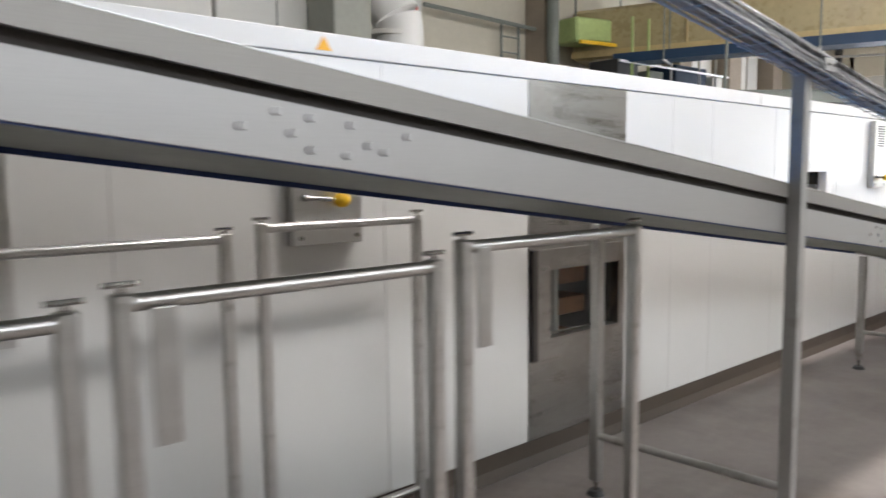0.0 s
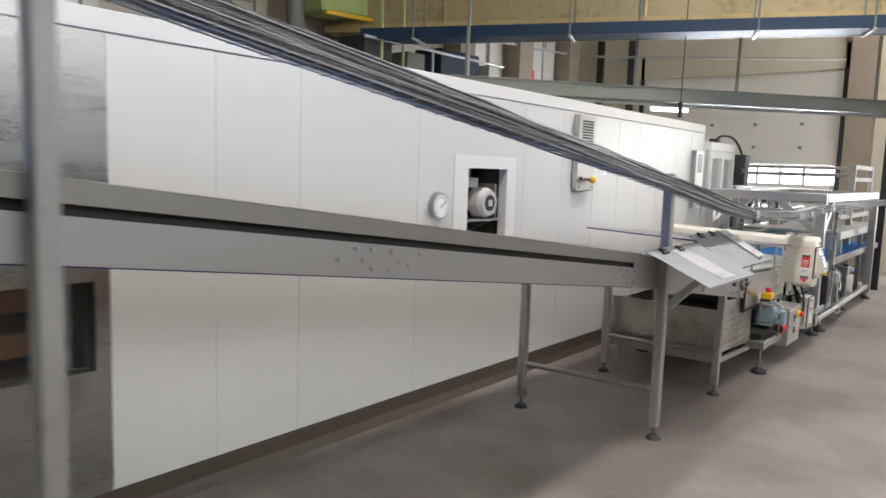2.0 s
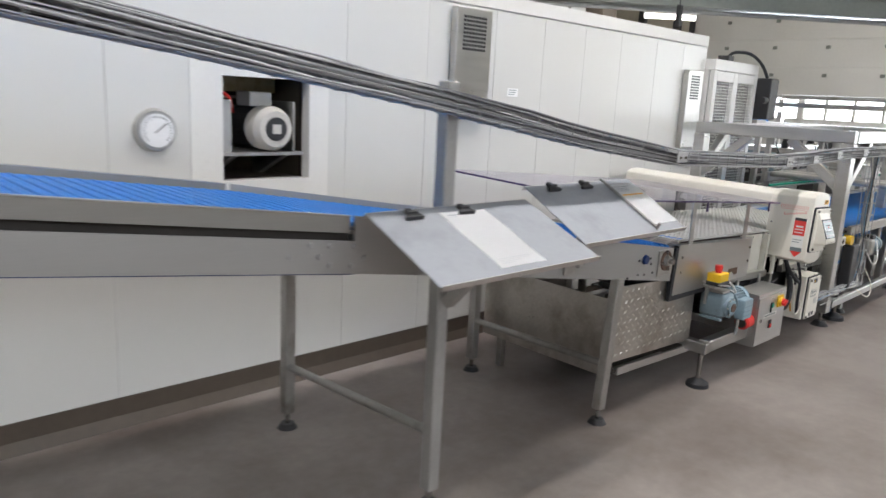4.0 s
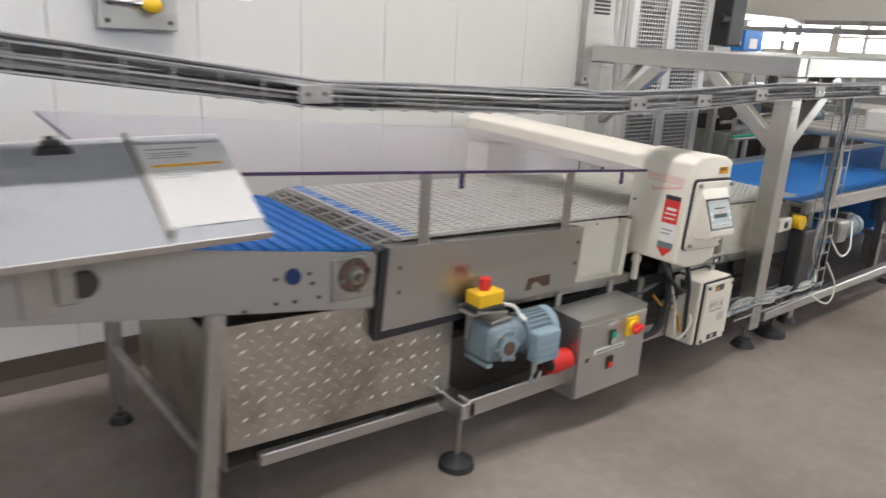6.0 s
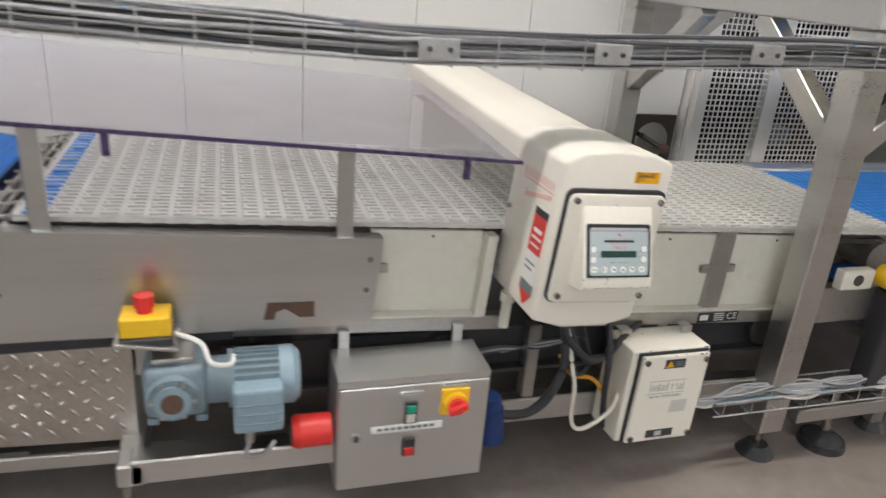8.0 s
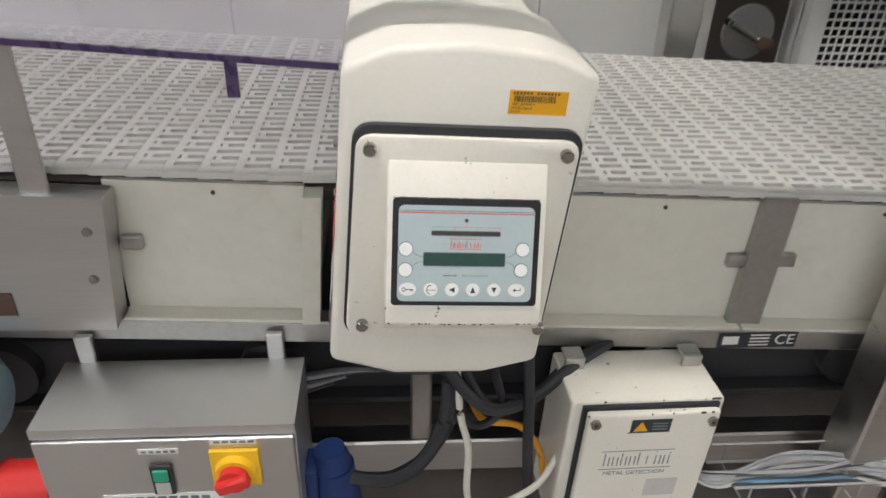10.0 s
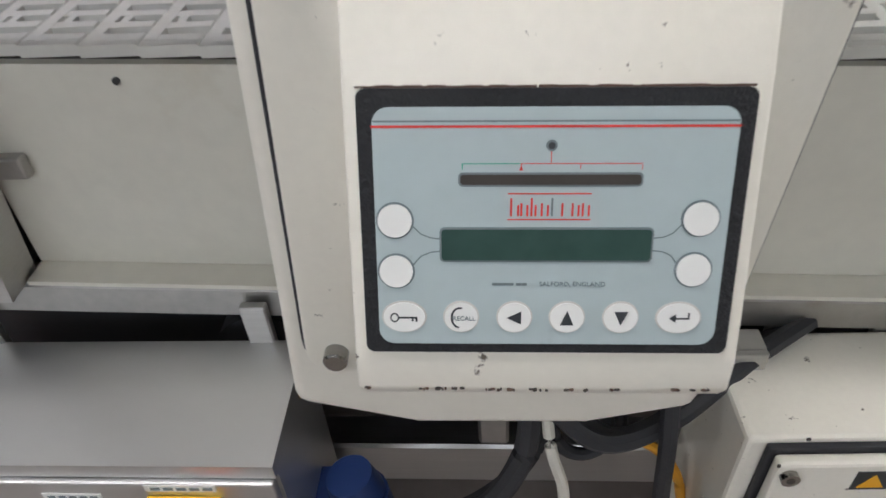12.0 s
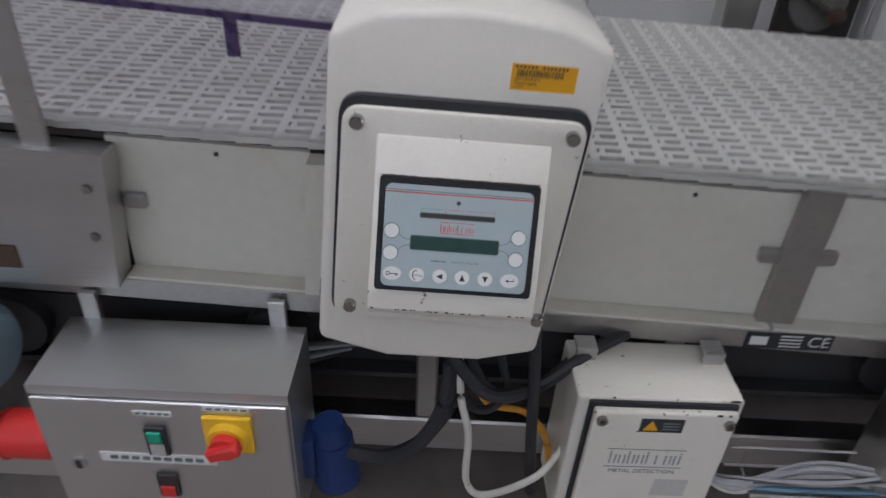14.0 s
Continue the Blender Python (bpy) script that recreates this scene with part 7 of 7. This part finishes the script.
for k in range(6):
    rod(b := BM(), (6.15, 7.35, 2.4 + 0.22 * k), (6.5, 7.35, 2.4 + 0.22 * k), 0.014, 6)
    part("rung", b, M_BEAM, pl)
rod(b := BM(), (6.85, 7.0, 0.0), (6.85, 7.0, 4.9), 0.09, 14)
part("riser", b, M_BEAM, pl, smooth=True)
lm = thing("green_duct", "lime green painted duct high behind the housing", "duct")
bar(b := BM(), (7.1, 7.0, 3.62), (9.6, 6.9, 3.75), 0.5, 0.35, 0.03)
part("duct_body", b, M_LIME, lm)
bar(b := BM(), (7.1, 6.7, 3.43), (9.6, 6.6, 3.5), 0.05, 0.05, 0)
part("rail", b, M_YELLOW, lm)
for x in (7.3, 8.4, 9.4):
    rod(b := BM(), (x, 6.95, 3.7), (x, 6.95, HZ), 0.015, 8)
    part("hanger", b, M_BEAM, lm)
dm = thing("roof_machinery", "dark machinery with thin pipes behind the housing", "machine")
for x, z, w, h, mat in ((7.3, 2.2, 0.5, 1.05, M_BLACK), (8.1, 2.2, 0.35, 0.95, M_BEAM), (8.8, 2.3, 0.9, 1.0, M_TRAYB), (9.9, 2.2, 0.3, 1.0, M_DOOR)):
    box(b := BM(), x, x + w, 6.2, 6.7, 0, z + h - 0.1, 0.01)
    part("block", b, mat, dm)
for x in (7.5, 7.9, 8.5, 9.3, 9.8):
    rod(b := BM(), (x, 6.1, 0), (x, 6.1, 3.35 + 0.05 * x), 0.02, 8)
    part("pipe", b, M_LIME if x < 8 else M_GALV, dm)
rod(b := BM(), (7.2, 6.1, 3.1), (10.2, 6.1, 3.1), 0.02, 8)
part("pipe", b, M_GALV, dm)
# ceiling fittings
for lx in (2.2, 7.3, 12.4):
    for ly in (-3.0, 0.6):
        t = thing("ceiling_light", "long white fluorescent ceiling light", "lamp", group="ceiling lights")
        box(b := BM(), lx - 1.32, lx + 1.32, ly - 0.17, ly + 0.17, 5.40, 5.47, 0.01)
        part("body", b, M_TRIM, t)
        for s in (-0.9, 0.9):
            rod(b := BM(), (lx + s, ly, 5.47), (lx + s, ly, HZ), 0.008, 6)
            part("hanger", b, M_GALV, t)
